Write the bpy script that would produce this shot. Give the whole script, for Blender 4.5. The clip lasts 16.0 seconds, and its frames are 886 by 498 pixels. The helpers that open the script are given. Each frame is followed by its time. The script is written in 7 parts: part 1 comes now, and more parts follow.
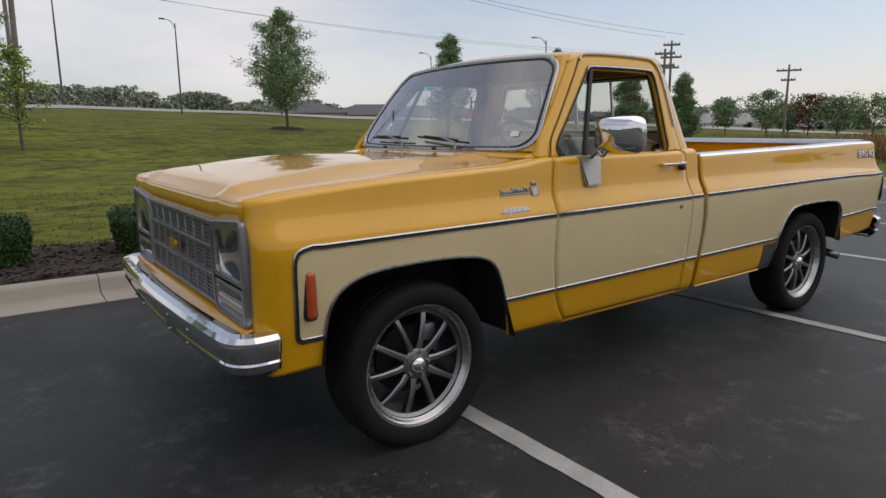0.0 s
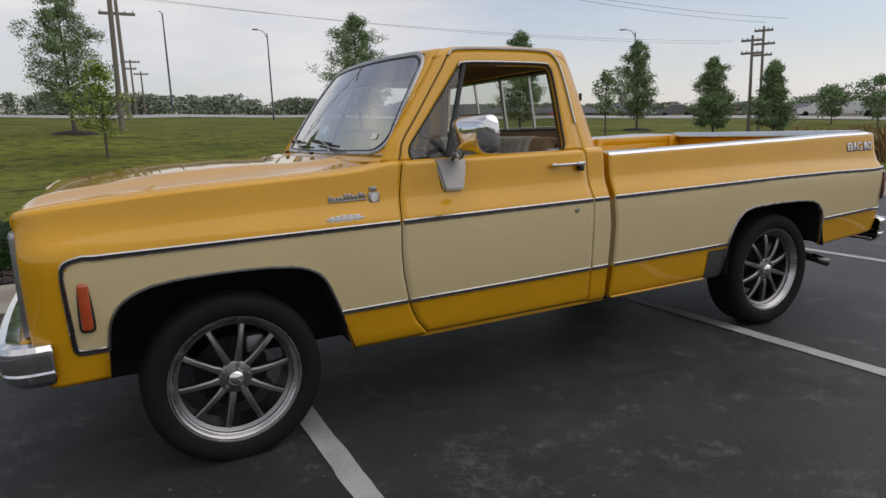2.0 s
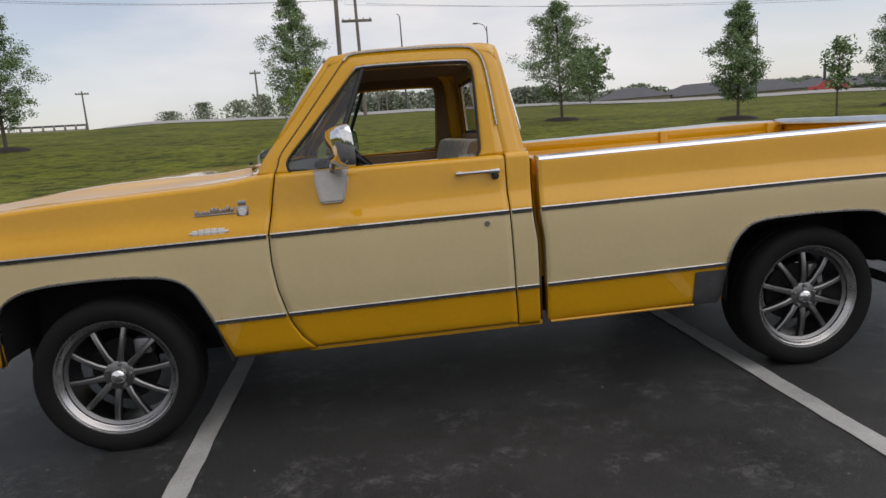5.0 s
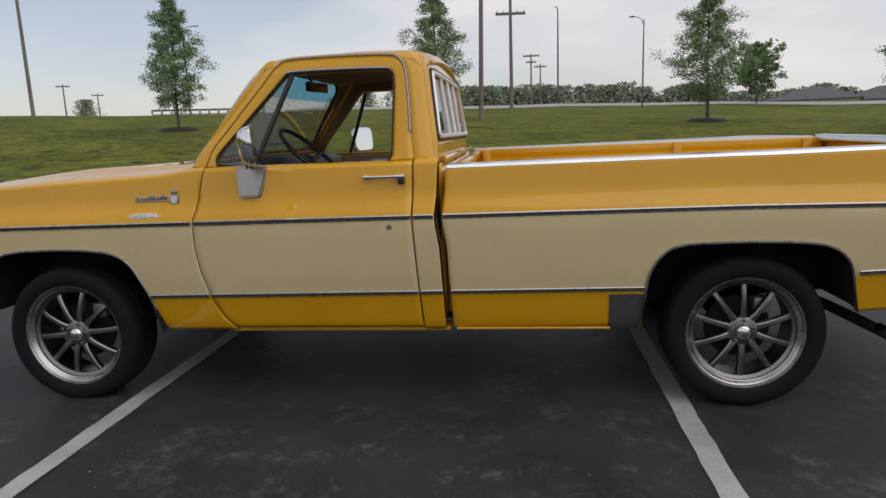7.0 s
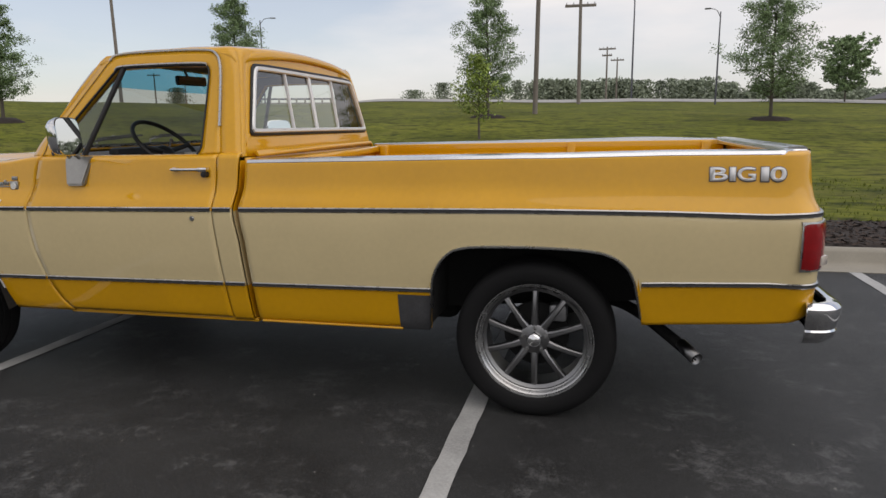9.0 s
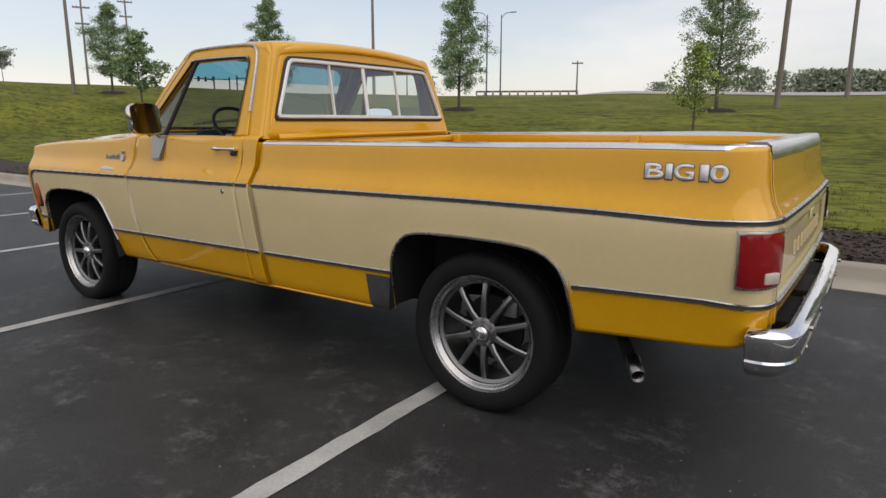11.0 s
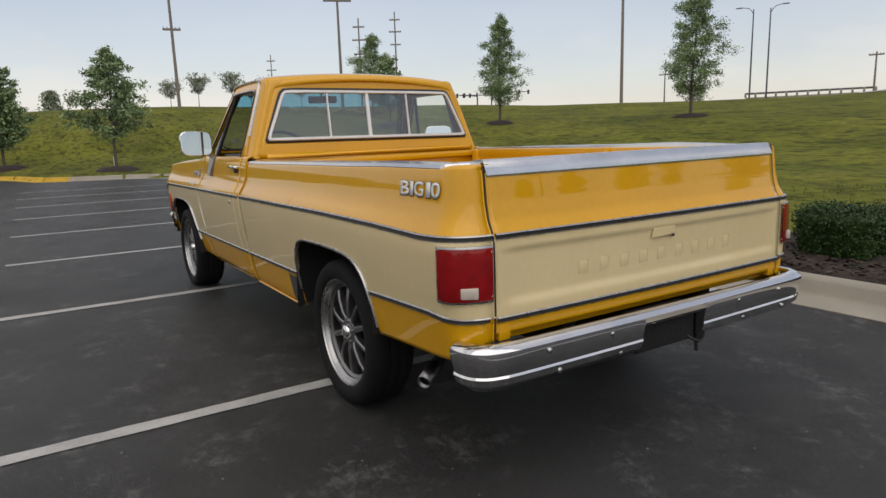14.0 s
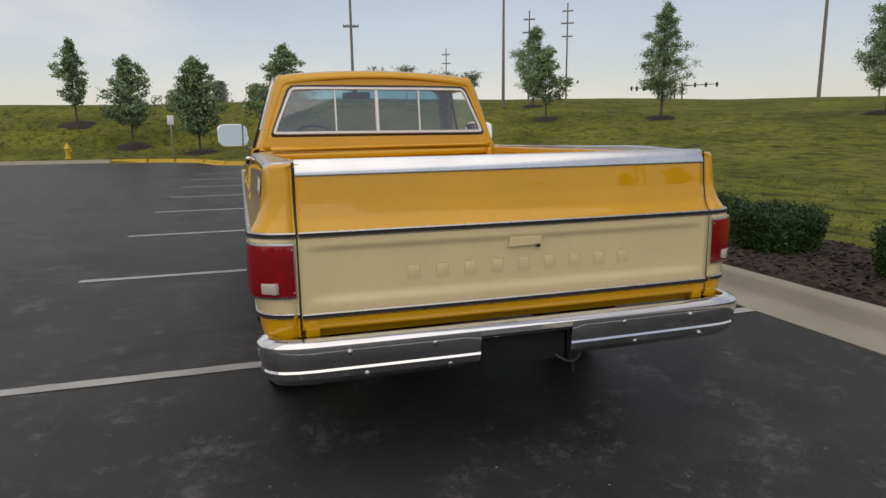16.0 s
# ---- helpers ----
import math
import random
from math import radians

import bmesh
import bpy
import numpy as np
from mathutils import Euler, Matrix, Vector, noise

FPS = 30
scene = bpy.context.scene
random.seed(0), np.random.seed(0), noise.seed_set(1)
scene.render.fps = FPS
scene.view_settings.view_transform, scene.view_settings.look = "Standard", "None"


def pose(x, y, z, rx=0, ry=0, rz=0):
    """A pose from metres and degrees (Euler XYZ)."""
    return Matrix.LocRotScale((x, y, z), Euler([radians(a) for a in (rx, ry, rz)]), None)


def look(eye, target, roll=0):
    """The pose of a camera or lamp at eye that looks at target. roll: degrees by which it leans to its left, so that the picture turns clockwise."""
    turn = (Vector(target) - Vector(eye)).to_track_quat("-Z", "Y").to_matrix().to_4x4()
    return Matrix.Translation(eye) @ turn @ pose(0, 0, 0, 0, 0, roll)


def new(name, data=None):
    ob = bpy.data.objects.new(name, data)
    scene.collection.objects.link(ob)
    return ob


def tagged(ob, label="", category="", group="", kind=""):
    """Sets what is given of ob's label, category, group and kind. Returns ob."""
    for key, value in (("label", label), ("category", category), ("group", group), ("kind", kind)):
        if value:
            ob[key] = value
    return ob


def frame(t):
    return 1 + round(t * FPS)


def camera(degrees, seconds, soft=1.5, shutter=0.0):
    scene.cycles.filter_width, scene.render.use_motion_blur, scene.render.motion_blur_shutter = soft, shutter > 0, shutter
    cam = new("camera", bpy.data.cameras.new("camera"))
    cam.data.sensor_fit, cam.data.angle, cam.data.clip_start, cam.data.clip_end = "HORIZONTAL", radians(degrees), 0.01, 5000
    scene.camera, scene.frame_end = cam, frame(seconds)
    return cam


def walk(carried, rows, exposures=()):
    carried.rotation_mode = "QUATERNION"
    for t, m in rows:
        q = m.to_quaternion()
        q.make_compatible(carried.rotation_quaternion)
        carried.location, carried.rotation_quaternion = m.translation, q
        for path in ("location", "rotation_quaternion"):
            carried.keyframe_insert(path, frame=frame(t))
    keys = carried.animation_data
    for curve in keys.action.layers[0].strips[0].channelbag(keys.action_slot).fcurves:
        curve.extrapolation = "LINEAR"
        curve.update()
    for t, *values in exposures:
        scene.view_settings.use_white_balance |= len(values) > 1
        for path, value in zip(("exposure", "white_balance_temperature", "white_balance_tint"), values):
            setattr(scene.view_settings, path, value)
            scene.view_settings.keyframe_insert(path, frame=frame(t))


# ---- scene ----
cam = camera(69.1, 16.0)
PATH = [
    (0, (-1.429, -3.095, 1.321), (-0.279, -1.503, 0.955), -0.54),
    (0.5, (-1.194, -3.225, 1.325), (-0.092, -1.597, 0.967), -2.91),
    (1, (-0.939, -3.394, 1.327), (0.099, -1.726, 0.966), -2.26),
    (1.5, (-0.663, -3.509, 1.308), (0.328, -1.810, 0.958), -3.47),
    (2, (-0.371, -3.563, 1.311), (0.524, -1.814, 0.949), -2.08),
    (2.5, (-0.131, -3.624, 1.298), (0.673, -1.827, 0.962), -4.10),
    (3, (0.173, -3.703, 1.319), (0.851, -1.856, 0.980), -2.10),
    (3.2, (0.275, -3.719, 1.279), (0.925, -1.860, 0.947), -3.43),
    (3.7, (0.549, -3.778, 1.290), (1.077, -1.881, 0.949), -3.48),
    (4.2, (0.799, -3.816, 1.300), (1.198, -1.889, 0.953), -3.52),
    (4.7, (1.049, -3.837, 1.310), (1.318, -1.888, 0.956), -3.57),
    (5.3, (1.380, -3.842, 1.321), (1.501, -1.879, 0.960), -3.62),
    (5.5, (1.550, -3.857, 1.315), (1.544, -1.887, 0.971), -0.84),
    (6, (1.812, -3.841, 1.333), (1.751, -1.871, 0.993), -1.79),
    (6.5, (2.009, -3.893, 1.323), (1.847, -1.934, 0.954), -1.87),
    (7, (2.323, -3.916, 1.317), (2.079, -1.963, 0.959), -2.02),
    (7.5, (2.625, -3.874, 1.299), (2.318, -1.924, 0.962), -1.24),
    (8, (2.937, -3.772, 1.311), (2.668, -1.823, 0.948), -1.20),
    (8.5, (3.285, -3.746, 1.292), (2.894, -1.818, 0.932), 0.07),
    (8.7, (3.414, -3.720, 1.310), (3.003, -1.799, 0.935), -0.65),
    (9.2, (3.737, -3.672, 1.302), (3.215, -1.777, 0.931), -0.68),
    (9.7, (4.028, -3.596, 1.294), (3.380, -1.739, 0.928), -0.72),
    (10.2, (4.298, -3.494, 1.286), (3.505, -1.694, 0.925), -0.75),
    (10.8, (4.609, -3.339, 1.276), (3.612, -1.643, 0.921), -0.79),
    (11, (4.745, -3.240, 1.276), (3.631, -1.626, 0.885), 0.07),
    (11.5, (4.980, -3.129, 1.286), (3.728, -1.614, 0.918), -1.16),
    (12, (5.308, -2.998, 1.288), (3.961, -1.568, 0.913), -0.83),
    (12.5, (5.547, -2.772, 1.273), (4.128, -1.408, 0.915), -1.80),
    (13, (5.736, -2.568, 1.283), (4.221, -1.318, 0.908), -1.48),
    (13.5, (5.969, -2.371, 1.280), (4.352, -1.251, 0.921), -0.89),
    (14, (6.185, -2.130, 1.295), (4.523, -1.075, 0.946), -1.73),
    (14.5, (6.328, -1.848, 1.287), (4.608, -0.890, 0.938), -0.58),
    (15, (6.488, -1.576, 1.288), (4.707, -0.741, 0.929), -0.37),
    (15.5, (6.655, -1.296, 1.297), (4.822, -0.588, 0.924), -1.52),
    (16, (6.712, -1.003, 1.299), (4.832, -0.422, 0.939), -0.68),
]
walk(cam, [(t, look(eye, target, roll)) for t, eye, target, roll in PATH],
     exposures=((0, -0.13, 6480, 10), (2, -0.15, 6480, 10), (5.5, -0.06, 6520, 10), (7.5, -0.15, 6520, 10), (8.5, -0.05, 6600, 10), (11, 0.14, 6750, 10), (12.5, 0.10, 6800, 10), (13.5, 0.04, 6850, 10), (14.5, -0.06, 6850, 10), (16, -0.17, 6850, 10)))

# ---- sky and sun: bright, thinly overcast afternoon ----
SUN_AZ, SUN_EL = -17.0, 58.0          # degrees, from +x towards +y, and above the horizon
world = bpy.data.worlds.new("sky")
scene.world = world
world.use_nodes = True
wn, wl = world.node_tree.nodes, world.node_tree.links
wn.clear()
sky = wn.new("ShaderNodeTexSky")
sky.sky_type, sky.sun_disc = "NISHITA", False
sky.sun_elevation, sky.sun_rotation = radians(SUN_EL), radians(90 - SUN_AZ)
sky.air_density, sky.dust_density, sky.ozone_density = 1.1, 1.0, 1.6
gain = wn.new("ShaderNodeMix")
gain.data_type, gain.blend_type = "RGBA", "MULTIPLY"
gain.inputs["Factor"].default_value = 1.0
gain.inputs["B"].default_value = (0.136, 0.128, 0.130, 1)
wl.new(sky.outputs[0], gain.inputs["A"])
place = wn.new("ShaderNodeTexCoord")
stretch = wn.new("ShaderNodeMapping")
stretch.inputs["Scale"].default_value = (1.0, 1.0, 3.6)
wl.new(place.outputs["Generated"], stretch.inputs["Vector"])
clouds = wn.new("ShaderNodeTexNoise")
clouds.inputs["Scale"].default_value = 1.25
clouds.inputs["Detail"].default_value = 7.0
clouds.inputs["Roughness"].default_value = 0.52
wl.new(stretch.outputs[0], clouds.inputs["Vector"])
cover = wn.new("ShaderNodeMapRange")
cover.inputs["From Min"].default_value, cover.inputs["From Max"].default_value = 0.42, 0.60
cover.inputs["To Min"].default_value, cover.inputs["To Max"].default_value = 0.36, 0.97
side = wn.new("ShaderNodeVectorMath")      # the cloud thins out over the far road
side.operation = "DOT_PRODUCT"
side.inputs[1].default_value = (0.000, -0.092, 0.0)
wl.new(place.outputs["Generated"], side.inputs[0])
thin = wn.new("ShaderNodeMath")
wl.new(clouds.outputs[0], thin.inputs[0])
wl.new(side.outputs["Value"], thin.inputs[1])
wl.new(thin.outputs[0], cover.inputs[0])
tone = wn.new("ShaderNodeTexNoise")
tone.inputs["Scale"].default_value = 2.2
tone.inputs["Detail"].default_value = 5.0
wl.new(stretch.outputs[0], tone.inputs["Vector"])
white = wn.new("ShaderNodeValToRGB")
white.color_ramp.elements[0].position, white.color_ramp.elements[1].position = 0.35, 0.62
white.color_ramp.elements[0].color = (0.79, 0.770, 0.79, 1)
white.color_ramp.elements[1].color = (0.905, 0.880, 0.885, 1)
wl.new(tone.outputs[0], white.inputs[0])
veil = wn.new("ShaderNodeMix")
veil.data_type = "RGBA"
wl.new(cover.outputs[0], veil.inputs["Factor"])
wl.new(gain.outputs["Result"], veil.inputs["A"])
wl.new(white.outputs[0], veil.inputs["B"])
back = wn.new("ShaderNodeBackground")
back.inputs["Strength"].default_value = 1.0
wl.new(veil.outputs["Result"], back.inputs["Color"])
wout = wn.new("ShaderNodeOutputWorld")
wl.new(back.outputs[0], wout.inputs["Surface"])

lamp = bpy.data.lights.new("sun", "SUN")
lamp.energy, lamp.angle, lamp.color = 1.28, radians(86), (1.0, 0.935, 0.85)
sun = new("sun", lamp)
_a, _e = radians(SUN_AZ), radians(SUN_EL)
sun.matrix_world = look((math.cos(_a) * math.cos(_e) * 60, math.sin(_a) * math.cos(_e) * 60, math.sin(_e) * 60), (0, 0, 0))

scene.view_settings.exposure = 0.0

# ---- materials ----
def mat(name, colour, rough=0.5, metal=0.0, vary=0.12, scale=8.0, fine=120.0, bump=0.0, bump_scale=60.0, coat=0.0, spec=0.5,
        random_tint=0.0, island_tint=0.0, rough_vary=0.08, alt=None, stretch=(1, 1, 1)):
    """A surface with its colour varied at two scales, uneven gloss and a fine relief."""
    m = bpy.data.materials.new(name)
    m.use_nodes = True
    n, l = m.node_tree.nodes, m.node_tree.links
    b = n["Principled BSDF"]
    tc = n.new("ShaderNodeTexCoord")
    mp = n.new("ShaderNodeMapping")
    mp.inputs["Scale"].default_value = stretch
    l.new(tc.outputs["Object"], mp.inputs["Vector"])
    big = n.new("ShaderNodeTexNoise")
    big.inputs["Scale"].default_value, big.inputs["Detail"].default_value = scale, 6.0
    l.new(mp.outputs[0], big.inputs["Vector"])
    small = n.new("ShaderNodeTexNoise")
    small.inputs["Scale"].default_value, small.inputs["Detail"].default_value = fine, 3.0
    l.new(mp.outputs[0], small.inputs["Vector"])
    mean = n.new("ShaderNodeMix")
    mean.data_type = "FLOAT"
    mean.inputs[0].default_value = 0.4
    l.new(big.outputs[0], mean.inputs[2])
    l.new(small.outputs[0], mean.inputs[3])
    ramp = n.new("ShaderNodeValToRGB")
    lo = [max(0.0, c * (1 - vary)) for c in colour]
    hi = [min(1.0, c * (1 + vary)) for c in (alt or colour)]
    ramp.color_ramp.elements[0].position, ramp.color_ramp.elements[1].position = 0.33, 0.67
    ramp.color_ramp.elements[0].color, ramp.color_ramp.elements[1].color = (*lo, 1), (*hi, 1)
    l.new(mean.outputs[0], ramp.inputs[0])
    out = ramp.outputs[0]
    for kind, amount in (("object", random_tint), ("island", island_tint)):
        if amount:
            src = n.new("ShaderNodeObjectInfo" if kind == "object" else "ShaderNodeNewGeometry")
            mr = n.new("ShaderNodeMapRange")
            mr.inputs["To Min"].default_value, mr.inputs["To Max"].default_value = 1 - amount, 1 + amount
            l.new(src.outputs["Random" if kind == "object" else "Random Per Island"], mr.inputs[0])
            mul = n.new("ShaderNodeMix")
            mul.data_type, mul.blend_type = "RGBA", "MULTIPLY"
            mul.inputs["Factor"].default_value = 1.0
            l.new(out, mul.inputs["A"])
            l.new(mr.outputs[0], mul.inputs["B"])
            out = mul.outputs["Result"]
    l.new(out, b.inputs["Base Color"])
    rr = n.new("ShaderNodeMapRange")
    rr.inputs["To Min"].default_value, rr.inputs["To Max"].default_value = max(0.0, rough - rough_vary), min(1.0, rough + rough_vary)
    l.new(big.outputs[0], rr.inputs[0])
    l.new(rr.outputs[0], b.inputs["Roughness"])
    b.inputs["Metallic"].default_value = metal
    b.inputs["Specular IOR Level"].default_value = spec
    if coat:
        b.inputs["Coat Weight"].default_value, b.inputs["Coat Roughness"].default_value = coat, 0.025
    if bump:
        bt = n.new("ShaderNodeTexNoise")
        bt.inputs["Scale"].default_value, bt.inputs["Detail"].default_value = bump_scale, 4.0
        l.new(mp.outputs[0], bt.inputs["Vector"])
        bp = n.new("ShaderNodeBump")
        bp.inputs["Strength"].default_value, bp.inputs["Distance"].default_value = min(1.0, bump), 0.01
        l.new(bt.outputs[0], bp.inputs["Height"])
        l.new(bp.outputs[0], b.inputs["Normal"])
    return m



def add_patches(m, colour, scale, low, high, amount, stretch=(1, 1, 1), detail=8.0, rough=0.65, shift=0.0):
    """Blends stains, scuffs or tufts of another colour into a surface's own colour."""
    n, l = m.node_tree.nodes, m.node_tree.links
    b = n["Principled BSDF"]
    base = b.inputs["Base Color"].links[0].from_socket
    tc = n.new("ShaderNodeTexCoord")
    mp = n.new("ShaderNodeMapping")
    mp.inputs["Scale"].default_value = stretch
    mp.inputs["Location"].default_value = (shift, shift * 0.7, shift * 0.3)
    l.new(tc.outputs["Object"], mp.inputs["Vector"])
    t = n.new("ShaderNodeTexNoise")
    t.inputs["Scale"].default_value, t.inputs["Detail"].default_value, t.inputs["Roughness"].default_value = scale, detail, rough
    l.new(mp.outputs[0], t.inputs["Vector"])
    r = n.new("ShaderNodeMapRange")
    r.inputs["From Min"].default_value, r.inputs["From Max"].default_value = low, high
    r.inputs["To Min"].default_value, r.inputs["To Max"].default_value = 0.0, amount
    l.new(t.outputs[0], r.inputs[0])
    mix = n.new("ShaderNodeMix")
    mix.data_type = "RGBA"
    l.new(r.outputs[0], mix.inputs["Factor"])
    l.new(base, mix.inputs["A"])
    mix.inputs["B"].default_value = (*colour, 1)
    l.new(mix.outputs["Result"], b.inputs["Base Color"])
    return m


def glass_mat(name, tint=(0.80, 0.86, 0.84), film=0.12):
    """Thin pane: mostly clear, mirror-like at a slant."""
    m = bpy.data.materials.new(name)
    m.use_nodes = True
    n, l = m.node_tree.nodes, m.node_tree.links
    n.clear()
    clear, gloss = n.new("ShaderNodeBsdfTransparent"), n.new("ShaderNodeBsdfGlossy")
    clear.inputs[0].default_value = (*tint, 1)
    gloss.inputs["Roughness"].default_value = 0.02
    fr = n.new("ShaderNodeLayerWeight")
    pw = n.new("ShaderNodeMath")
    pw.operation = "POWER"
    pw.inputs[1].default_value = 4.0
    l.new(fr.outputs["Facing"], pw.inputs[0])
    ad = n.new("ShaderNodeMath")
    ad.operation, ad.use_clamp = "MULTIPLY_ADD", True
    ad.inputs[1].default_value, ad.inputs[2].default_value = 0.85, film
    l.new(pw.outputs[0], ad.inputs[0])
    mx = n.new("ShaderNodeMixShader")
    l.new(ad.outputs[0], mx.inputs[0])
    l.new(clear.outputs[0], mx.inputs[1])
    l.new(gloss.outputs[0], mx.inputs[2])
    o = n.new("ShaderNodeOutputMaterial")
    l.new(mx.outputs[0], o.inputs[0])
    return m


YELLOW = mat("yellow_paint", (0.65, 0.331, 0.004), rough=0.42, vary=0.05, scale=3, fine=40, coat=1.0, spec=0.12, rough_vary=0.05)
CREAM = mat("cream_paint", (0.67, 0.550, 0.312), rough=0.42, vary=0.04, scale=3, fine=40, coat=0.9, spec=0.15, rough_vary=0.05)
CHROME = mat("chrome", (0.74, 0.74, 0.75), rough=0.05, metal=1.0, vary=0.05, scale=6, fine=200, rough_vary=0.03, bump=0.35, bump_scale=2.2)
BRIGHT = mat("bright_moulding", (0.44, 0.44, 0.435), rough=0.28, metal=1.0, vary=0.08, scale=20, fine=300)
BRUSHED = mat("brushed_aluminium_cap", (0.66, 0.67, 0.68), rough=0.20, metal=1.0, vary=0.10, scale=5, fine=220, bump=0.12, bump_scale=5)
BLACK = mat("black_trim", (0.012, 0.012, 0.013), rough=0.5, vary=0.2, scale=20)
DARK = mat("dark_underbody", (0.006, 0.006, 0.006), rough=0.85, vary=0.3, scale=12, bump=0.3)
TYRE = mat("tyre_rubber", (0.0055, 0.0055, 0.006), rough=0.8, spec=0.3, vary=0.25, scale=14, fine=160, bump=0.15, bump_scale=90)
GUNMETAL = mat("gunmetal_alloy", (0.24, 0.24, 0.245), rough=0.36, metal=1.0, vary=0.1, scale=12, fine=200)
LIP = mat("polished_alloy_lip", (0.43, 0.43, 0.43), rough=0.28, metal=1.0, vary=0.06, scale=20, fine=200)
GUARD = mat("dark_stone_guard", (0.058, 0.058, 0.061), rough=0.5, vary=0.3, scale=14, bump=0.15, bump_scale=90)
GREYPLASTIC = mat("grey_primer", (0.12, 0.12, 0.125), rough=0.55, vary=0.15, scale=14)
RED_LENS = mat("red_lens", (0.21, 0.002, 0.004), rough=0.14, vary=0.3, scale=5, fine=25, coat=0.6, spec=0.25)
WHITE_LENS = mat("clear_lens", (0.52, 0.46, 0.40), rough=0.2, vary=0.1, scale=40, coat=1.0)
AMBER = mat("amber_lens", (0.42, 0.06, 0.010), rough=0.18, vary=0.15, scale=40, coat=1.0)
GOLD = mat("gold_emblem", (0.55, 0.34, 0.04), rough=0.35, metal=0.6)
TAN = mat("tan_vinyl", (0.30, 0.18, 0.09), rough=0.6, vary=0.15, scale=14, bump=0.15)
BROWN_HEAD = mat("brown_headliner", (0.16, 0.10, 0.055), rough=0.9, vary=0.15, scale=16, bump=0.2)
DASH = mat("grey_dash", (0.14, 0.13, 0.125), rough=0.6, vary=0.15, scale=12, bump=0.1)
TWEED = mat("grey_seat_cloth", (0.52, 0.46, 0.38), rough=0.95, vary=0.3, scale=30, fine=320, bump=0.3, bump_scale=300)
MIRROR = mat("mirror_glass", (0.9, 0.9, 0.9), rough=0.02, metal=1.0, vary=0.0, rough_vary=0.0)
GLASS = glass_mat("window_glass", (0.82, 0.88, 0.86), 0.07)
WS_GLASS = glass_mat("windshield_glass", (0.82, 0.88, 0.87), 0.42)
BLUE_BAND = glass_mat("blue_shade_band", (0.20, 0.54, 0.72), 0.38)
REAR_GLASS = glass_mat("rear_window_glass", (0.80, 0.85, 0.82), 0.16)
SATIN = mat("satin_aluminium", (0.74, 0.74, 0.74), rough=0.42, metal=0.5, vary=0.06, scale=20, fine=200)
BRACKET = mat("dull_bracket_metal", (0.36, 0.35, 0.33), rough=0.42, metal=1.0, vary=0.12, scale=20)
BADGE = mat("pewter_badge", (0.42, 0.42, 0.42), rough=0.35, metal=0.9)
SILVER_DECAL = mat("silver_decal", (0.70, 0.70, 0.71), rough=0.5, metal=0.0, vary=0.05)
PAINTED_STEEL = mat("galvanised_steel", (0.30, 0.30, 0.31), rough=0.5, metal=0.8, vary=0.15)

# ---- mesh helpers ----
def part(name, bm, material, parent=None, label="", smooth=40, recalc=True):
    """Links a bmesh as one mesh object under a thing or a part."""
    me = bpy.data.meshes.new(name)
    if recalc:
        bmesh.ops.recalc_face_normals(bm, faces=bm.faces[:])
    bm.to_mesh(me)
    bm.free()
    for m in material if isinstance(material, (list, tuple)) else [material]:
        me.materials.append(m)
    if smooth:
        me.shade_smooth()
        me.set_sharp_from_angle(angle=radians(smooth))
    ob = new(name, me)
    if parent is not None:
        ob.parent = parent
    if label:
        tagged(ob, label=label)
    return ob


def thing(name, label, category, m=None, group="", kind=""):
    ob = new(name)
    ob.empty_display_size = 0.2
    if m is not None:
        ob.matrix_basis = m
    return tagged(ob, label=label, category=category, group=group, kind=kind)


def lut(x, pairs):
    """Piecewise-linear value at x."""
    xs, ys = zip(*pairs)
    return float(np.interp(x, xs, ys))


def smoothstep(a, b, x):
    t = min(1.0, max(0.0, (x - a) / (b - a)))
    return t * t * (3 - 2 * t)


def box(bm, lo, hi, bevel=0.0, seg=2, m=None):
    r = bmesh.ops.create_cube(bm, size=1.0)
    c = [(a + b) / 2 for a, b in zip(lo, hi)]
    s = [abs(b - a) for a, b in zip(lo, hi)]
    for v in r["verts"]:
        v.co = Vector((v.co.x * s[0] + c[0], v.co.y * s[1] + c[1], v.co.z * s[2] + c[2]))
    if bevel:
        es = list({e for v in r["verts"] for e in v.link_edges})
        out = bmesh.ops.bevel(bm, geom=es, offset=bevel, segments=seg, profile=0.5, affect="EDGES")
        vs = {v for f in out["faces"] for v in f.verts} | {v for v in r["verts"] if v.is_valid}
    else:
        vs = set(r["verts"])
    if m is not None:
        for v in vs:
            v.co = m @ v.co
    return list(vs)


def tube(bm, pts, rad, n=10, cap=True, squash=None):
    """A round bar along points; rad may be a list."""
    pts = [Vector(p) for p in pts]
    rads = rad if isinstance(rad, (list, tuple)) else [rad] * len(pts)
    rings, side = [], None
    for i, p in enumerate(pts):
        d = (pts[min(i + 1, len(pts) - 1)] - pts[max(i - 1, 0)]).normalized()
        if side is None:
            side = d.cross(Vector((0, 0, 1)) if abs(d.z) < 0.9 else Vector((1, 0, 0))).normalized()
        side = (side - d * side.dot(d)).normalized()
        up = d.cross(side)
        rings.append([bm.verts.new(p + (side * math.cos(a) * (squash or 1) + up * math.sin(a)) * rads[i]) for a in [2 * math.pi * k / n for k in range(n)]])
    for r0, r1 in zip(rings, rings[1:]):
        for k in range(n):
            bm.faces.new((r0[k], r0[(k + 1) % n], r1[(k + 1) % n], r1[k]))
    if cap:
        bm.faces.new(rings[0][::-1])
        bm.faces.new(rings[-1])


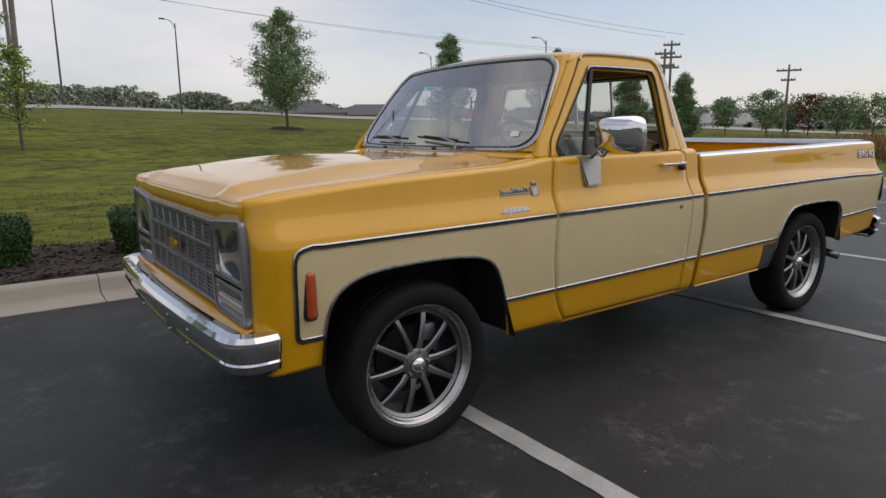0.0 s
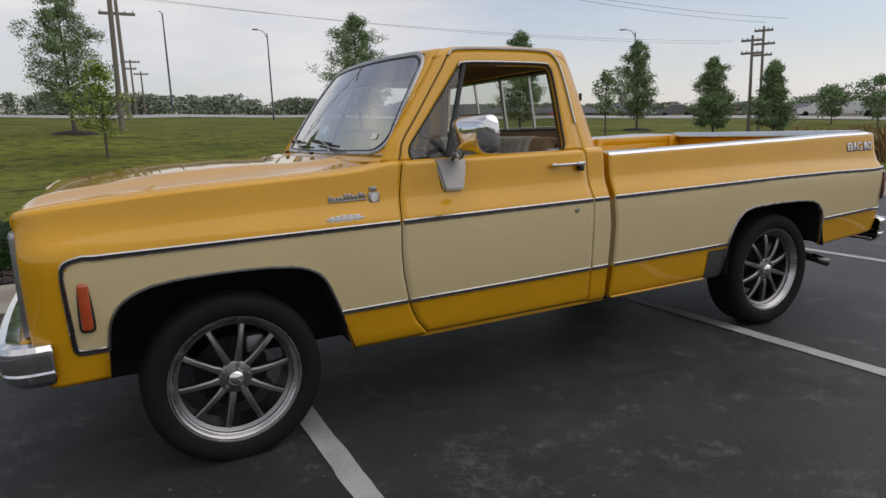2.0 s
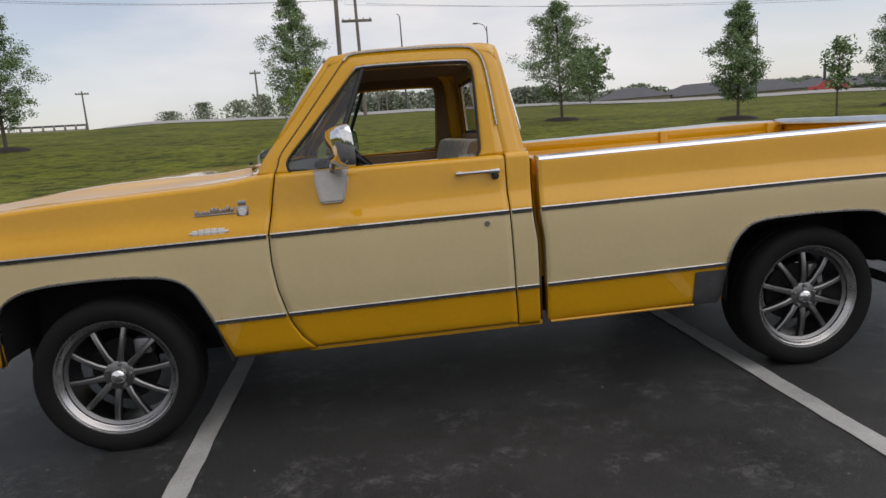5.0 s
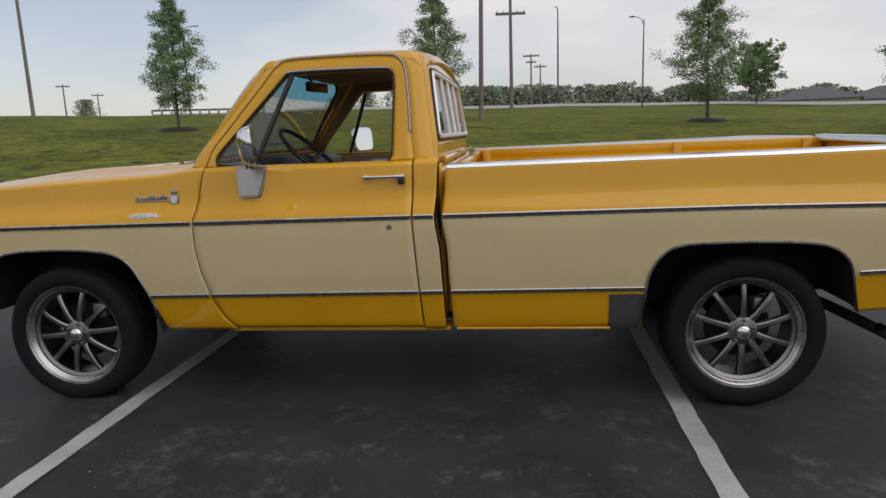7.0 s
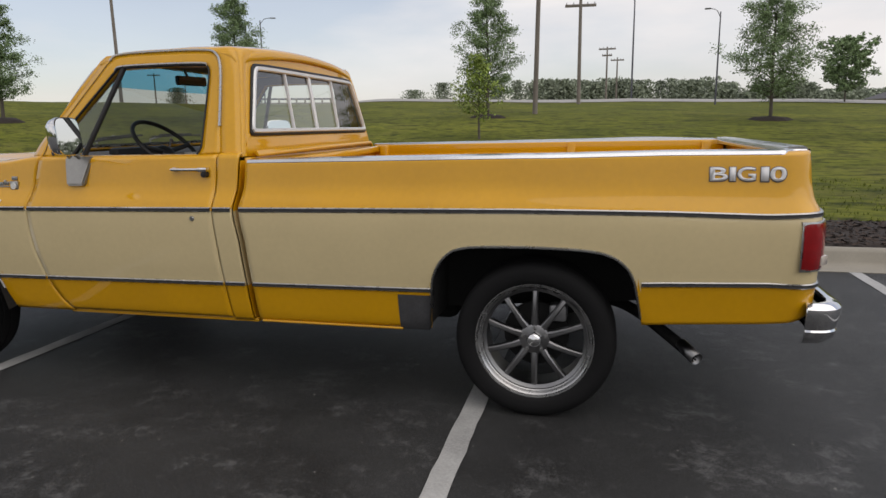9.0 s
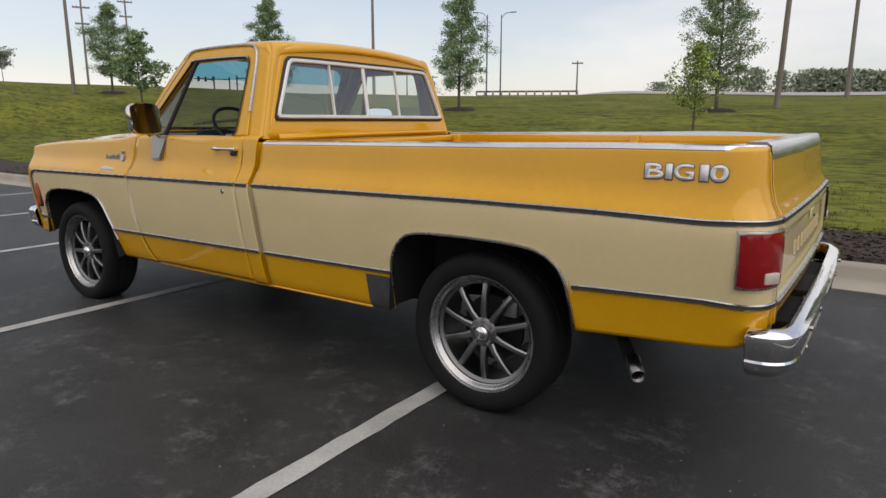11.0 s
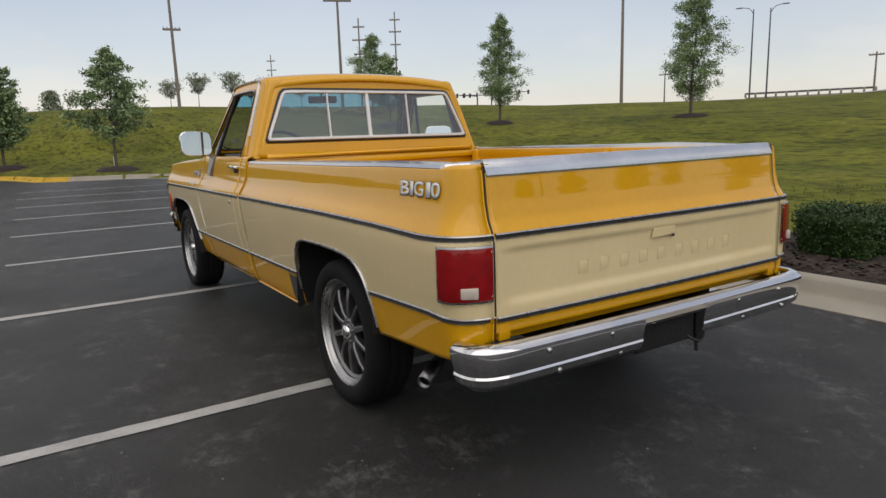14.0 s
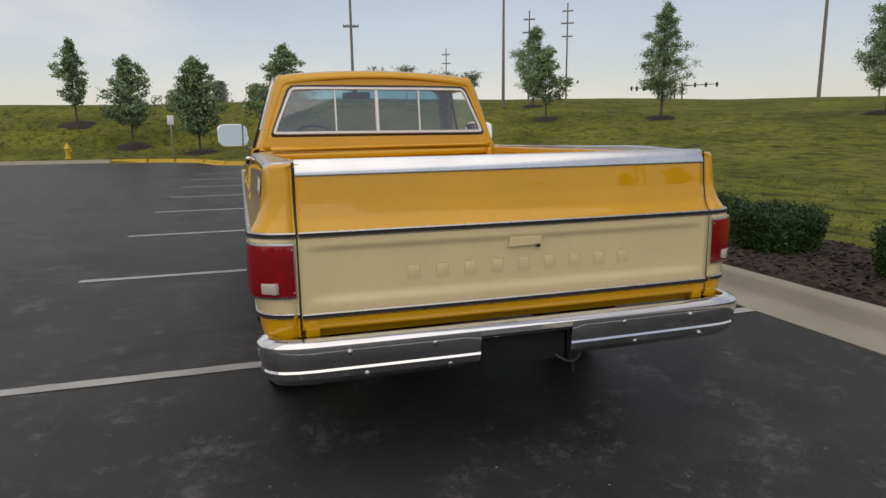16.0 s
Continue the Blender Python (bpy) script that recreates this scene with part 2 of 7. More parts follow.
def lathe(bm, profile, axis_point, n=48, closed=False):
    """Turns (radius, offset) pairs round a y-axis through axis_point."""
    c = Vector(axis_point)
    rings = []
    for r, off in profile:
        rings.append([bm.verts.new(c + Vector((math.cos(a) * r, off, math.sin(a) * r))) for a in [2 * math.pi * k / n for k in range(n)]])
    pairs = list(zip(rings, rings[1:])) + ([(rings[-1], rings[0])] if closed else [])
    for r0, r1 in pairs:
        for k in range(n):
            bm.faces.new((r0[k], r0[(k + 1) % n], r1[(k + 1) % n], r1[k]))
    return rings


def grid(bm, f, nu, nv, pick=None, keep=None):
    """Quads over f(i/nu, j/nv); pick gives a face's material slot, keep drops faces."""
    vs = [[bm.verts.new(f(i / nu, j / nv)) for j in range(nv + 1)] for i in range(nu + 1)]
    for i in range(nu):
        for j in range(nv):
            q = (vs[i][j], vs[i + 1][j], vs[i + 1][j + 1], vs[i][j + 1])
            if keep and not keep(sum((v.co for v in q), Vector()) / 4):
                continue
            fc = bm.faces.new(q)
            if pick:
                fc.material_index = pick(fc.calc_center_median())
    return vs


def outward(bm, ref=(1.5, 0.0, 0.9)):
    """Turns all faces of an open sheet away from ref."""
    bmesh.ops.recalc_face_normals(bm, faces=bm.faces[:])
    bm.normal_update()
    c = Vector(ref)
    if sum(f.normal.dot(f.calc_center_median() - c) * f.calc_area() for f in bm.faces) < 0:
        bmesh.ops.reverse_faces(bm, faces=bm.faces[:])
    return bm


def spline(pts, per=6):
    """Catmull-Rom through points of any dimension."""
    p = np.array(pts, float)
    p = np.vstack([2 * p[0] - p[1], p, 2 * p[-1] - p[-2]])
    out = []
    for i in range(1, len(p) - 2):
        a, b, c, d = p[i - 1], p[i], p[i + 1], p[i + 2]
        for k in range(per):
            t = k / per
            out.append(0.5 * (2 * b + (c - a) * t + (2 * a - 5 * b + 4 * c - d) * t * t + (3 * b - a - 3 * c + d) * t**3))
    out.append(p[-2])
    return [tuple(float(v) for v in q) for q in out]


def strip(bm, pts, out, up, width, height, slot=None):
    """A moulding of three faces along pts: `out` and `up` give its directions at each point."""
    rows = []
    for i, p in enumerate(pts):
        p, o, u = Vector(p), Vector(out(i)).normalized(), Vector(up(i)).normalized()
        w, h = width / 2, height
        shape = [(-1, -0.4), (-1, 0.55), (-0.68, 1.0), (-0.36, 0.92), (0.28, 0.92), (0.58, 1.0), (1, 0.50), (1, -0.4)] if slot else [(-1, -0.4), (-1, 0.5), (-0.55, 1), (0.55, 1), (1, 0.5), (1, -0.4)]
        rows.append([bm.verts.new(p + u * w * a + o * (h * c if c > 0 else -0.004)) for a, c in shape])
    for a, b in zip(rows, rows[1:]):
        for k in range(len(a) - 1):
            f = bm.faces.new((a[k], a[k + 1], b[k + 1], b[k]))
            if slot is not None:
                f.material_index = slot[k]
    bm.faces.new(rows[0])
    bm.faces.new(rows[-1][::-1])


def solid(ob, thickness, offset=-1.0):
    md = ob.modifiers.new("thickness", "SOLIDIFY")
    md.thickness, md.offset = thickness, offset
    md.use_quality_normals = True
    return ob


def mirrored(ob, name=None, parent=None):
    """A copy of a part and its sub-parts on the other flank, with its own mirrored mesh."""
    me = ob.data.copy()
    me.transform(Matrix.Diagonal((1, -1, 1, 1)))
    me.flip_normals()
    o = new(name or ob.name.split(".")[0], me)
    o.parent = parent or ob.parent
    for md in ob.modifiers:
        solid(o, md.thickness, md.offset)
    if "label" in ob.keys():
        o["label"] = ob["label"]
    for ch in ob.children:
        mirrored(ch, parent=o)
    return o

# ---- the lot and the land round it ----
ASPHALT = mat("asphalt", (0.0200, 0.0201, 0.0202), rough=0.46, vary=0.35, scale=0.9, fine=220, bump=0.6, bump_scale=300, alt=(0.0325, 0.0327, 0.0329), spec=0.24)
add_patches(ASPHALT, (0.040, 0.040, 0.040), 1.1, 0.52, 0.68, 0.45)
add_patches(ASPHALT, (0.007, 0.007, 0.007), 0.8, 0.50, 0.64, 0.7, shift=5.0)
add_patches(ASPHALT, (0.20, 0.201, 0.202), 3.0, 0.53, 0.61, 0.42, detail=15.0, rough=0.9, shift=2.0)
add_patches(ASPHALT, (0.16, 0.16, 0.158), 150.0, 0.57, 0.66, 0.5, detail=3.0, shift=1.0)
LINE = mat("worn_white_paint", (0.36, 0.36, 0.35), rough=0.7, vary=0.22, scale=5, fine=90, bump=0.2, bump_scale=160)
CONCRETE = mat("kerb_concrete", (0.29, 0.268, 0.222), rough=0.85, vary=0.14, scale=2.5, fine=110, bump=0.25, bump_scale=120)
KERB_YELLOW = mat("yellow_kerb_paint", (0.48, 0.31, 0.03), rough=0.8, vary=0.2, scale=3, fine=80, bump=0.2)
MULCH_BASE = mat("mulch_bed", (0.027, 0.019, 0.015), rough=0.95, vary=0.5, scale=6, fine=90, bump=0.9, bump_scale=45)
CHIP = mat("mulch_chip", (0.042, 0.028, 0.021), rough=0.95, vary=0.3, scale=20, island_tint=0.6)
LAWN = mat("lawn", (0.082, 0.102, 0.011), rough=0.95, vary=0.28, scale=0.30, fine=4.0, bump=0.8, bump_scale=14.0, alt=(0.150, 0.156, 0.022), stretch=(1, 1.6, 1), spec=0.12)
add_patches(LAWN, (0.155, 0.135, 0.045), 0.5, 0.50, 0.72, 0.45, stretch=(1, 1.8, 1), detail=9.0, shift=3.0)
add_patches(LAWN, (0.018, 0.024, 0.007), 1.6, 0.53, 0.63, 0.85, stretch=(0.6, 1.3, 1), detail=9.0, rough=0.7, shift=7.0)
add_patches(LAWN, (0.030, 0.040, 0.008), 3.0, 0.50, 0.60, 0.6, stretch=(0.8, 1.2, 1), detail=5.0, rough=0.6, shift=11.0)
add_patches(LAWN, (0.035, 0.050, 0.008), 9.0, 0.52, 0.72, 0.6, detail=6.0, rough=0.7, shift=1.0)
BLADE = mat("grass_blade", (0.13, 0.155, 0.024), rough=0.8, vary=0.35, scale=1.2, island_tint=0.45, spec=0.2)
ROAD = mat("far_road", (0.33, 0.32, 0.30), rough=0.9, vary=0.1, scale=0.3, fine=4)

KERB_Y = 2.46
BEND = [(-28, -20), (-28, -16), (-27.3, -7), (-27, -5.4), (-26.4, -4.2), (-25, -2.9), (-22.2, -2.0), (-21.5, -1.0), (-21, 0.8), (-20.2, 1.9), (-19, KERB_Y), (30, KERB_Y)]


def lot_edge(x):
    """Where the lot ends towards +y."""
    return lut(x, [(-60, -16), (-28, -16), (-27.3, -7), (-27, -5.4), (-26.4, -4.2), (-25, -2.9), (-22.2, -2.0), (-21.5, -1.0), (-21, 0.8), (-20.2, 1.9), (-19, KERB_Y), (90, KERB_Y)])


def beyond(x, y):
    """Metres past the lot's edge."""
    if x > -18.0:
        return y - KERB_Y
    near = min((Vector((x, y)) - (Vector(a) + (Vector(c) - Vector(a)) * min(1.0, max(0.0, (Vector((x, y)) - Vector(a)).dot(Vector(c) - Vector(a)) / (Vector(c) - Vector(a)).length_squared)))).length for a, c in zip(BEND, BEND[1:]))
    return near if y > lot_edge(x) or x < -28.0 else -near


RIDGE = [(-180, 2.55), (-165, 2.35), (-120, 1.2), (-60, -1.0), (0, -1.2), (27, -0.75), (40, -0.1), (54, 0.45), (66, 0.75), (74, 1.2), (81, 1.4), (87, 1.62), (93, 1.65), (100, 1.85), (107, 2.0), (115, 2.02), (123, 2.08), (130, 2.2), (135, 2.22), (145, 2.6), (155, 2.7), (163, 2.85), (168, 2.98), (173, 2.9), (180, 2.6)]
BANK = [(0, 0), (0.1, 0.02), (0.2, 0.08), (0.3, 0.18), (0.4, 0.38), (0.5, 0.54), (0.6, 0.66), (0.7, 0.74), (0.85, 0.9), (1.0, 1.0)]


def land(x, y):
    """Height of the lawn."""
    u = beyond(x, y)
    if u < 0.42:
        return -0.06
    if x < -18.0 and u < 1.2:
        return 0.11
    dx, dy = x - 3.0, y + 3.0
    r, az = math.hypot(dx, dy), math.degrees(math.atan2(dy, dx))
    crest = 1.33 + 50 * math.tan(radians(lut(az, RIDGE))) - 0.14
    s = u / (u + max(0.0, 50 - r))
    z = 0.14 + crest * lut(s, BANK)
    if r > 50:
        el = lut(az, RIDGE) + 0.40 * smoothstep(52, 70, r) * (1 - smoothstep(108, 114, az)) * smoothstep(15, 30, az)
        z = 1.34 + min(r, 74.0) * math.tan(radians(el)) - 0.15 + 0.14 - (0.02 * min(60, r - 74) if r > 74 and az > 110 else 0)
    z += 0.05 * noise.noise((x * 0.16, y * 0.16, 0.3)) * min(1, u / 6) + 0.02 * noise.noise((x * 0.6, y * 0.6, 1.3)) * min(1, u / 4)
    return z


def stations(fine0, fine1, d, far0, far1, extra=()):
    xs = list(np.arange(fine0, fine1 + 1e-6, d))
    s, g = fine1, d
    while s < far1:
        g *= 1.18
        s += g
        xs.append(s)
    s, g = fine0, d
    while s > far0:
        g *= 1.18
        s -= g
        xs.append(s)
    return sorted(set(np.round(xs, 3)) | set(extra))


bm = bmesh.new()
gx, gy = stations(-48, 34, 0.7, -1500, 1500), stations(-14, 42, 0.55, -900, 1500, (2.87, 2.90))
rows = [[bm.verts.new((x, y, land(x, y))) for y in gy] for x in gx]
for a, c in zip(rows, rows[1:]):
    for j in range(len(gy) - 1):
        bm.faces.new((a[j], c[j], c[j + 1], a[j + 1]))
ground = tagged(part("ground", bm, LAWN, smooth=180, recalc=False), "mown green lawn rising to a low grassy bank", "lawn", kind="structure")

# asphalt sheet
bm = bmesh.new()
ax = sorted(set(stations(-28, 60, 1.5, -28, 60)) | {-27.3, -27, -26.4, -25, -22.2, -21.5, -21, -20.2, -19})
top = [bm.verts.new((x, lot_edge(x), 0)) for x in ax if x >= -28]
ys = [-1.5 * k for k in range(1, 5)] + [-14, -20, -30, -60]
prev = top
for y in ys:
    row = [bm.verts.new((x, min(lot_edge(x) - 0.3, y), 0)) for x in ax if x >= -28]
    for i in range(len(row) - 1):
        bm.faces.new((row[i], row[i + 1], prev[i + 1], prev[i]))
    prev = row
asphalt = tagged(part("pavement", bm, ASPHALT, smooth=0), "dark asphalt parking lot with scuffs and grit", "asphalt", kind="structure")

# painted stall lines, each worn a little at its edges
random.seed(4)
for k in range(-7, 6):
    x = 0.335 + 2.725 * k
    if x < -18.5:
        continue
    bm = bmesh.new()
    n = 60
    l, r = [], []
    for i in range(n + 1):
        y = -2.47 + (KERB_Y + 2.47) * i / n
        l.append(bm.verts.new((x - 0.05 + random.uniform(-0.004, 0.004), y, 0.004)))
        r.append(bm.verts.new((x + 0.05 + random.uniform(-0.004, 0.004), y, 0.004)))
    for i in range(n):
        bm.faces.new((l[i], r[i], r[i + 1], l[i + 1]))
    tagged(part("stall_line", bm, LINE, smooth=0), "worn white painted parking line on asphalt", "parking line", group="parking lines", kind="structure")

# kerb with its gutter, cast in lengths
def kerb_length(p0, p1, material, name="kerb"):
    d = (Vector(p1) - Vector(p0))
    nrm = Vector((-d.y, d.x)).normalized()
    sec = [(0.0, -0.03), (0.0, 0.006), (0.27, 0.020), (0.30, 0.045), (0.315, 0.12), (0.345, 0.150), (0.42, 0.155), (0.44, 0.145), (0.44, -0.03)]
    b = bmesh.new()
    e = d.normalized() * 0.004
    A = [b.verts.new((p0[0] + nrm.x * o + e.x, p0[1] + nrm.y * o + e.y, z)) for o, z in sec]
    B = [b.verts.new((p1[0] + nrm.x * o - e.x, p1[1] + nrm.y * o - e.y, z)) for o, z in sec]
    for i in range(len(sec) - 1):
        b.faces.new((A[i], A[i + 1], B[i + 1], B[i]))
    b.faces.new(A[::-1])
    b.faces.new(B)
    return part(name, b, material, smooth=50)


kx = [-19 + 3.05 * i for i in range(0, 17)]
for a, c in zip(kx, kx[1:]):
    tagged(kerb_length((a, KERB_Y), (c, KERB_Y), CONCRETE), "pale concrete kerb and gutter", "kerb", kind="structure")
for i, (a, c) in enumerate(zip(BEND[:-1], BEND[1:-1])):
    tagged(kerb_length(a, c, KERB_YELLOW if 2 <= i <= 6 else CONCRETE), "yellow-painted concrete kerb" if 2 <= i <= 6 else "pale concrete kerb and gutter", "kerb", kind="structure")

# mulch bed behind the kerb
def mulch_z(x, y):
    t = (y - 2.89) / 1.65
    return 0.125 + 0.05 * math.sin(math.pi * min(1, max(0, t))) + 0.018 * noise.noise((x * 3, y * 3, 0))
bm = bmesh.new()
def mulch_at(u, v):
    x = -18.5 + 31 * u
    back = 4.50 + 0.10 * math.sin(x * 1.3) + 0.05 * math.sin(x * 3.7)
    y = 2.885 + (back - 2.885) * v
    return (x, y, max(mulch_z(x, y), land(x, y) + 0.02) + (0.012 if 0.02 < v < 0.97 else -0.03))
grid(bm, mulch_at, 200, 16)
tagged(part("mulch_bed", bm, MULCH_BASE, smooth=60, recalc=False), "dark brown bark mulch bed behind the kerb", "mulch", kind="structure")
bm = bmesh.new()
random.seed(8)
for i in range(9000):
    x, y = random.uniform(-2.6, 8.0) if i > 2500 else random.uniform(-12, 12), random.uniform(2.91, 4.5)
    z = max(mulch_z(x, y), land(x, y) + 0.02) + 0.016
    a, l, w = random.uniform(0, 6.28), random.uniform(0.012, 0.04), random.uniform(0.005, 0.012)
    dx, dy, t = math.cos(a), math.sin(a), random.uniform(-0.4, 0.4)
    c = [Vector((x + dx * l * p - dy * w * q, y + dy * l * p + dx * w * q, z + t * l * p + 0.004 * q)) for p, q in ((-1, -1), (1, -1), (1, 1), (-1, 1))]
    bm.faces.new([bm.verts.new(v) for v in c])
tagged(part("mulch_chips", bm, CHIP, smooth=0, recalc=False), "loose brown bark chips", "mulch", kind="stuff")

# grit and pale scraps on the asphalt
bm = bmesh.new()
for i in range(2200):
    x, y = random.uniform(-2.5, 8), random.uniform(-3.6, 2.3)
    r = random.choice([0.002, 0.002, 0.003, 0.003, 0.004, 0.006])
    vs = [bm.verts.new((x + r * random.uniform(0.6, 1.3) * math.cos(a), y + r * random.uniform(0.6, 1.3) * math.sin(a), 0.001)) for a in (0.3, 1.6, 2.9, 4.2, 5.4)]
    t = bm.verts.new((x, y, r * random.uniform(0.5, 1.0)))
    for k in range(5):
        bm.faces.new((vs[k], vs[(k + 1) % 5], t))
tagged(part("grit", bm, mat("pale_grit", (0.15, 0.145, 0.135), rough=0.9, island_tint=0.6), smooth=0), "pale grit scattered on the asphalt", "grit", kind="stuff")

# grass tufts on the near lawn and the foot of the bank
rng = random.Random(31)
vs, fs = [], []
for i in range(5200):
    x, y = rng.uniform(-16, 13), 4.45 + 5 * rng.random() ** 1.6
    z = land(x, y)
    s = (0.5 + 0.5 * noise.noise((x * 0.7, y * 0.9, 3.0))) * (1.0 + 0.06 * (y - 4.4))
    for k in range(3):
        a, h = rng.uniform(0, 6.28), rng.uniform(0.02, 0.05) * (0.5 + s)
        c, d, w = math.cos(a), math.sin(a), 0.006 + 0.0006 * (y - 4.4)
        o = rng.uniform(-0.03, 0.03)
        vs += [(x + o - d * w, y + c * w, z - 0.01), (x + o + d * w, y - c * w, z - 0.01), (x + o + c * h * 0.5, y + d * h * 0.5, z + h)]
        fs.append((len(vs) - 3, len(vs) - 2, len(vs) - 1))
me = bpy.data.meshes.new("grass_tufts")
me.from_pydata(vs, [], fs)
me.materials.append(BLADE)
tagged(new("grass_tufts", me), "short uneven grass tufts on the lawn", "grass", kind="stuff")

# ---- plants ----
LEAF = mat("tree_leaf", (0.185, 0.260, 0.125), rough=0.6, vary=0.25, scale=1.2, island_tint=0.5, spec=0.3)
LEAF_LIGHT = mat("young_leaf", (0.22, 0.29, 0.06), rough=0.6, vary=0.25, scale=1.2, island_tint=0.5, spec=0.3)
# paler, greyer green: the haze of distance is mixed into this leaf colour
LEAF_HAZED = mat("distant_leaf", (0.25, 0.285, 0.215), rough=0.9, vary=0.2, scale=0.12, island_tint=0.18, spec=0.05)
LEAF_RED = mat("red_leaf", (0.13, 0.045, 0.025), rough=0.7, vary=0.3, scale=1.2, island_tint=0.5)
BARK = mat("bark", (0.10, 0.085, 0.07), rough=0.9, vary=0.3, scale=5, fine=40, bump=0.6, bump_scale=30)
BOX_LEAF = mat("hedge_leaf", (0.024, 0.058, 0.010), rough=0.5, vary=0.3, scale=3, island_tint=0.55, spec=0.4)


def leaf(bm, p, size, rng, flat=0.0):
    d = Vector((rng.gauss(0, 1), rng.gauss(0, 1), rng.gauss(0, 1) * (1 - flat))).normalized()
    e = d.cross(Vector((rng.gauss(0, 1), rng.gauss(0, 1), rng.gauss(0, 1)))).normalized()
    a, b = d * size, e * size * 0.42
    bm.faces.new([bm.verts.new(p + q) for q in (-a, b - a * 0.1, a, -b - a * 0.1)])


def tree(x, y, height, spread, seed, leaf_mat=LEAF, shape="cone", clear=0.22, leaves=2600, size=0.085, label="young broad-leaved tree on a mulch ring", z=None, mulch=0.0, gaps=0.0, group="young trees on the bank"):
    """Trunk, limbs and a crown of leaves in uneven tufts along the limbs."""
    rng = random.Random(seed)
    z0 = land(x, y) if z is None else z
    t = thing("tree", label, "tree", Matrix.Translation((x, y, z0 - 0.03)), group=group)
    bm = bmesh.new()
    lean_x, lean_y = rng.uniform(-0.02, 0.02), rng.uniform(-0.02, 0.02)
    axis = lambda h: Vector((lean_x * h + 0.02 * math.sin(h * 1.7 + seed), lean_y * h + 0.02 * math.cos(h * 1.3 + seed), h))
    r0 = 0.012 * height + 0.01
    hs = np.linspace(0, height * 0.94, 12)
    tube(bm, [axis(h) for h in hs], [max(0.006, r0 * (1 - h / height) ** 0.8) for h in hs], 8)
    tufts = []
    n = int(26 + height * 7)
    for i in range(n):
        f = (i + rng.random()) / n
        h = height * (clear + (0.95 - clear) * f)
        if shape == "cone":
            reach = 1.12 * spread * (1 - f) ** 0.62 * (0.62 + 0.38 * smoothstep(0, 0.25, f)) + 0.06
        elif shape == "vase":
            reach = spread * (0.35 + 0.65 * f) * (1 - f**4) + 0.08
        elif shape == "column":
            reach = spread * (0.5 + 0.5 * math.sin(math.pi * min(1, f * 1.1))) * (1 - f**5) + 0.06
        else:
            reach = spread * math.sqrt(max(0.02, 1 - (2 * f - 0.9) ** 2)) + 0.05
        reach *= rng.uniform(0.58, 1.18)
        a = i * 2.4 + rng.uniform(-0.5, 0.5)
        rise = rng.uniform(0.35, 0.85) if shape != "vase" else rng.uniform(0.6, 1.3)
        p0 = axis(h)
        out = Vector((math.cos(a), math.sin(a), 0))
        p1 = p0 + out * reach * 0.55 + Vector((0, 0, reach * rise * 0.45))
        p2 = p0 + out * reach + Vector((0, 0, reach * rise * 0.75))
        tube(bm, [p0, p1, p2], [max(0.004, r0 * 0.32 * (1 - f) + 0.004), 0.006, 0.003], 4, cap=False)
        for k in range(3 + int(reach * 3.2)):
            s = rng.uniform(0.25, 1.05)
            q = p0.lerp(p1, s * 1.8) if s < 0.55 else p1.lerp(p2, (s - 0.55) / 0.45)
            if rng.random() > gaps:
                tufts.append((q + Vector((rng.gauss(0, 0.05), rng.gauss(0, 0.05), rng.gauss(0, 0.05))) * (0.6 + reach), 0.07 + 0.055 * min(1.4, reach)))
    for i in range(5):
        tufts.append((axis(height * (0.86 + 0.03 * i)), 0.09))
    part("trunk", bm, BARK, t)
    bm = bmesh.new()
    for i in range(leaves):
        c, r = tufts[i % len(tufts)]
        leaf(bm, c + Vector((rng.gauss(0, r), rng.gauss(0, r), rng.gauss(0, r * 0.75))), size * rng.uniform(0.6, 1.25), rng)
    part("crown", bm, leaf_mat, t, smooth=0, recalc=False)
    if mulch:
        bm = bmesh.new()
        N = 26
        c = bm.verts.new((x, y, land(x, y) + 0.16))
        rim = []
        for k in range(N):
            a = 2 * math.pi * k / N
            rr = mulch * rng.uniform(0.85, 1.15)
            px, py = x + rr * 1.15 * math.cos(a), y + rr * math.sin(a)
            rim.append(bm.verts.new((px, py, land(px, py) - 0.02)))
        mid = [bm.verts.new((c.co.lerp(v.co, 0.7).x, c.co.lerp(v.co, 0.7).y, land(*c.co.lerp(v.co, 0.7).xy) + 0.10)) for v in rim]
        for k in range(N):
            bm.faces.new((rim[k], rim[(k + 1) % N], mid[(k + 1) % N], mid[k]))
            bm.faces.new((mid[k], mid[(k + 1) % N], c))
        tagged(part("mulch_ring", bm, MULCH_BASE, smooth=60), "dark mulch ring round a young tree", "mulch", group="mulch rings", kind="structure")
    return t


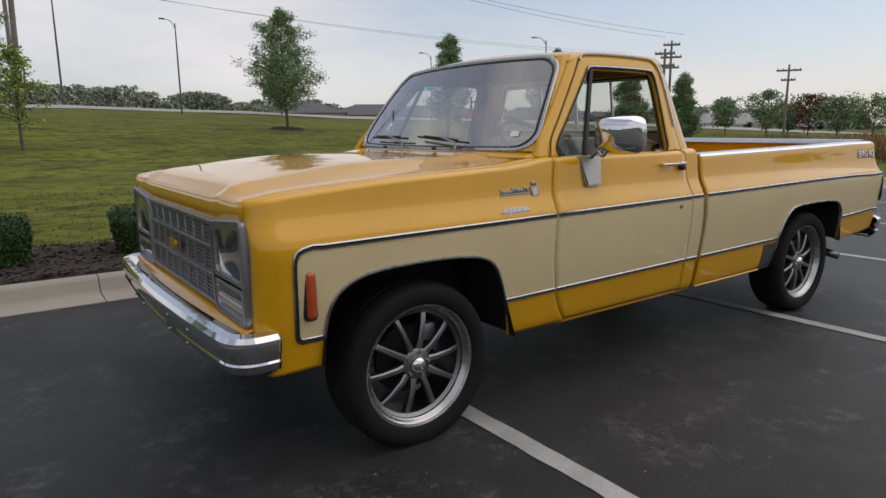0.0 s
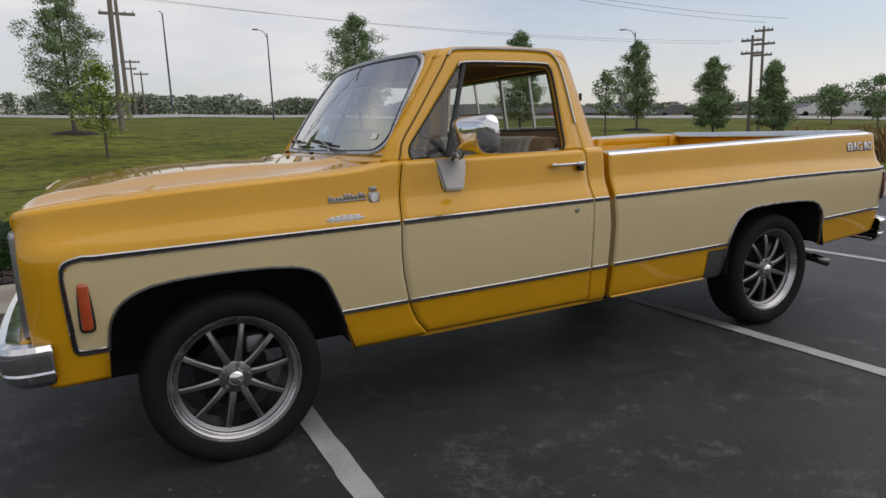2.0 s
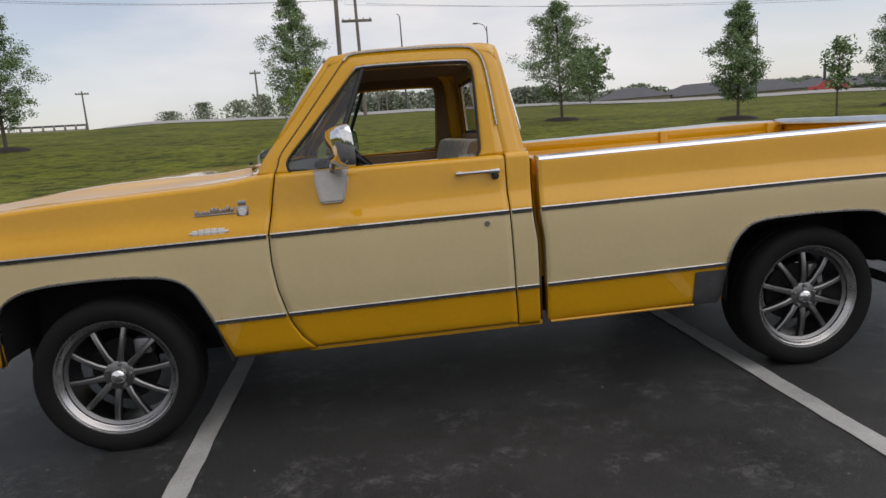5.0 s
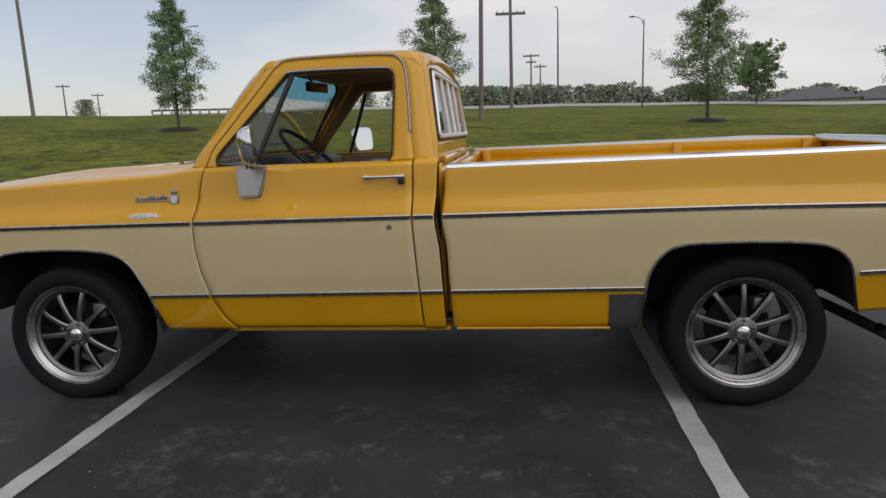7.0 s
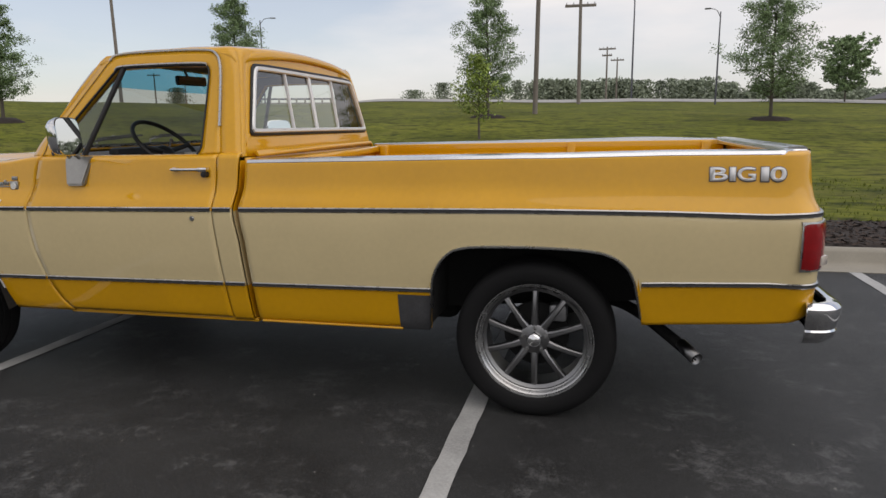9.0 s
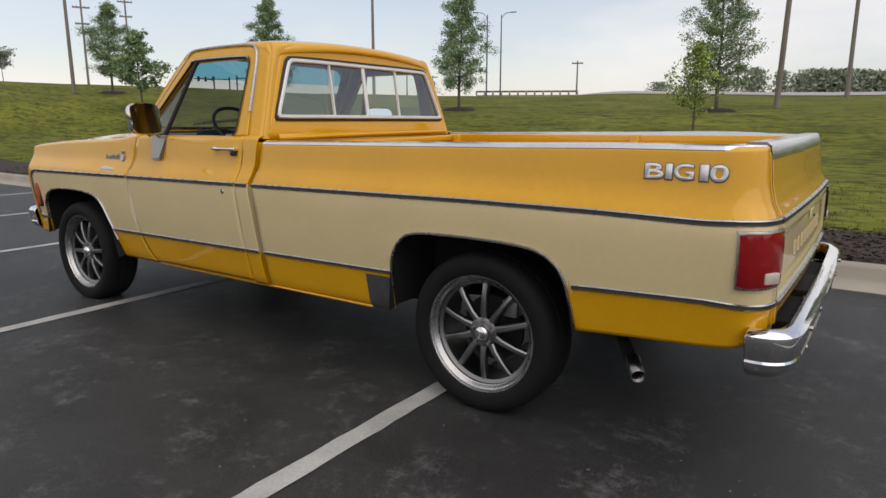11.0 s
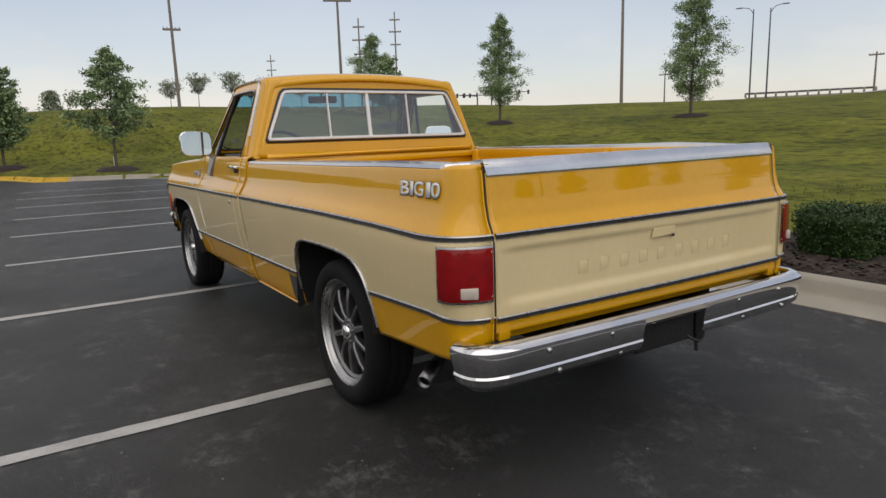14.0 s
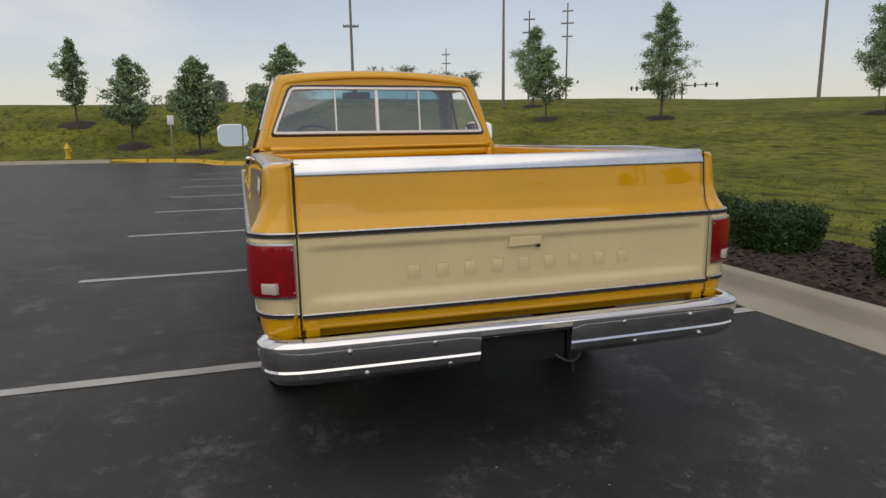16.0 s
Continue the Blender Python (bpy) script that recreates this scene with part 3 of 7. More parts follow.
def box_bush(x, y, seed, w=0.36, d=0.32, h=0.46):
    rng = random.Random(seed)
    t = thing("boxwood_bush", "clipped dark-green boxwood bush in the mulch bed", "bush", Matrix.Translation((x, y, 0.10)), group="clipped bushes along the kerb")
    bm = bmesh.new()
    for i in range(7):
        a = rng.uniform(0, 6.28)
        tube(bm, [(0.05 * math.cos(a), 0.05 * math.sin(a), -0.02), (0.6 * w * math.cos(a), 0.6 * d * math.sin(a), h * 0.75)], [0.010, 0.004], 5)
    part("stem", bm, BARK, t)
    bm = bmesh.new()
    def skin(q, f=1.0):
        """A rounded block, wider at its flat top than at its foot, with an uneven face."""
        l = (abs(q.x) ** 7 + abs(q.y) ** 7 + abs(q.z) ** 7) ** (1 / 7)
        q = q / max(l, 0.02)
        lump = 1 + 0.07 * noise.noise((q.x * 3 + seed, q.y * 3, q.z * 3)) + 0.05 * noise.noise((q.x * 8 + seed, q.y * 8, q.z * 8))
        k = f * lump * (0.90 + 0.10 * q.z)
        return Vector((q.x * w * k, q.y * d * k, h * 0.52 + q.z * h * 0.50 * f * (1 + 0.5 * (lump - 1))))
    for i in range(15000):
        q = Vector((rng.gauss(0, 1), rng.gauss(0, 1), rng.gauss(0, 1)))
        leaf(bm, skin(q, rng.uniform(0.86, 1.02)), rng.uniform(0.010, 0.019), rng)
    for i in range(700):
        p = Vector((rng.uniform(-w, w) * 0.93, rng.uniform(-d, d) * 0.93, h * 1.01 + rng.uniform(0, 0.045)))
        leaf(bm, p, rng.uniform(0.010, 0.020), rng)
    vs = bmesh.ops.create_icosphere(bm, subdivisions=4, radius=1.0)["verts"]
    for v in vs:
        v.co = skin(v.co.copy(), 0.90)
    part("foliage", bm, BOX_LEAF, t, smooth=0, recalc=False)
    return t


for i, x in enumerate((-4.1, -2.75, -1.43, -0.07, 0.92, 1.97, 3.42)):
    box_bush(x, 3.75 + 0.03 * math.sin(i * 2.1), 40 + i)

TREES = [  # x, y, height, spread, seed, shape
    (10.0, 24.4, 5.2, 1.75, 1, "cone"), (-12.2, 22.6, 5.6, 1.45, 2, "cone"), (-1.3, 25.0, 5.95, 1.5, 3, "cone"), (-20.9, 18.8, 5.5, 1.35, 5, "cone"),
    (-33.5, 17.8, 5.2, 1.6, 6, "cone"), (15.8, 20.3, 4.5, 1.1, 15, "cone"), (23.9, 21.6, 4.5, 1.15, 12, "cone"), (22.6, 15.8, 3.4, 0.95, 13, "cone"), (24.0, 14.0, 3.2, 0.8, 14, "cone")]
for x, y, h, sp, sd, shp in TREES:
    tree(x, y, h, sp, sd, shape=shp, clear=0.15, leaves=21000, size=0.050, mulch=0.7, gaps=0.14)
tree(-0.3, 17.5, 2.75, 0.7, 4, LEAF_LIGHT, "cone", 0.24, 1900, 0.06, "small pale-green sapling on the lawn", gaps=0.35)
tree(-25.8, 15.0, 3.7, 1.25, 7, LEAF, "cone", 0.24, 4200, 0.10, "slender open-crowned tree on the lawn", gaps=0.4, mulch=0.7)
tree(-24.0, 1.0, 5.0, 1.55, 8, LEAF, "cone", 0.25, 11000, 0.075, "open-crowned tree beside the kerb", gaps=0.45, mulch=0.9)
tree(-29.6, -3.0, 4.9, 1.35, 9, LEAF, "cone", 0.18, 13000, 0.09, "bushy green tree on the lawn", mulch=0.9)
tree(-32.5, -6.6, 4.9, 1.4, 10, LEAF, "cone", 0.2, 8000, 0.09, "dark-green tree with a sparse top", gaps=0.3, mulch=0.9)
tree(-37.0, -10.2, 5.0, 0.75, 11, LEAF, "column", 0.22, 5000, 0.10, "slim grey-green tree on the bank", gaps=0.35, mulch=1.0)

# ---- the pickup: x runs from nose to tail, y = 0 is its middle, the driver's flank is at -y ----
truck = thing("pickup_truck", "two-tone yellow and cream square-bodied long-bed pickup on dark alloy wheels", "pickup truck", pose(0, 0, -0.0242, 0, -0.315, 0))

PROFILE = [(0.36, 0.900), (0.385, 0.917), (0.42, 0.934), (0.50, 0.949), (0.575, 0.962), (0.66, 0.977), (0.75, 0.989), (0.85, 0.999), (0.92, 1.003),
           (0.955, 1.000), (0.975, 0.992), (1.00, 0.976), (1.03, 0.959), (1.06, 0.949), (1.10, 0.943), (1.15, 0.937), (1.20, 0.928), (1.25, 0.91)]
_zs = np.linspace(0.36, 1.25, 180)
_ys = np.interp(_zs, *zip(*PROFILE))
_ys = np.convolve(np.pad(_ys, 4, mode="edge"), np.ones(9) / 9, mode="valid")


def flank(x, z):
    """Half width of the body at a place on its side."""
    y = float(np.interp(z, _zs, _ys))
    if x < -0.60:
        d = min(1.0, (-0.60 - x) / 0.115)
        y -= 0.075 * (1 - math.sqrt(max(0.0, 1 - d * d)))
    if x > 4.25:
        xe = gate_x(z)
        d, p = min(1.0, max(0.0, (x - xe + 0.120) / 0.120)), lut(z, [(0.93, 2.15), (1.02, 2.05)])
        y -= (y - 0.850) * (1 - max(0.0, 1 - d**p) ** (1 / p))
    return y


def upper_line(x):
    return 0.937 + 0.0052 * (x + 0.5) + 0.006 * smoothstep(4.25, 4.45, x)


def lower_line(x):
    return lut(x, [(-1, 0.588), (-0.44, 0.588), (0.4, 0.572), (2.87, 0.588), (3.76, 0.655), (4.30, 0.688), (4.45, 0.684)])


ARCH_F = [(-0.447, 0.47), (-0.44, 0.58), (-0.43, 0.66), (-0.41, 0.718), (-0.37, 0.765), (-0.30, 0.80), (-0.20, 0.818), (-0.05, 0.824), (0.10, 0.822),
          (0.237, 0.810), (0.30, 0.795), (0.345, 0.772), (0.375, 0.742), (0.397, 0.705), (0.44, 0.60), (0.47, 0.50), (0.505, 0.385)]
ARCH_R = [(2.866, 0.40), (2.872, 0.50), (2.882, 0.619), (2.90, 0.68), (2.93, 0.73), (2.978, 0.773), (3.03, 0.79), (3.10, 0.798), (3.30, 0.802), (3.487, 0.80),
          (3.60, 0.793), (3.672, 0.777), (3.728, 0.744), (3.769, 0.69), (3.793, 0.60), (3.81, 0.503), (3.816, 0.474)]


def side_panel(name, label, columns, low, high, x_at, picks, shoulder=None, rows=46):
    """One pressed panel of the flank; columns are its stations, low and high its edges there."""
    bm = bmesh.new()
    vs = []
    for x in columns:
        lo, hi = low(x), high(x)
        col = []
        for j in range(rows + 1):
            z = lo + (hi - lo) * j / rows
            xx = x_at(x, z)
            col.append(bm.verts.new((xx, -flank(xx, z), z)))
        if shoulder:
            xx, y0 = x_at(x, hi), flank(x_at(x, hi), hi)
            y1 = min(shoulder(x)[0], y0 - 0.035)
            for k in range(1, 7):
                a = math.pi / 2 * k / 6
                col.append(bm.verts.new((xx, -(y0 - (y0 - y1) * (1 - math.cos(a))), hi + (shoulder(x)[1] - hi) * math.sin(a))))
        vs.append(col)
    for a, b in zip(vs, vs[1:]):
        for j in range(len(a) - 1):
            f = bm.faces.new((a[j], b[j], b[j + 1], a[j + 1]))
            f.material_index = picks(f.calc_center_median())
    return solid(part(name, bm, [YELLOW, CREAM], truck, label, smooth=30, recalc=False), 0.012)


def steps(a, b, d=0.02, extra=()):
    n = max(1, round((b - a) / d))
    xs = sorted({round(a + (b - a) * i / n, 4) for i in range(n + 1)} | {round(e, 4) for e in extra})
    out = [xs[0]]
    for x in xs[1:]:
        if x - out[-1] > 0.003 or x in extra:
            out.append(x)
    return out


def two_tone(p):
    if p.x < -0.44:
        return int(p.x > -0.549 + max(0, p.z - 0.89) * 0.6 and 0.59 < p.z < upper_line(p.x))
    return int(lower_line(p.x) < p.z < upper_line(p.x))


def door_front(z):
    return lut(z, [(0.38, 0.878), (0.391, 0.874), (0.454, 0.822), (0.52, 0.788), (0.579, 0.768), (0.70, 0.742), (0.814, 0.732), (0.953, 0.735), (1.10, 0.762), (1.205, 0.783), (1.3, 0.80)])


def door_rear(z):
    return lut(z, [(0.39, 1.826), (0.60, 1.814), (0.943, 1.800), (1.205, 1.806), (1.3, 1.808)])


def bed_gap(z):
    return lut(z, [(0.39, 1.958), (0.80, 1.946), (0.90, 1.932), (0.953, 1.928), (1.05, 1.938), (1.175, 1.945)])


def gate_x(z):
    return lut(z, [(0.50, 4.47), (0.60, 4.497), (0.70, 4.504), (0.93, 4.504), (0.96, 4.502), (0.985, 4.493), (1.02, 4.474), (1.07, 4.460), (1.19, 4.446)])


def fender_top(x):
    return lut(x, [(-0.72, 1.084), (-0.715, 1.098), (-0.706, 1.107), (-0.69, 1.112), (-0.66, 1.117), (-0.54, 1.130), (-0.30, 1.147), (-0.06, 1.160), (0.10, 1.165), (0.33, 1.174), (0.50, 1.180), (0.60, 1.189), (0.70, 1.203), (0.80, 1.212)])


GAP = 0.0035
fender = side_panel(
    "front_fender", "two-tone front fender with chrome mouldings", steps(-0.715, 0.78, 0.02, [p[0] for p in ARCH_F] + [-0.711, -0.706, -0.70]),
    lambda x: lut(x, [(-0.72, 0.49), (-0.66, 0.465)] + ARCH_F + [(0.9, 0.385)]), lambda x: fender_top(x) - 0.022,
    lambda x, z: x + smoothstep(0.52, 0.78, x) * (door_front(z) - GAP - 0.78), two_tone, shoulder=lambda x: (0.884, fender_top(x)))
door = side_panel(
    "door", "two-tone driver-style door with open window", steps(0.0, 1.0, 0.03), lambda s: 0.396, lambda s: 1.180,
    lambda s, z: door_front(z) + GAP + s * (door_rear(z) - door_front(z) - 2 * GAP), two_tone, shoulder=lambda s: (0.885, 1.207))
corner = side_panel(
    "cab_corner", "", steps(0.0, 1.0, 0.1), lambda s: 0.385, lambda s: 1.180,
    lambda s, z: door_rear(z) + GAP + s * (bed_gap(z) - 0.025 - door_rear(z) - GAP), two_tone, shoulder=lambda s: (0.889, 1.212))
bedside = side_panel(
    "bed_side", "two-tone long bed side with bright rail cap", steps(1.96, 4.505, 0.025, [p[0] for p in ARCH_R] + [4.46, 4.47, 4.48, 4.488, 4.495, 4.50, 4.505]),
    lambda x: lut(x, [(1.9, 0.388)] + ARCH_R + [(4.40, 0.527), (4.45, 0.535), (4.485, 0.556), (4.505, 0.60)]), lambda x: 1.168,
    lambda x, z: x + (1 - smoothstep(1.96, 2.3, x)) * (bed_gap(z) + 0.014 - 1.96) + smoothstep(4.25, 4.505, x) * (gate_x(z) - 4.505), two_tone, shoulder=lambda x: (0.885, 1.186))
bm = bmesh.new()
box(bm, (0.84, -0.905, 0.372), (1.95, -0.80, 0.394), 0.006)
rocker = part("rocker_panel", bm, YELLOW, truck)
bm = bmesh.new()
tube(bm, [(x, -flank(x, 0.392) - 0.003, 0.389) for x in np.linspace(1.985, 2.72, 12)], 0.0065, 6)
part("bed_lip", bm, YELLOW, bedside)

# mouldings along the flank
CBC = (0, 0, 1, 1, 1, 0, 0)


def moulding(parent, zs, x0, x1, clip=0.0, name="side_moulding", w=0.022, step=0.04):
    xs = steps(x0, x1, step, [4.40, 4.42, 4.44, 4.46, 4.47, 4.48, 4.488, 4.495, 4.50, x1] if x1 > 4.4 else ())
    pts = [(x, -flank(x, zs(x)), zs(x)) for x in xs]
    def out(i):
        a, c = pts[max(0, i - 1)], pts[min(len(pts) - 1, i + 1)]
        return (c[1] - a[1], a[0] - c[0], 0.0)
    b = bmesh.new()
    strip(b, pts, out, lambda i: (0, 0.15, 1), w, 0.008, CBC)
    return part(name, b, [BRIGHT, BLACK], parent, "bright moulding with a black insert")


def path_moulding(parent, path, name, w, h, mats, slots=None, label=""):
    """A moulding along a path of (x, z) on the flank."""
    pts = [(x, -flank(x, z), z) for x, z in path]
    def up(i):
        a, b2 = path[max(0, i - 1)], path[min(len(path) - 1, i + 1)]
        d = Vector((b2[0] - a[0], 0, b2[1] - a[1])).normalized()
        return (-d.z, 0, d.x)
    b = bmesh.new()
    strip(b, pts, lambda i: (0, -1, 0), up, w, h, slots)
    return part(name, b, mats, parent, label)


front_run = [(-0.447, 0.588), (-0.513, 0.588), (-0.535, 0.592), (-0.547, 0.610), (-0.551, 0.66), (-0.556, 0.78), (-0.558, 0.87), (-0.551, 0.911), (-0.528, 0.930), (-0.485, 0.940)]
front_run = spline(front_run, 4) + [(x, upper_line(x)) for x in steps(-0.445, 0.725, 0.04)]
path_moulding(fender, front_run, "side_moulding", 0.022, 0.008, [BRIGHT, BLACK], CBC, "bright moulding with a black insert")
moulding(fender, lower_line, 0.452, 0.762, w=0.020)
moulding(door, upper_line, 0.742, 1.794)
moulding(door, lower_line, 0.775, 1.808, w=0.020)
moulding(corner, upper_line, 1.807, 1.901)
moulding(corner, lower_line, 1.822, 1.927, w=0.020)
moulding(bedside, upper_line, 1.945, 4.502)
moulding(bedside, lower_line, 1.968, 2.872, w=0.020)
moulding(bedside, lower_line, 3.808, 4.5025, w=0.020)
path_moulding(fender, spline(ARCH_F[1:-1], 3), "arch_moulding", 0.013, 0.009, BRIGHT, label="bright wheel-arch moulding")
path_moulding(bedside, spline(ARCH_R[1:-1], 3), "arch_moulding", 0.013, 0.009, BRIGHT, label="bright wheel-arch moulding")

# amber side marker in its bright bezel
def marker(x0, x1, z0, z1):
    b = bmesh.new()
    y = flank(-0.5, 0.76)
    box(b, (x0 - 0.008, -y - 0.010, z0 - 0.010), (x1 + 0.008, -y + 0.05, z1 + 0.010), 0.018, 4)
    m = part("side_marker", b, BLACK, fender, "dark marker bezel")
    b = bmesh.new()
    box(b, (x0, -y - 0.019, z0), (x1, -y + 0.025, z1), 0.014, 4)
    part("lens", b, AMBER, truck, "amber side marker lens")
    return m
marker(-0.516, -0.478, 0.674, 0.851)

# grey stone guard before the rear wheel
bm = bmesh.new()
grid(bm, lambda u, v: (2.712 + (0.158 - 0.02 * (1 - v) ** 3) * u, -flank(2.8, 0.386 + 0.176 * v) - 0.004, 0.386 + 0.176 * v), 6, 8)
part("stone_guard", bm, GUARD, bedside, "grey stone guard before the wheel arch")

# wheel houses
def wheel_house(arch, name):
    b = bmesh.new()
    pts = spline(arch, 2)
    rows = [[b.verts.new((x, y, z + (0.0 if y < -0.9 else 0.02))) for x, z in pts] for y in (-flank(pts[8][0], 0.75) + 0.012, -0.90, -0.62)]
    for r0, r1 in zip(rows, rows[1:]):
        for i in range(len(pts) - 1):
            b.faces.new((r0[i], r0[i + 1], r1[i + 1], r1[i]))
    b.faces.new(rows[-1])
    return part(name, b, DARK, truck)
house_f, house_r = wheel_house(ARCH_F, "wheel_house"), wheel_house(ARCH_R, "wheel_house")

# upper door frame, pillars
WIN = [(0.848, 1.207), (0.838, 1.222), (0.845, 1.262), (0.93, 1.353), (1.04, 1.470), (1.12, 1.556), (1.165, 1.603), (1.205, 1.620), (1.45, 1.622), (1.665, 1.617), (1.695, 1.605), (1.708, 1.575), (1.708, 1.45), (1.703, 1.30), (1.700, 1.235), (1.682, 1.207)]
FRAME = [(0.783, 1.207), (0.795, 1.235), (0.815, 1.285), (0.900, 1.385), (1.00, 1.505), (1.075, 1.595), (1.125, 1.655), (1.180, 1.683), (1.45, 1.688), (1.675, 1.682), (1.735, 1.662), (1.765, 1.610), (1.780, 1.50), (1.792, 1.33), (1.802, 1.25), (1.806, 1.207)]
SHELL = [(0.700, 1.205), (0.715, 1.235), (0.752, 1.290), (0.850, 1.400), (0.950, 1.518), (1.028, 1.612), (1.075, 1.668), (1.175, 1.700), (1.45, 1.706), (1.70, 1.703), (1.80, 1.695), (1.845, 1.64), (1.865, 1.52), (1.885, 1.36), (1.90, 1.25), (1.91, 1.19)]


def lean(z):
    return lut(z, [(1.15, 0.905), (1.205, 0.898), (1.30, 0.866), (1.50, 0.803), (1.62, 0.763), (1.69, 0.735), (1.71, 0.722)])


def frame_sheet(name, inner, outer, y_in, y_out, label="", parent=truck, n=3, inside=0.03):
    b = bmesh.new()
    a, c = spline(inner, 3), spline(outer, 3)
    rows = []
    for k in range(n + 1):
        t = k / n
        row = []
        for (xa, za), (xc, zc) in zip(a, c):
            x, z = xa + (xc - xa) * t, za + (zc - za) * t
            row.append(b.verts.new((x, -(lean(z) + y_in + (y_out - y_in) * t), z)))
        rows.append(row)
    for r0, r1 in zip(rows, rows[1:]):
        for i in range(len(r0) - 1):
            b.faces.new((r0[i], r0[i + 1], r1[i + 1], r1[i]))
    return solid(part(name, outward(b), YELLOW, parent, label, smooth=35, recalc=False), inside)


dframe = frame_sheet("door_frame", WIN, FRAME, 0.004, 0.004, parent=door)
pillars = frame_sheet("cab_pillar", FRAME, SHELL, 0.002, -0.018)
b_drip = bmesh.new()
run = spline(FRAME[6:14], 4)
def _along(path):
    def up(i):
        a, c = path[max(0, i - 1)], path[min(len(path) - 1, i + 1)]
        d = Vector((c[0] - a[0], 0, c[1] - a[1])).normalized()
        return (-d.z, 0, d.x)
    return up
strip(b_drip, [(x, -(lean(z) + 0.002), z + 0.003) for x, z in run], lambda i: (0, -1, 0.2), _along(run), 0.011, 0.010)
drip = part("drip_rail_moulding", b_drip, BRIGHT, truck, "bright drip-rail moulding over the door")
# black strip drawn in for the dark gap between door frame and pillar
b_gap = bmesh.new()
run_g = spline(FRAME[:12], 4)
strip(b_gap, [(x, -(lean(z) + 0.0015), z) for x, z in run_g], lambda i: (0, -1, 0.2), _along(run_g), 0.006, 0.003)
part("door_gap_seal", b_gap, BLACK, door)
b_in = bmesh.new()
run_w = spline(WIN, 3)
def _wup(i):
    a, c = run_w[max(0, i - 1)], run_w[min(len(run_w) - 1, i + 1)]
    d = Vector((c[0] - a[0], 0, c[1] - a[1])).normalized()
    return (-d.z, 0, d.x)
strip(b_in, [(x, -(lean(z) + 0.003), z) for x, z in run_w], lambda i: (0, -1, 0.2), _wup, 0.009, 0.006)
part("window_seal", b_in, BLACK, door)
b_top = bmesh.new()
run_t = spline(WIN[6:11], 4)
strip(b_top, [(x, -(lean(z) + 0.006), z + 0.008) for x, z in run_t], lambda i: (0, -1, 0.2), lambda i: (0, 0.3, 1), 0.010, 0.006)
part("window_reveal", b_top, BRIGHT, door, "bright reveal moulding over the window")
# vent window divider and glass
bm = bmesh.new()
tube(bm, [(1.028, -(lean(1.207) - 0.005), 1.207), (1.205, -(lean(1.618) - 0.005), 1.618)], 0.013, 8)
part("vent_divider", bm, BLACK, door)
bm = bmesh.new()
vent = [(0.85, 1.212), (0.845, 1.262), (0.93, 1.353), (1.04, 1.470), (1.12, 1.556), (1.20, 1.615), (1.03, 1.212)]
bm.faces.new([bm.verts.new((x, -(lean(z) - 0.008), z)) for x, z in vent])
pane = part("vent_pane", bm, GLASS, door, "clear vent pane")
pane.visible_shadow = False
bm = bmesh.new()
grid(bm, lambda u, v: (1.60 + 0.095 * u, -(lean(1.21) - 0.012), 1.205 + 0.012 * v), 2, 2)
part("lock_knob", bm, BRIGHT, door)

# door handle, lock, mirror
bm = bmesh.new()
y0 = flank(1.6, 1.128)
box(bm, (1.570, -y0 - 0.030, 1.128), (1.745, -y0 - 0.014, 1.143), 0.005)
box(bm, (1.575, -y0 - 0.02, 1.126), (1.600, -y0 + 0.01, 1.146), 0.004)
box(bm, (1.722, -y0 - 0.034, 1.124), (1.772, -y0 + 0.01, 1.146), 0.006)
handle = part("handle", bm, CHROME, door, "chrome door handle")
bm = bmesh.new()
lathe(bm, [(0.0005, -0.030), (0.014, -0.028), (0.015, 0.0)], (1.752, -y0 - 0.002, 1.112), 14)
part("push_button", bm, BLACK, handle)
bm = bmesh.new()
lathe(bm, [(0.0005, -0.006), (0.010, -0.006), (0.013, -0.002), (0.013, 0.004)], (1.692, -flank(1.69, 0.905), 0.905), 16)
part("key_lock", bm, BRIGHT, door, "bright key lock")

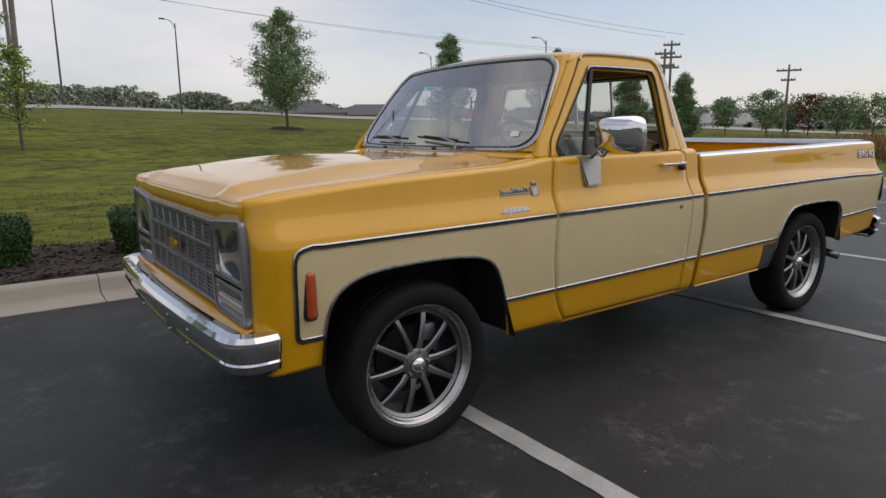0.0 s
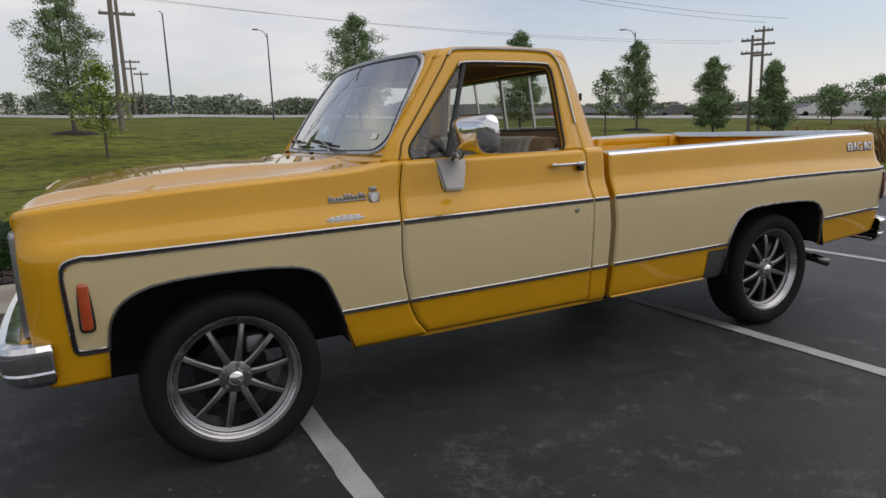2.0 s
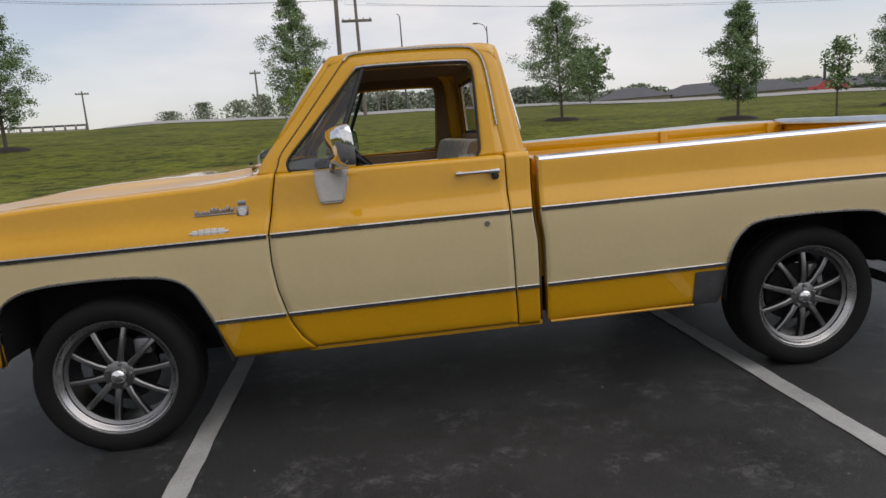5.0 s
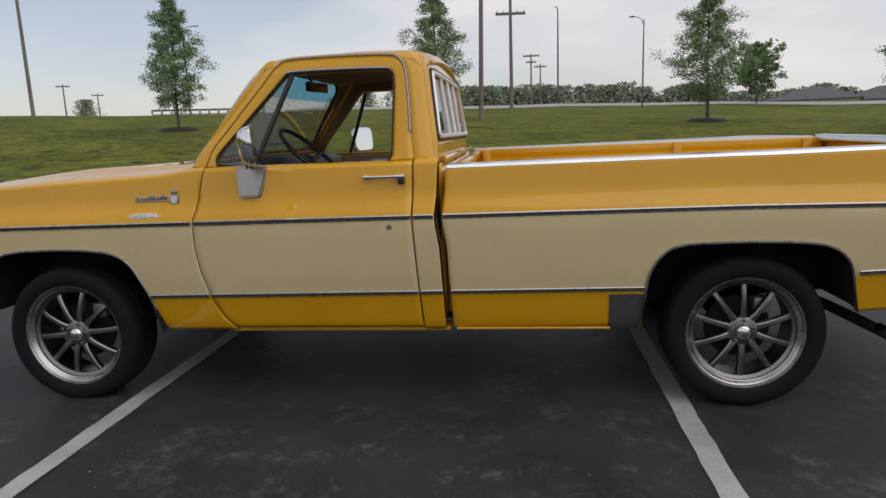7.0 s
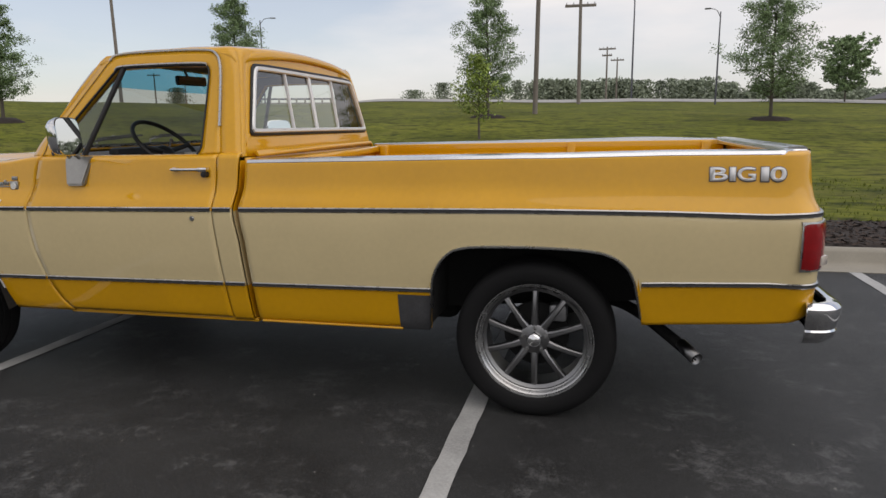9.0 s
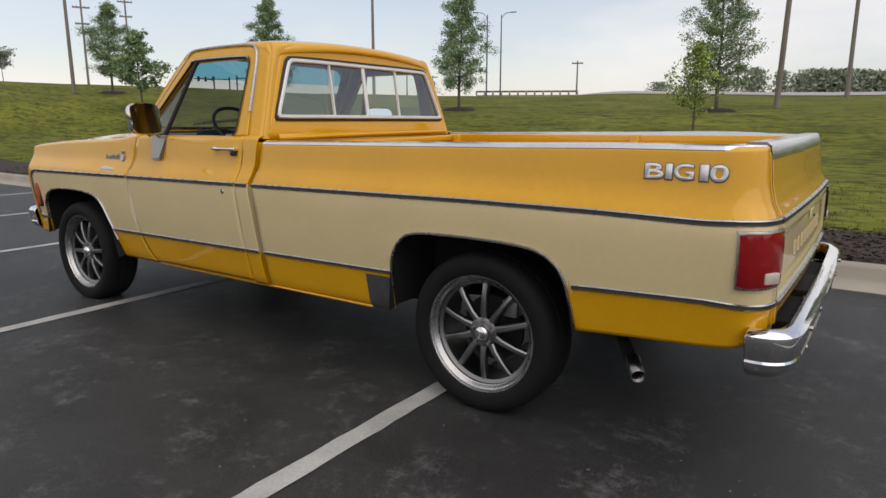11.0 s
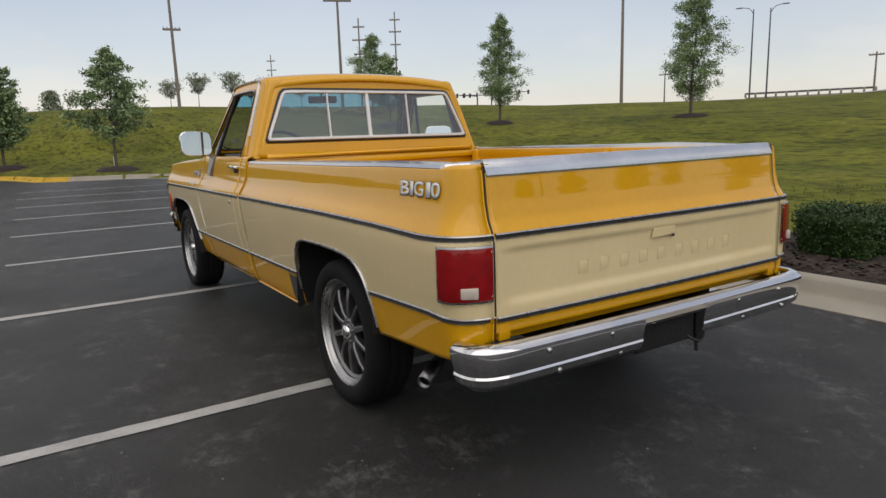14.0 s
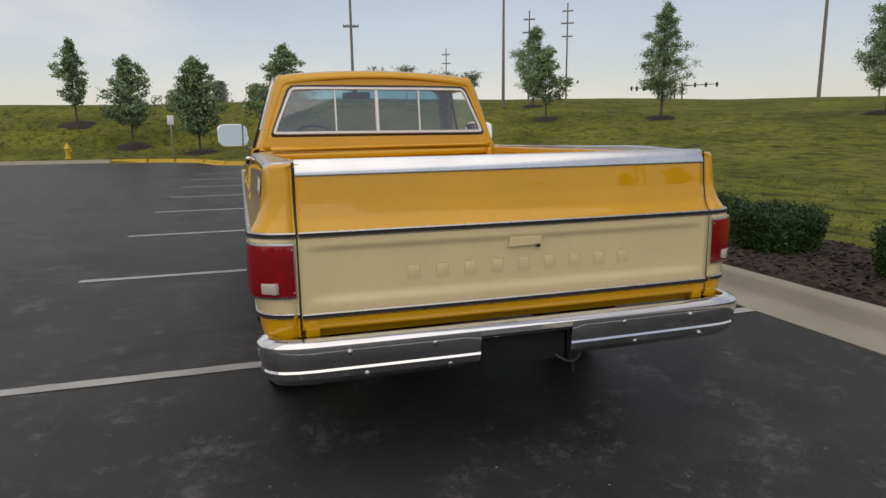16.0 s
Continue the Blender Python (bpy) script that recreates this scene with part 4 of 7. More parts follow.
def door_mirror():
    b = bmesh.new()
    y = flank(1.05, 1.13) + 0.004
    quad = [(0.936, 1.204), (1.112, 1.204), (1.070, 1.054), (0.966, 1.054)]
    f = b.faces.new([b.verts.new((x, -y + (0.04 if z > 1.18 else 0), z)) for x, z in quad])
    r = bmesh.ops.extrude_face_region(b, geom=[f])
    for v in [e for e in r["geom"] if isinstance(e, bmesh.types.BMVert)]:
        v.co += Vector((0, -0.030, 0))
        v.co.x += (1.022 - v.co.x) * 0.06
        v.co.z += (1.13 - v.co.z) * 0.08
    bmesh.ops.bevel(b, geom=b.edges[:], offset=0.008, segments=2, affect="EDGES")
    br = part("mirror_bracket", b, BRACKET, door, "dull silver mirror bracket on the door")
    b = bmesh.new()
    tube(b, spline([(1.03, -y + 0.02, 1.19), (1.03, -y - 0.03, 1.225), (1.035, -y - 0.055, 1.205), (1.045, -y - 0.075, 1.235)], 4), 0.010, 10)
    tube(b, [(1.045, -y - 0.075, 1.230), (1.062, -y - 0.095, 1.270)], 0.013, 10)
    part("arm", b, BRIGHT, br)
    # head: rounded shell, glass facing the tail
    b = bmesh.new()
    c, n = Vector((1.078, -1.058, 1.297)), 28
    rings = []
    for dx, s in ((-0.046, 0.30), (-0.043, 0.52), (-0.034, 0.76), (-0.014, 0.93), (0.010, 1.0), (0.022, 1.0), (0.024, 0.95)):
        ring = []
        for k in range(n):
            a = 2 * math.pi * k / n
            ca, sa = math.cos(a), math.sin(a)
            ex = 0.45
            ring.append(b.verts.new(Vector((dx, 0.124 * s * abs(ca) ** ex * (1 if ca > 0 else -1), 0.087 * s * abs(sa) ** ex * (1 if sa > 0 else -1)))))
        rings.append(ring)
    for r0, r1 in zip(rings, rings[1:]):
        for k in range(n):
            b.faces.new((r0[k], r0[(k + 1) % n], r1[(k + 1) % n], r1[k]))
    b.faces.new(rings[0])
    turn = Matrix.Translation(c) @ pose(0, 0, 0, 0, -5, 19)
    b.transform(turn)
    hd = part("mirror_head", b, CHROME, door, "chrome mirror head")
    b = bmesh.new()
    b.faces.new([b.verts.new((0.0235, 0.119 * (abs(math.cos(a)) ** 0.45) * (1 if math.cos(a) > 0 else -1), 0.082 * (abs(math.sin(a)) ** 0.45) * (1 if math.sin(a) > 0 else -1))) for a in [2 * math.pi * k / n for k in range(n)]])
    b.transform(turn)
    part("glass", b, MIRROR, hd)
door_mirror()

# hood
def hood_edge(x):
    return fender_top(x) + 0.002


def hood_at(u, v):
    x0 = -0.715
    s = v * 2 - 1
    xb = 0.70 - 0.125 * (1 - s * s)
    x = x0 + (xb - x0) * u**1.7
    y = s * 0.880
    z = hood_edge(min(x, 0.7))
    a = abs(y)
    z += (0.014 * smoothstep(-0.55, -0.05, x) - 0.010 * (1 - smoothstep(-0.70, -0.58, x))) * (1 - smoothstep(0.54, 0.62, a)) - 0.006 * smoothstep(0.60, 0.66, a) * (1 - smoothstep(0.80, 0.87, a)) + 0.010 * (1 - (y / 0.878) ** 2) * smoothstep(-0.7, -0.3, x)
    z += 0.022 * (1 - smoothstep(0.1, 0.68, x)) * smoothstep(-0.715, -0.64, x) * (1 - smoothstep(0.60, 0.80, a))
    z += 0.016 * smoothstep(0.35, 0.70, x) * (1 - smoothstep(0.5, 0.878, a))
    return (x, y, z)
bm = bmesh.new()
grid(bm, hood_at, 64, 60)
hood = solid(part("hood", outward(bm), YELLOW, truck, "yellow hood with a raised middle", smooth=35, recalc=False), 0.015)
# cowl under the windscreen
bm = bmesh.new()
grid(bm, lambda u, v: (lut(u, [(0, 0.69), (1, 0.775)]) - 0.125 * (1 - (2 * v - 1) ** 2), (2 * v - 1) * 0.872, 1.205 + 0.028 * u), 5, 30)
solid(part("cowl_panel", outward(bm), YELLOW, truck, recalc=False), 0.01)

# windscreen
def screen_at(u, v):
    s = 2 * u - 1
    x = (0.645 + 0.095 * s * s) * (1 - v) + (0.985 + 0.070 * s * s) * v
    z = (1.226 + 0.006 * s * s) * (1 - v) + (1.694 - 0.014 * s * s) * v
    y = s * (0.852 * (1 - v) + 0.708 * v + 0.012 * math.sin(math.pi * v))
    x -= 0.006 * math.sin(math.pi * v)
    z += 0.010 * math.sin(math.pi * v)
    return Vector((x, y, z))


def screen_loop(inset, n=72):
    """A rounded rectangle in the screen's own coordinates."""
    out = []
    a, b, rx, ry = 0.5 - inset, 0.5 - inset * 1.7, 0.075, 0.17
    for cx, cy, a0 in ((a - rx, b - ry, 0), (-a + rx, b - ry, 90), (-a + rx, -b + ry, 180), (a - rx, -b + ry, 270)):
        for k in range(9):
            t = radians(a0 + 90 * k / 8)
            out.append((0.5 + cx + rx * math.cos(t), 0.5 + cy + ry * math.sin(t)))
    dense = []
    for i, p in enumerate(out):
        q = out[(i + 1) % len(out)]
        m = max(1, round(math.hypot(q[0] - p[0], q[1] - p[1]) / 0.05))
        dense += [(p[0] + (q[0] - p[0]) * k / m, p[1] + (q[1] - p[1]) * k / m) for k in range(m)]
    return dense


def screen_strip(b, inset, w, h):
    loop = screen_loop(inset)
    n = len(loop)
    pts = [screen_at(*p) for p in loop] + [screen_at(*loop[0])]
    nor = Vector((-0.75, 0, 0.66))
    strip(b, pts, lambda i: nor, lambda i: nor.cross(pts[(i + 1) % n] - pts[(i - 1) % n]), w, h)


bm = bmesh.new()
loops = [[bm.verts.new(screen_at(0.5 + (u - 0.5) * k, 0.5 + (v - 0.5) * k)) for u, v in screen_loop(0.012)] for k in (1, 0.93, 0.85, 0.75, 0.6, 0.4, 0.2)]
mid = bm.verts.new(screen_at(0.5, 0.5))
nl = len(loops[0])
for a, c in zip(loops, loops[1:]):
    for i in range(nl):
        bm.faces.new((a[i], a[(i + 1) % nl], c[(i + 1) % nl], c[i]))
for i in range(nl):
    bm.faces.new((loops[-1][i], loops[-1][(i + 1) % nl], mid))
bmesh.ops.bisect_plane(bm, geom=bm.verts[:] + bm.edges[:] + bm.faces[:], plane_co=(0, 0, 1.555), plane_no=(0, 0, 1))
for f in bm.faces:
    f.material_index = int(f.calc_center_median().z > 1.555)
ws = part("windscreen", bm, [WS_GLASS, BLUE_BAND], truck, "clear windscreen with a blue shade band")
ws.visible_shadow = False
bm = bmesh.new()       # yellow surround filling the corners
inner, outer = screen_loop(0.006), []
for u, v in inner:
    k = 0.5 / max(abs(u - 0.5), abs(v - 0.5))
    outer.append((0.5 + (u - 0.5) * k, 0.5 + (v - 0.5) * k))
A = [bm.verts.new(screen_at(*p)) for p in inner]
B = [bm.verts.new(screen_at(*p)) for p in outer]
for i in range(len(A)):
    bm.faces.new((A[i], A[(i + 1) % len(A)], B[(i + 1) % len(A)], B[i]))
part("screen_surround", bm, YELLOW, truck, smooth=70)
bm = bmesh.new()
screen_strip(bm, 0.007, 0.022, 0.009)
part("windscreen_trim", bm, BRIGHT, ws, "bright windscreen trim")
bm = bmesh.new()
screen_strip(bm, 0.021, 0.012, 0.004)
part("windscreen_seal", bm, BLACK, ws)
# A-pillar skin between windscreen and door frame
sh = spline(SHELL[:9], 4)
for s in (-1, 1):
    bm = bmesh.new()
    rows, trim = [], []
    for x, z in sh:
        if z > 1.69:
            continue
        v = min(1.0, max(0.0, (z - 1.235) / 0.445))
        p = screen_at(0.0, v)
        q = Vector((x, -(lean(z) - 0.020), z))
        line = [Vector((w.x, w.y * -s, w.z)) for w in (p, p.lerp(q, 0.5) + Vector((-0.007, -0.004, 0.002)), q)]
        trim.append([Vector((w.x + 0.022, w.y * 0.972, w.z - 0.012)) for w in line])
        rows.append([bm.verts.new(w) for w in line])
    for a, c in zip(rows, rows[1:]):
        for k in range(2):
            bm.faces.new((a[k], a[k + 1], c[k + 1], c[k]))
    part("pillar_skin", bm, YELLOW, truck, smooth=70)
    bm = bmesh.new()
    rows = [[bm.verts.new(w) for w in a] for a in trim]
    for a, c in zip(rows, rows[1:]):
        for k in range(2):
            bm.faces.new((a[k], a[k + 1], c[k + 1], c[k]))
    solid(part("pillar_trim", bm, BROWN_HEAD, truck, "dark brown inner pillar trim", smooth=70), 0.003)

# wipers and inspection sticker
for u0, v0, u1, v1, up in ((0.85, 0.08, 0.57, 0.08, 0.58), (0.51, 0.10, 0.24, 0.04, 0.29)):
    off = Vector((-0.022, 0, 0.02))
    pts = [screen_at(u0 + (u1 - u0) * k / 6, v0 + (v1 - v0) * k / 6) + off for k in range(7)]
    wp = new("wiper")
    wp.parent = truck
    tagged(wp, label="black windscreen wiper on a bright arm")
    bm = bmesh.new()
    tube(bm, pts, 0.006, 6)
    tube(bm, [p + Vector((-0.008, 0, 0.010)) for p in pts[1:6]], 0.005, 6)
    part("blade", bm, BLACK, wp)
    bm = bmesh.new()
    tube(bm, [screen_at(up, -0.02) + off, screen_at(up, 0.02) + off * 1.6, pts[3] + Vector((-0.012, 0, 0.016))], [0.009, 0.006, 0.004], 6)
    part("arm", bm, BRACKET, wp)
bm = bmesh.new()
grid(bm, lambda u, v: screen_at(0.075 + 0.03 * u, 0.135 + 0.05 * v) + Vector((-0.003, 0, 0.003)), 2, 2)
part("sticker", bm, mat("paper_sticker", (0.75, 0.75, 0.72), rough=0.6), ws, "small white paper sticker")

# roof
def roof_at(u, v):
    s = 2 * v - 1
    y = s * 0.742
    a = abs(y)
    xf, xb = 0.985 + 0.055 * (y / 0.67) ** 2, 1.888 - 0.03 * (y / 0.7) ** 4
    x = xf + (xb - xf) * u
    z = lut(u, [(0, 1.692), (0.04, 1.706), (0.12, 1.727), (0.3, 1.744), (0.6, 1.751), (0.85, 1.744), (0.94, 1.730), (0.98, 1.712), (1, 1.690)])
    z -= (0.014 + 0.019 * smoothstep(0.0, 0.2, u)) * (a / 0.66) ** 2
    if a > 0.62:
        d = (a - 0.62) / 0.122
        z -= 0.035 * (1 - math.sqrt(max(0, 1 - d * d * 0.98)))
    return (x, y, z)
bm = bmesh.new()
grid(bm, roof_at, 36, 44)
solid(part("roof", outward(bm), YELLOW, truck, "yellow cab roof", smooth=35, recalc=False), 0.02)

# back of the cab with its four-pane sliding window
RW = [(0.0, 1.640), (0.33, 1.640), (0.60, 1.637), (0.640, 1.628), (0.662, 1.600), (0.715, 1.47), (0.770, 1.335), (0.772, 1.312), (0.752, 1.300), (0.4, 1.300), (0.0, 1.300)]
BACK = [(0.0, 1.706), (0.35, 1.702), (0.58, 1.688), (0.655, 1.668), (0.698, 1.625), (0.745, 1.50), (0.806, 1.33), (0.828, 1.255), (0.835, 1.19), (0.45, 1.185), (0.0, 1.185)]


def back_x(y, z):
    return lut(z, [(0.4, 1.935), (1.2, 1.930), (1.31, 1.918), (1.64, 1.872), (1.70, 1.862)]) - 0.010 * smoothstep(0.62, 0.86, abs(y) + max(0, z - 1.25) * 0.35)
bm = bmesh.new()
for s in (-1, 1):
    a, c = spline(RW, 4), spline(BACK, 4)
    rows = []
    for k in range(5):
        t = k / 4
        rows.append([bm.verts.new((back_x(p[0] * (1 - t) + q[0] * t, p[1] * (1 - t) + q[1] * t) - (0.004 * t**6), s * (p[0] * (1 - t) + q[0] * t), p[1] * (1 - t) + q[1] * t)) for p, q in zip(a, c)])
    for r0, r1 in zip(rows, rows[1:]):
        for i in range(len(a) - 1):
            bm.faces.new((r0[i], r0[i + 1], r1[i + 1], r1[i]))
grid(bm, lambda u, v: (1.930 + 0.004 * v, -0.872 + 1.744 * u, 1.185 - 0.74 * v), 20, 6)
bmesh.ops.remove_doubles(bm, verts=bm.verts[:], dist=0.0008)
back_panel = solid(part("cab_back", outward(bm), YELLOW, truck, "yellow rear wall of the cab", smooth=35, recalc=False), 0.012)
bm = bmesh.new()
tube(bm, [(1.945, -0.80, 1.205), (1.948, 0.0, 1.208), (1.945, 0.80, 1.205)], 0.012, 8)
part("cab_bead", bm, YELLOW, back_panel)
# rounded rear corners of the cab between side sheet and back
tail_s, tail_b = spline(SHELL[9:], 4), spline(BACK[2:9], 4)
for s in (-1, 1):
    bm = bmesh.new()
    rows = []
    n = 24
    for i in range(n + 1):
        t = i / n
        p = tail_s[round(t * (len(tail_s) - 1))]
        q = tail_b[round(t * (len(tail_b) - 1))]
        A = Vector((p[0], lean(p[1]) - 0.020, p[1]))
        B = Vector((back_x(q[0], q[1]) - 0.004, q[0], q[1]))
        Q = Vector((max(A.x, B.x) + 0.004, max(A.y, B.y) + 0.004, (A.z + B.z) / 2 + 0.004))
        rows.append([bm.verts.new((w.x, s * w.y, w.z)) for w in [A * (1 - g) ** 2 + Q * 2 * g * (1 - g) + B * g * g for g in (0, 0.25, 0.5, 0.75, 1)]])
    for a, c in zip(rows, rows[1:]):
        for k in range(4):
            bm.faces.new((a[k], a[k + 1], c[k + 1], c[k]))
    part("cab_corner_skin", bm, YELLOW, truck, smooth=70)


def rw_loop(k):
    """The rear window's outline scaled about its middle."""
    half = spline(RW, 4)
    loop = [(y, z) for y, z in half] + [(-y, z) for y, z in half[::-1][1:-1]]
    return [(y * (1 - k / 0.75), 1.47 + (z - 1.47) * (1 - k / 0.17)) for y, z in loop]


def loop_strip(b, loop, w, h, lift=0.0):
    n = len(loop)
    pts = [Vector((back_x(y, z) + lift, y, z)) for y, z in loop]
    pts.append(pts[0])
    nor = Vector((1, 0, 0.12))
    strip(b, pts, lambda i: nor, lambda i: nor.cross(pts[(i + 1) % n] - pts[(i - 1) % n]), w, h)
bm = bmesh.new()
loop_strip(bm, rw_loop(-0.001), 0.022, 0.006, 0.004)
rear_window = part("rear_window", bm, BLACK, truck, "four-pane sliding rear window in a bright frame")
bm = bmesh.new()
loop_strip(bm, rw_loop(0.012), 0.022, 0.012, 0.006)
part("window_frame", bm, SATIN, rear_window, "bright rear window frame")
for y0, y1 in ((-0.745, -0.345), (-0.325, -0.045), (-0.020, 0.275), (0.295, 0.745)):
    bm = bmesh.new()
    hw = lambda z: lut(z, [(1.30, 0.768), (1.34, 0.765), (1.60, 0.66), (1.64, 0.62)])
    grid(bm, lambda u, v: (back_x(0, 1.31 + 0.32 * v) - 0.004, max(-hw(1.31 + 0.32 * v) + 0.012, min(hw(1.31 + 0.32 * v) - 0.012, y0 + (y1 - y0) * u)), 1.31 + 0.32 * v), 6, 8)
    p = part("pane", bm, REAR_GLASS, rear_window, "tinted rear pane")
    p.visible_shadow = False
for y, w in ((-0.335, 0.014), (-0.032, 0.026), (0.285, 0.014)):
    bm = bmesh.new()
    lo, hi = Vector((back_x(0, 1.312), y, 1.312)), Vector((back_x(0, 1.628), y, 1.628))
    strip(bm, [lo, hi], lambda i: (1, 0, 0.12), lambda i: (0, 1, 0), w, 0.012)
    part("window_bar", bm, SATIN, rear_window)

# bed end post facing the tail, beside the gate
bm = bmesh.new()
def post_at(u, v):
    z = 0.605 + (1.168 - 0.605) * v
    y0 = flank(gate_x(z), z)
    return (gate_x(z) + 0.003 * math.sin(math.pi * u), -(y0 + (0.842 - y0) * u), z)
grid(bm, post_at, 6, 50, pick=lambda p: int(lower_line(4.44) < p.z < upper_line(4.44)))
end_post = solid(part("bed_end_post", outward(bm), [YELLOW, CREAM], truck, smooth=30, recalc=False), 0.012)
bm = bmesh.new()
grid(bm, lambda u, v: (4.36 + (gate_x(1.168) - 4.36) * u, -(0.842 + (flank(4.36 + (gate_x(1.168) - 4.36) * u, 1.168) - 0.842) * v), 1.168 + 0.012 * math.sin(math.pi * v)), 4, 6)
part("post_top", bm, YELLOW, end_post)
for zf, w in ((upper_line(4.44), 0.023), (lower_line(4.44), 0.021)):
    bm = bmesh.new()
    ys_ = np.linspace(flank(gate_x(zf), zf) - 0.002, 0.844, 6)
    strip(bm, [(gate_x(zf) + 0.003, -y, zf) for y in ys_], lambda i: (1, -0.3 if i == 0 else 0, 0), lambda i: (0, 0, 1), w, 0.009, CBC)
    part("side_moulding", bm, [BRIGHT, BLACK], end_post, "bright moulding with a black insert")

bm = bmesh.new()
box(bm, (1.940, -0.84, 0.45), (1.964, 0.84, 1.10), 0.002)
part("gap_shield", bm, YELLOW, truck)
# folded flanges on both sides of the gap between cab and bed
flanges = []
for name, gap_x in (("bed_flange", 0.0145), ("cab_flange", -0.0145)):
    bm = bmesh.new()
    grid(bm, lambda u, v: (bed_gap(0.40 + 0.775 * v) + gap_x + (0.01 if gap_x > 0 else -0.01) * u * u, -(flank(1.94, 0.40 + 0.775 * v) - 0.002 - 0.09 * u), 0.40 + 0.775 * v), 4, 40,
         pick=lambda p: int(lower_line(1.95) < p.z < upper_line(1.95)))
    flanges.append(part(name, bm, [YELLOW, CREAM], truck, smooth=60))

# mirrored flank parts
for o in flanges + [*(fender, door, corner, bedside, end_post, rocker, house_f, house_r, pillars, drip)]:
    mirrored(o)

# wheels
def wheel(x, side, turn=0.0):
    t = new("wheel")
    t.parent = truck
    tagged(t, label="dark ten-spoke alloy wheel with a polished lip and low-profile tyre")
    bm = bmesh.new()
    low = 0.342 if x < 1 else 0.3545      # height of the hub over the asphalt
    prof = [(0.260, 0.004), (0.266, -0.010), (0.280, -0.019), (0.312, -0.025), (0.336, -0.016), (0.348, 0.002), (0.3525, 0.026), (0.353, 0.10), (0.352, 0.165), (0.346, 0.190), (0.325, 0.212), (0.285, 0.220), (0.262, 0.205)]
    tread = []
    for a in (0.030, 0.078, 0.122):      # ribs between grooves, cut by sipes
        tread += [(0.3525, a), (0.353, a + 0.004), (0.353, a + 0.036), (0.3525, a + 0.038), (0.347, a + 0.040), (0.347, a + 0.045)]
    prof = [p for p in prof if p[1] < 0.03 and p[0] > 0.27 or p[0] < 0.27 and p[1] < 0.02] + tread + [(0.352, 0.170), (0.346, 0.190), (0.325, 0.212), (0.285, 0.220), (0.250, 0.205)]
    prof = [(r if r < 0.267 else 0.267 + (r - 0.267) * (1.05 if x < 1 else 1.09), off) for r, off in prof]
    for j, ring in enumerate(lathe(bm, prof, (0, 0, 0), 144)):
        r, off = prof[j]
        if r > 0.3635:
            for k, v in enumerate(ring):
                if (k + int(off * 60)) % 4 == 0:
                    v.co.x, v.co.z = v.co.x * (1 - 0.004 / r), v.co.z * (1 - 0.004 / r)
    for v in bm.verts:      # flat where it stands
        if v.co.z < -low:
            v.co.y += (v.co.z + low) * 0.3 if v.co.y < 0.03 else 0.0
            v.co.z = -low
    part("tyre", bm, TYRE, t)
    bm = bmesh.new()
    lathe(bm, [(0.255, 0.03), (0.255, 0.0), (0.260, -0.007), (0.266, -0.008), (0.268, 0.0), (0.264, 0.012)], (0, 0, 0), 72)
    lathe(bm, [(0.255, 0.000), (0.247, 0.006), (0.243, 0.018), (0.238, 0.022), (0.235, 0.05)], (0, 0, 0), 72)
    part("rim_lip", bm, LIP, t, "polished rim lip")
    bm = bmesh.new()
    lathe(bm, [(0.236, 0.03), (0.228, 0.036), (0.221, 0.040), (0.219, 0.06), (0.225, 0.10), (0.232, 0.20)], (0, 0, 0), 72)
    part("rim_barrel", bm, GUNMETAL, t)
    for k in range(10):
        bm = bmesh.new()
        a = 2 * math.pi * (k + 0.5) / 10 + turn
        m = Matrix.Rotation(-a, 4, "Y")
        sec = [(0.055, 0.030, 0.017), (0.10, 0.022, 0.0135), (0.17, 0.026, 0.012), (0.216, 0.036, 0.0125), (0.230, 0.042, 0.018)]
        rows = []
        for r, d, w in sec:
            rows.append([bm.verts.new(m @ Vector(p)) for p in ((r, d + 0.03, -w * 1.15), (r, d + 0.006, -w), (r, d, -w * 0.55), (r, d, w * 0.55), (r, d + 0.006, w), (r, d + 0.03, w * 1.15))])
        for q, s in zip(rows, rows[1:]):
            for i in range(5):
                bm.faces.new((q[i], q[i + 1], s[i + 1], s[i]))
        part("spoke", bm, GUNMETAL, t, smooth=30)
    bm = bmesh.new()
    lathe(bm, [(0.0005, 0.026), (0.060, 0.026), (0.068, 0.031), (0.070, 0.05), (0.066, 0.08)], (0, 0, 0), 40)
    part("hub", bm, GUNMETAL, t)
    bm = bmesh.new()
    lathe(bm, [(0.0005, -0.002), (0.020, 0.000), (0.030, 0.007), (0.035, 0.016), (0.037, 0.028)], (0, 0, 0), 32)
    part("centre_cap", bm, CHROME, t, "chrome centre cap")
    for k in range(5):
        bm = bmesh.new()
        a = 2 * math.pi * k / 5 + math.pi / 2 + turn
        lathe(bm, [(0.0005, 0.014), (0.008, 0.015), (0.009, 0.030)], (0.054 * math.cos(a), 0, 0.054 * math.sin(a)), 8)
        part("lug_nut", bm, BRIGHT, t, "bright lug nut")
    bm = bmesh.new()
    lathe(bm, [(0.0005, 0.12), (0.15, 0.12), (0.15, 0.14), (0.0005, 0.145)], (0, 0, 0), 36)
    part("brake_disc", bm, DARK, t)
    bm = bmesh.new()
    box(bm, (0.06, 0.08, 0.07), (0.14, 0.15, 0.15), 0.015)
    part("brake_caliper", bm, PAINTED_STEEL, t)
    t.matrix_basis = truck.matrix_basis.inverted() @ Matrix.Translation((x, side * (0.950 if x < 1 else 0.920), low)) @ (Matrix.Identity(4) if side < 0 else Matrix.Rotation(math.pi, 4, "Z"))
    return t


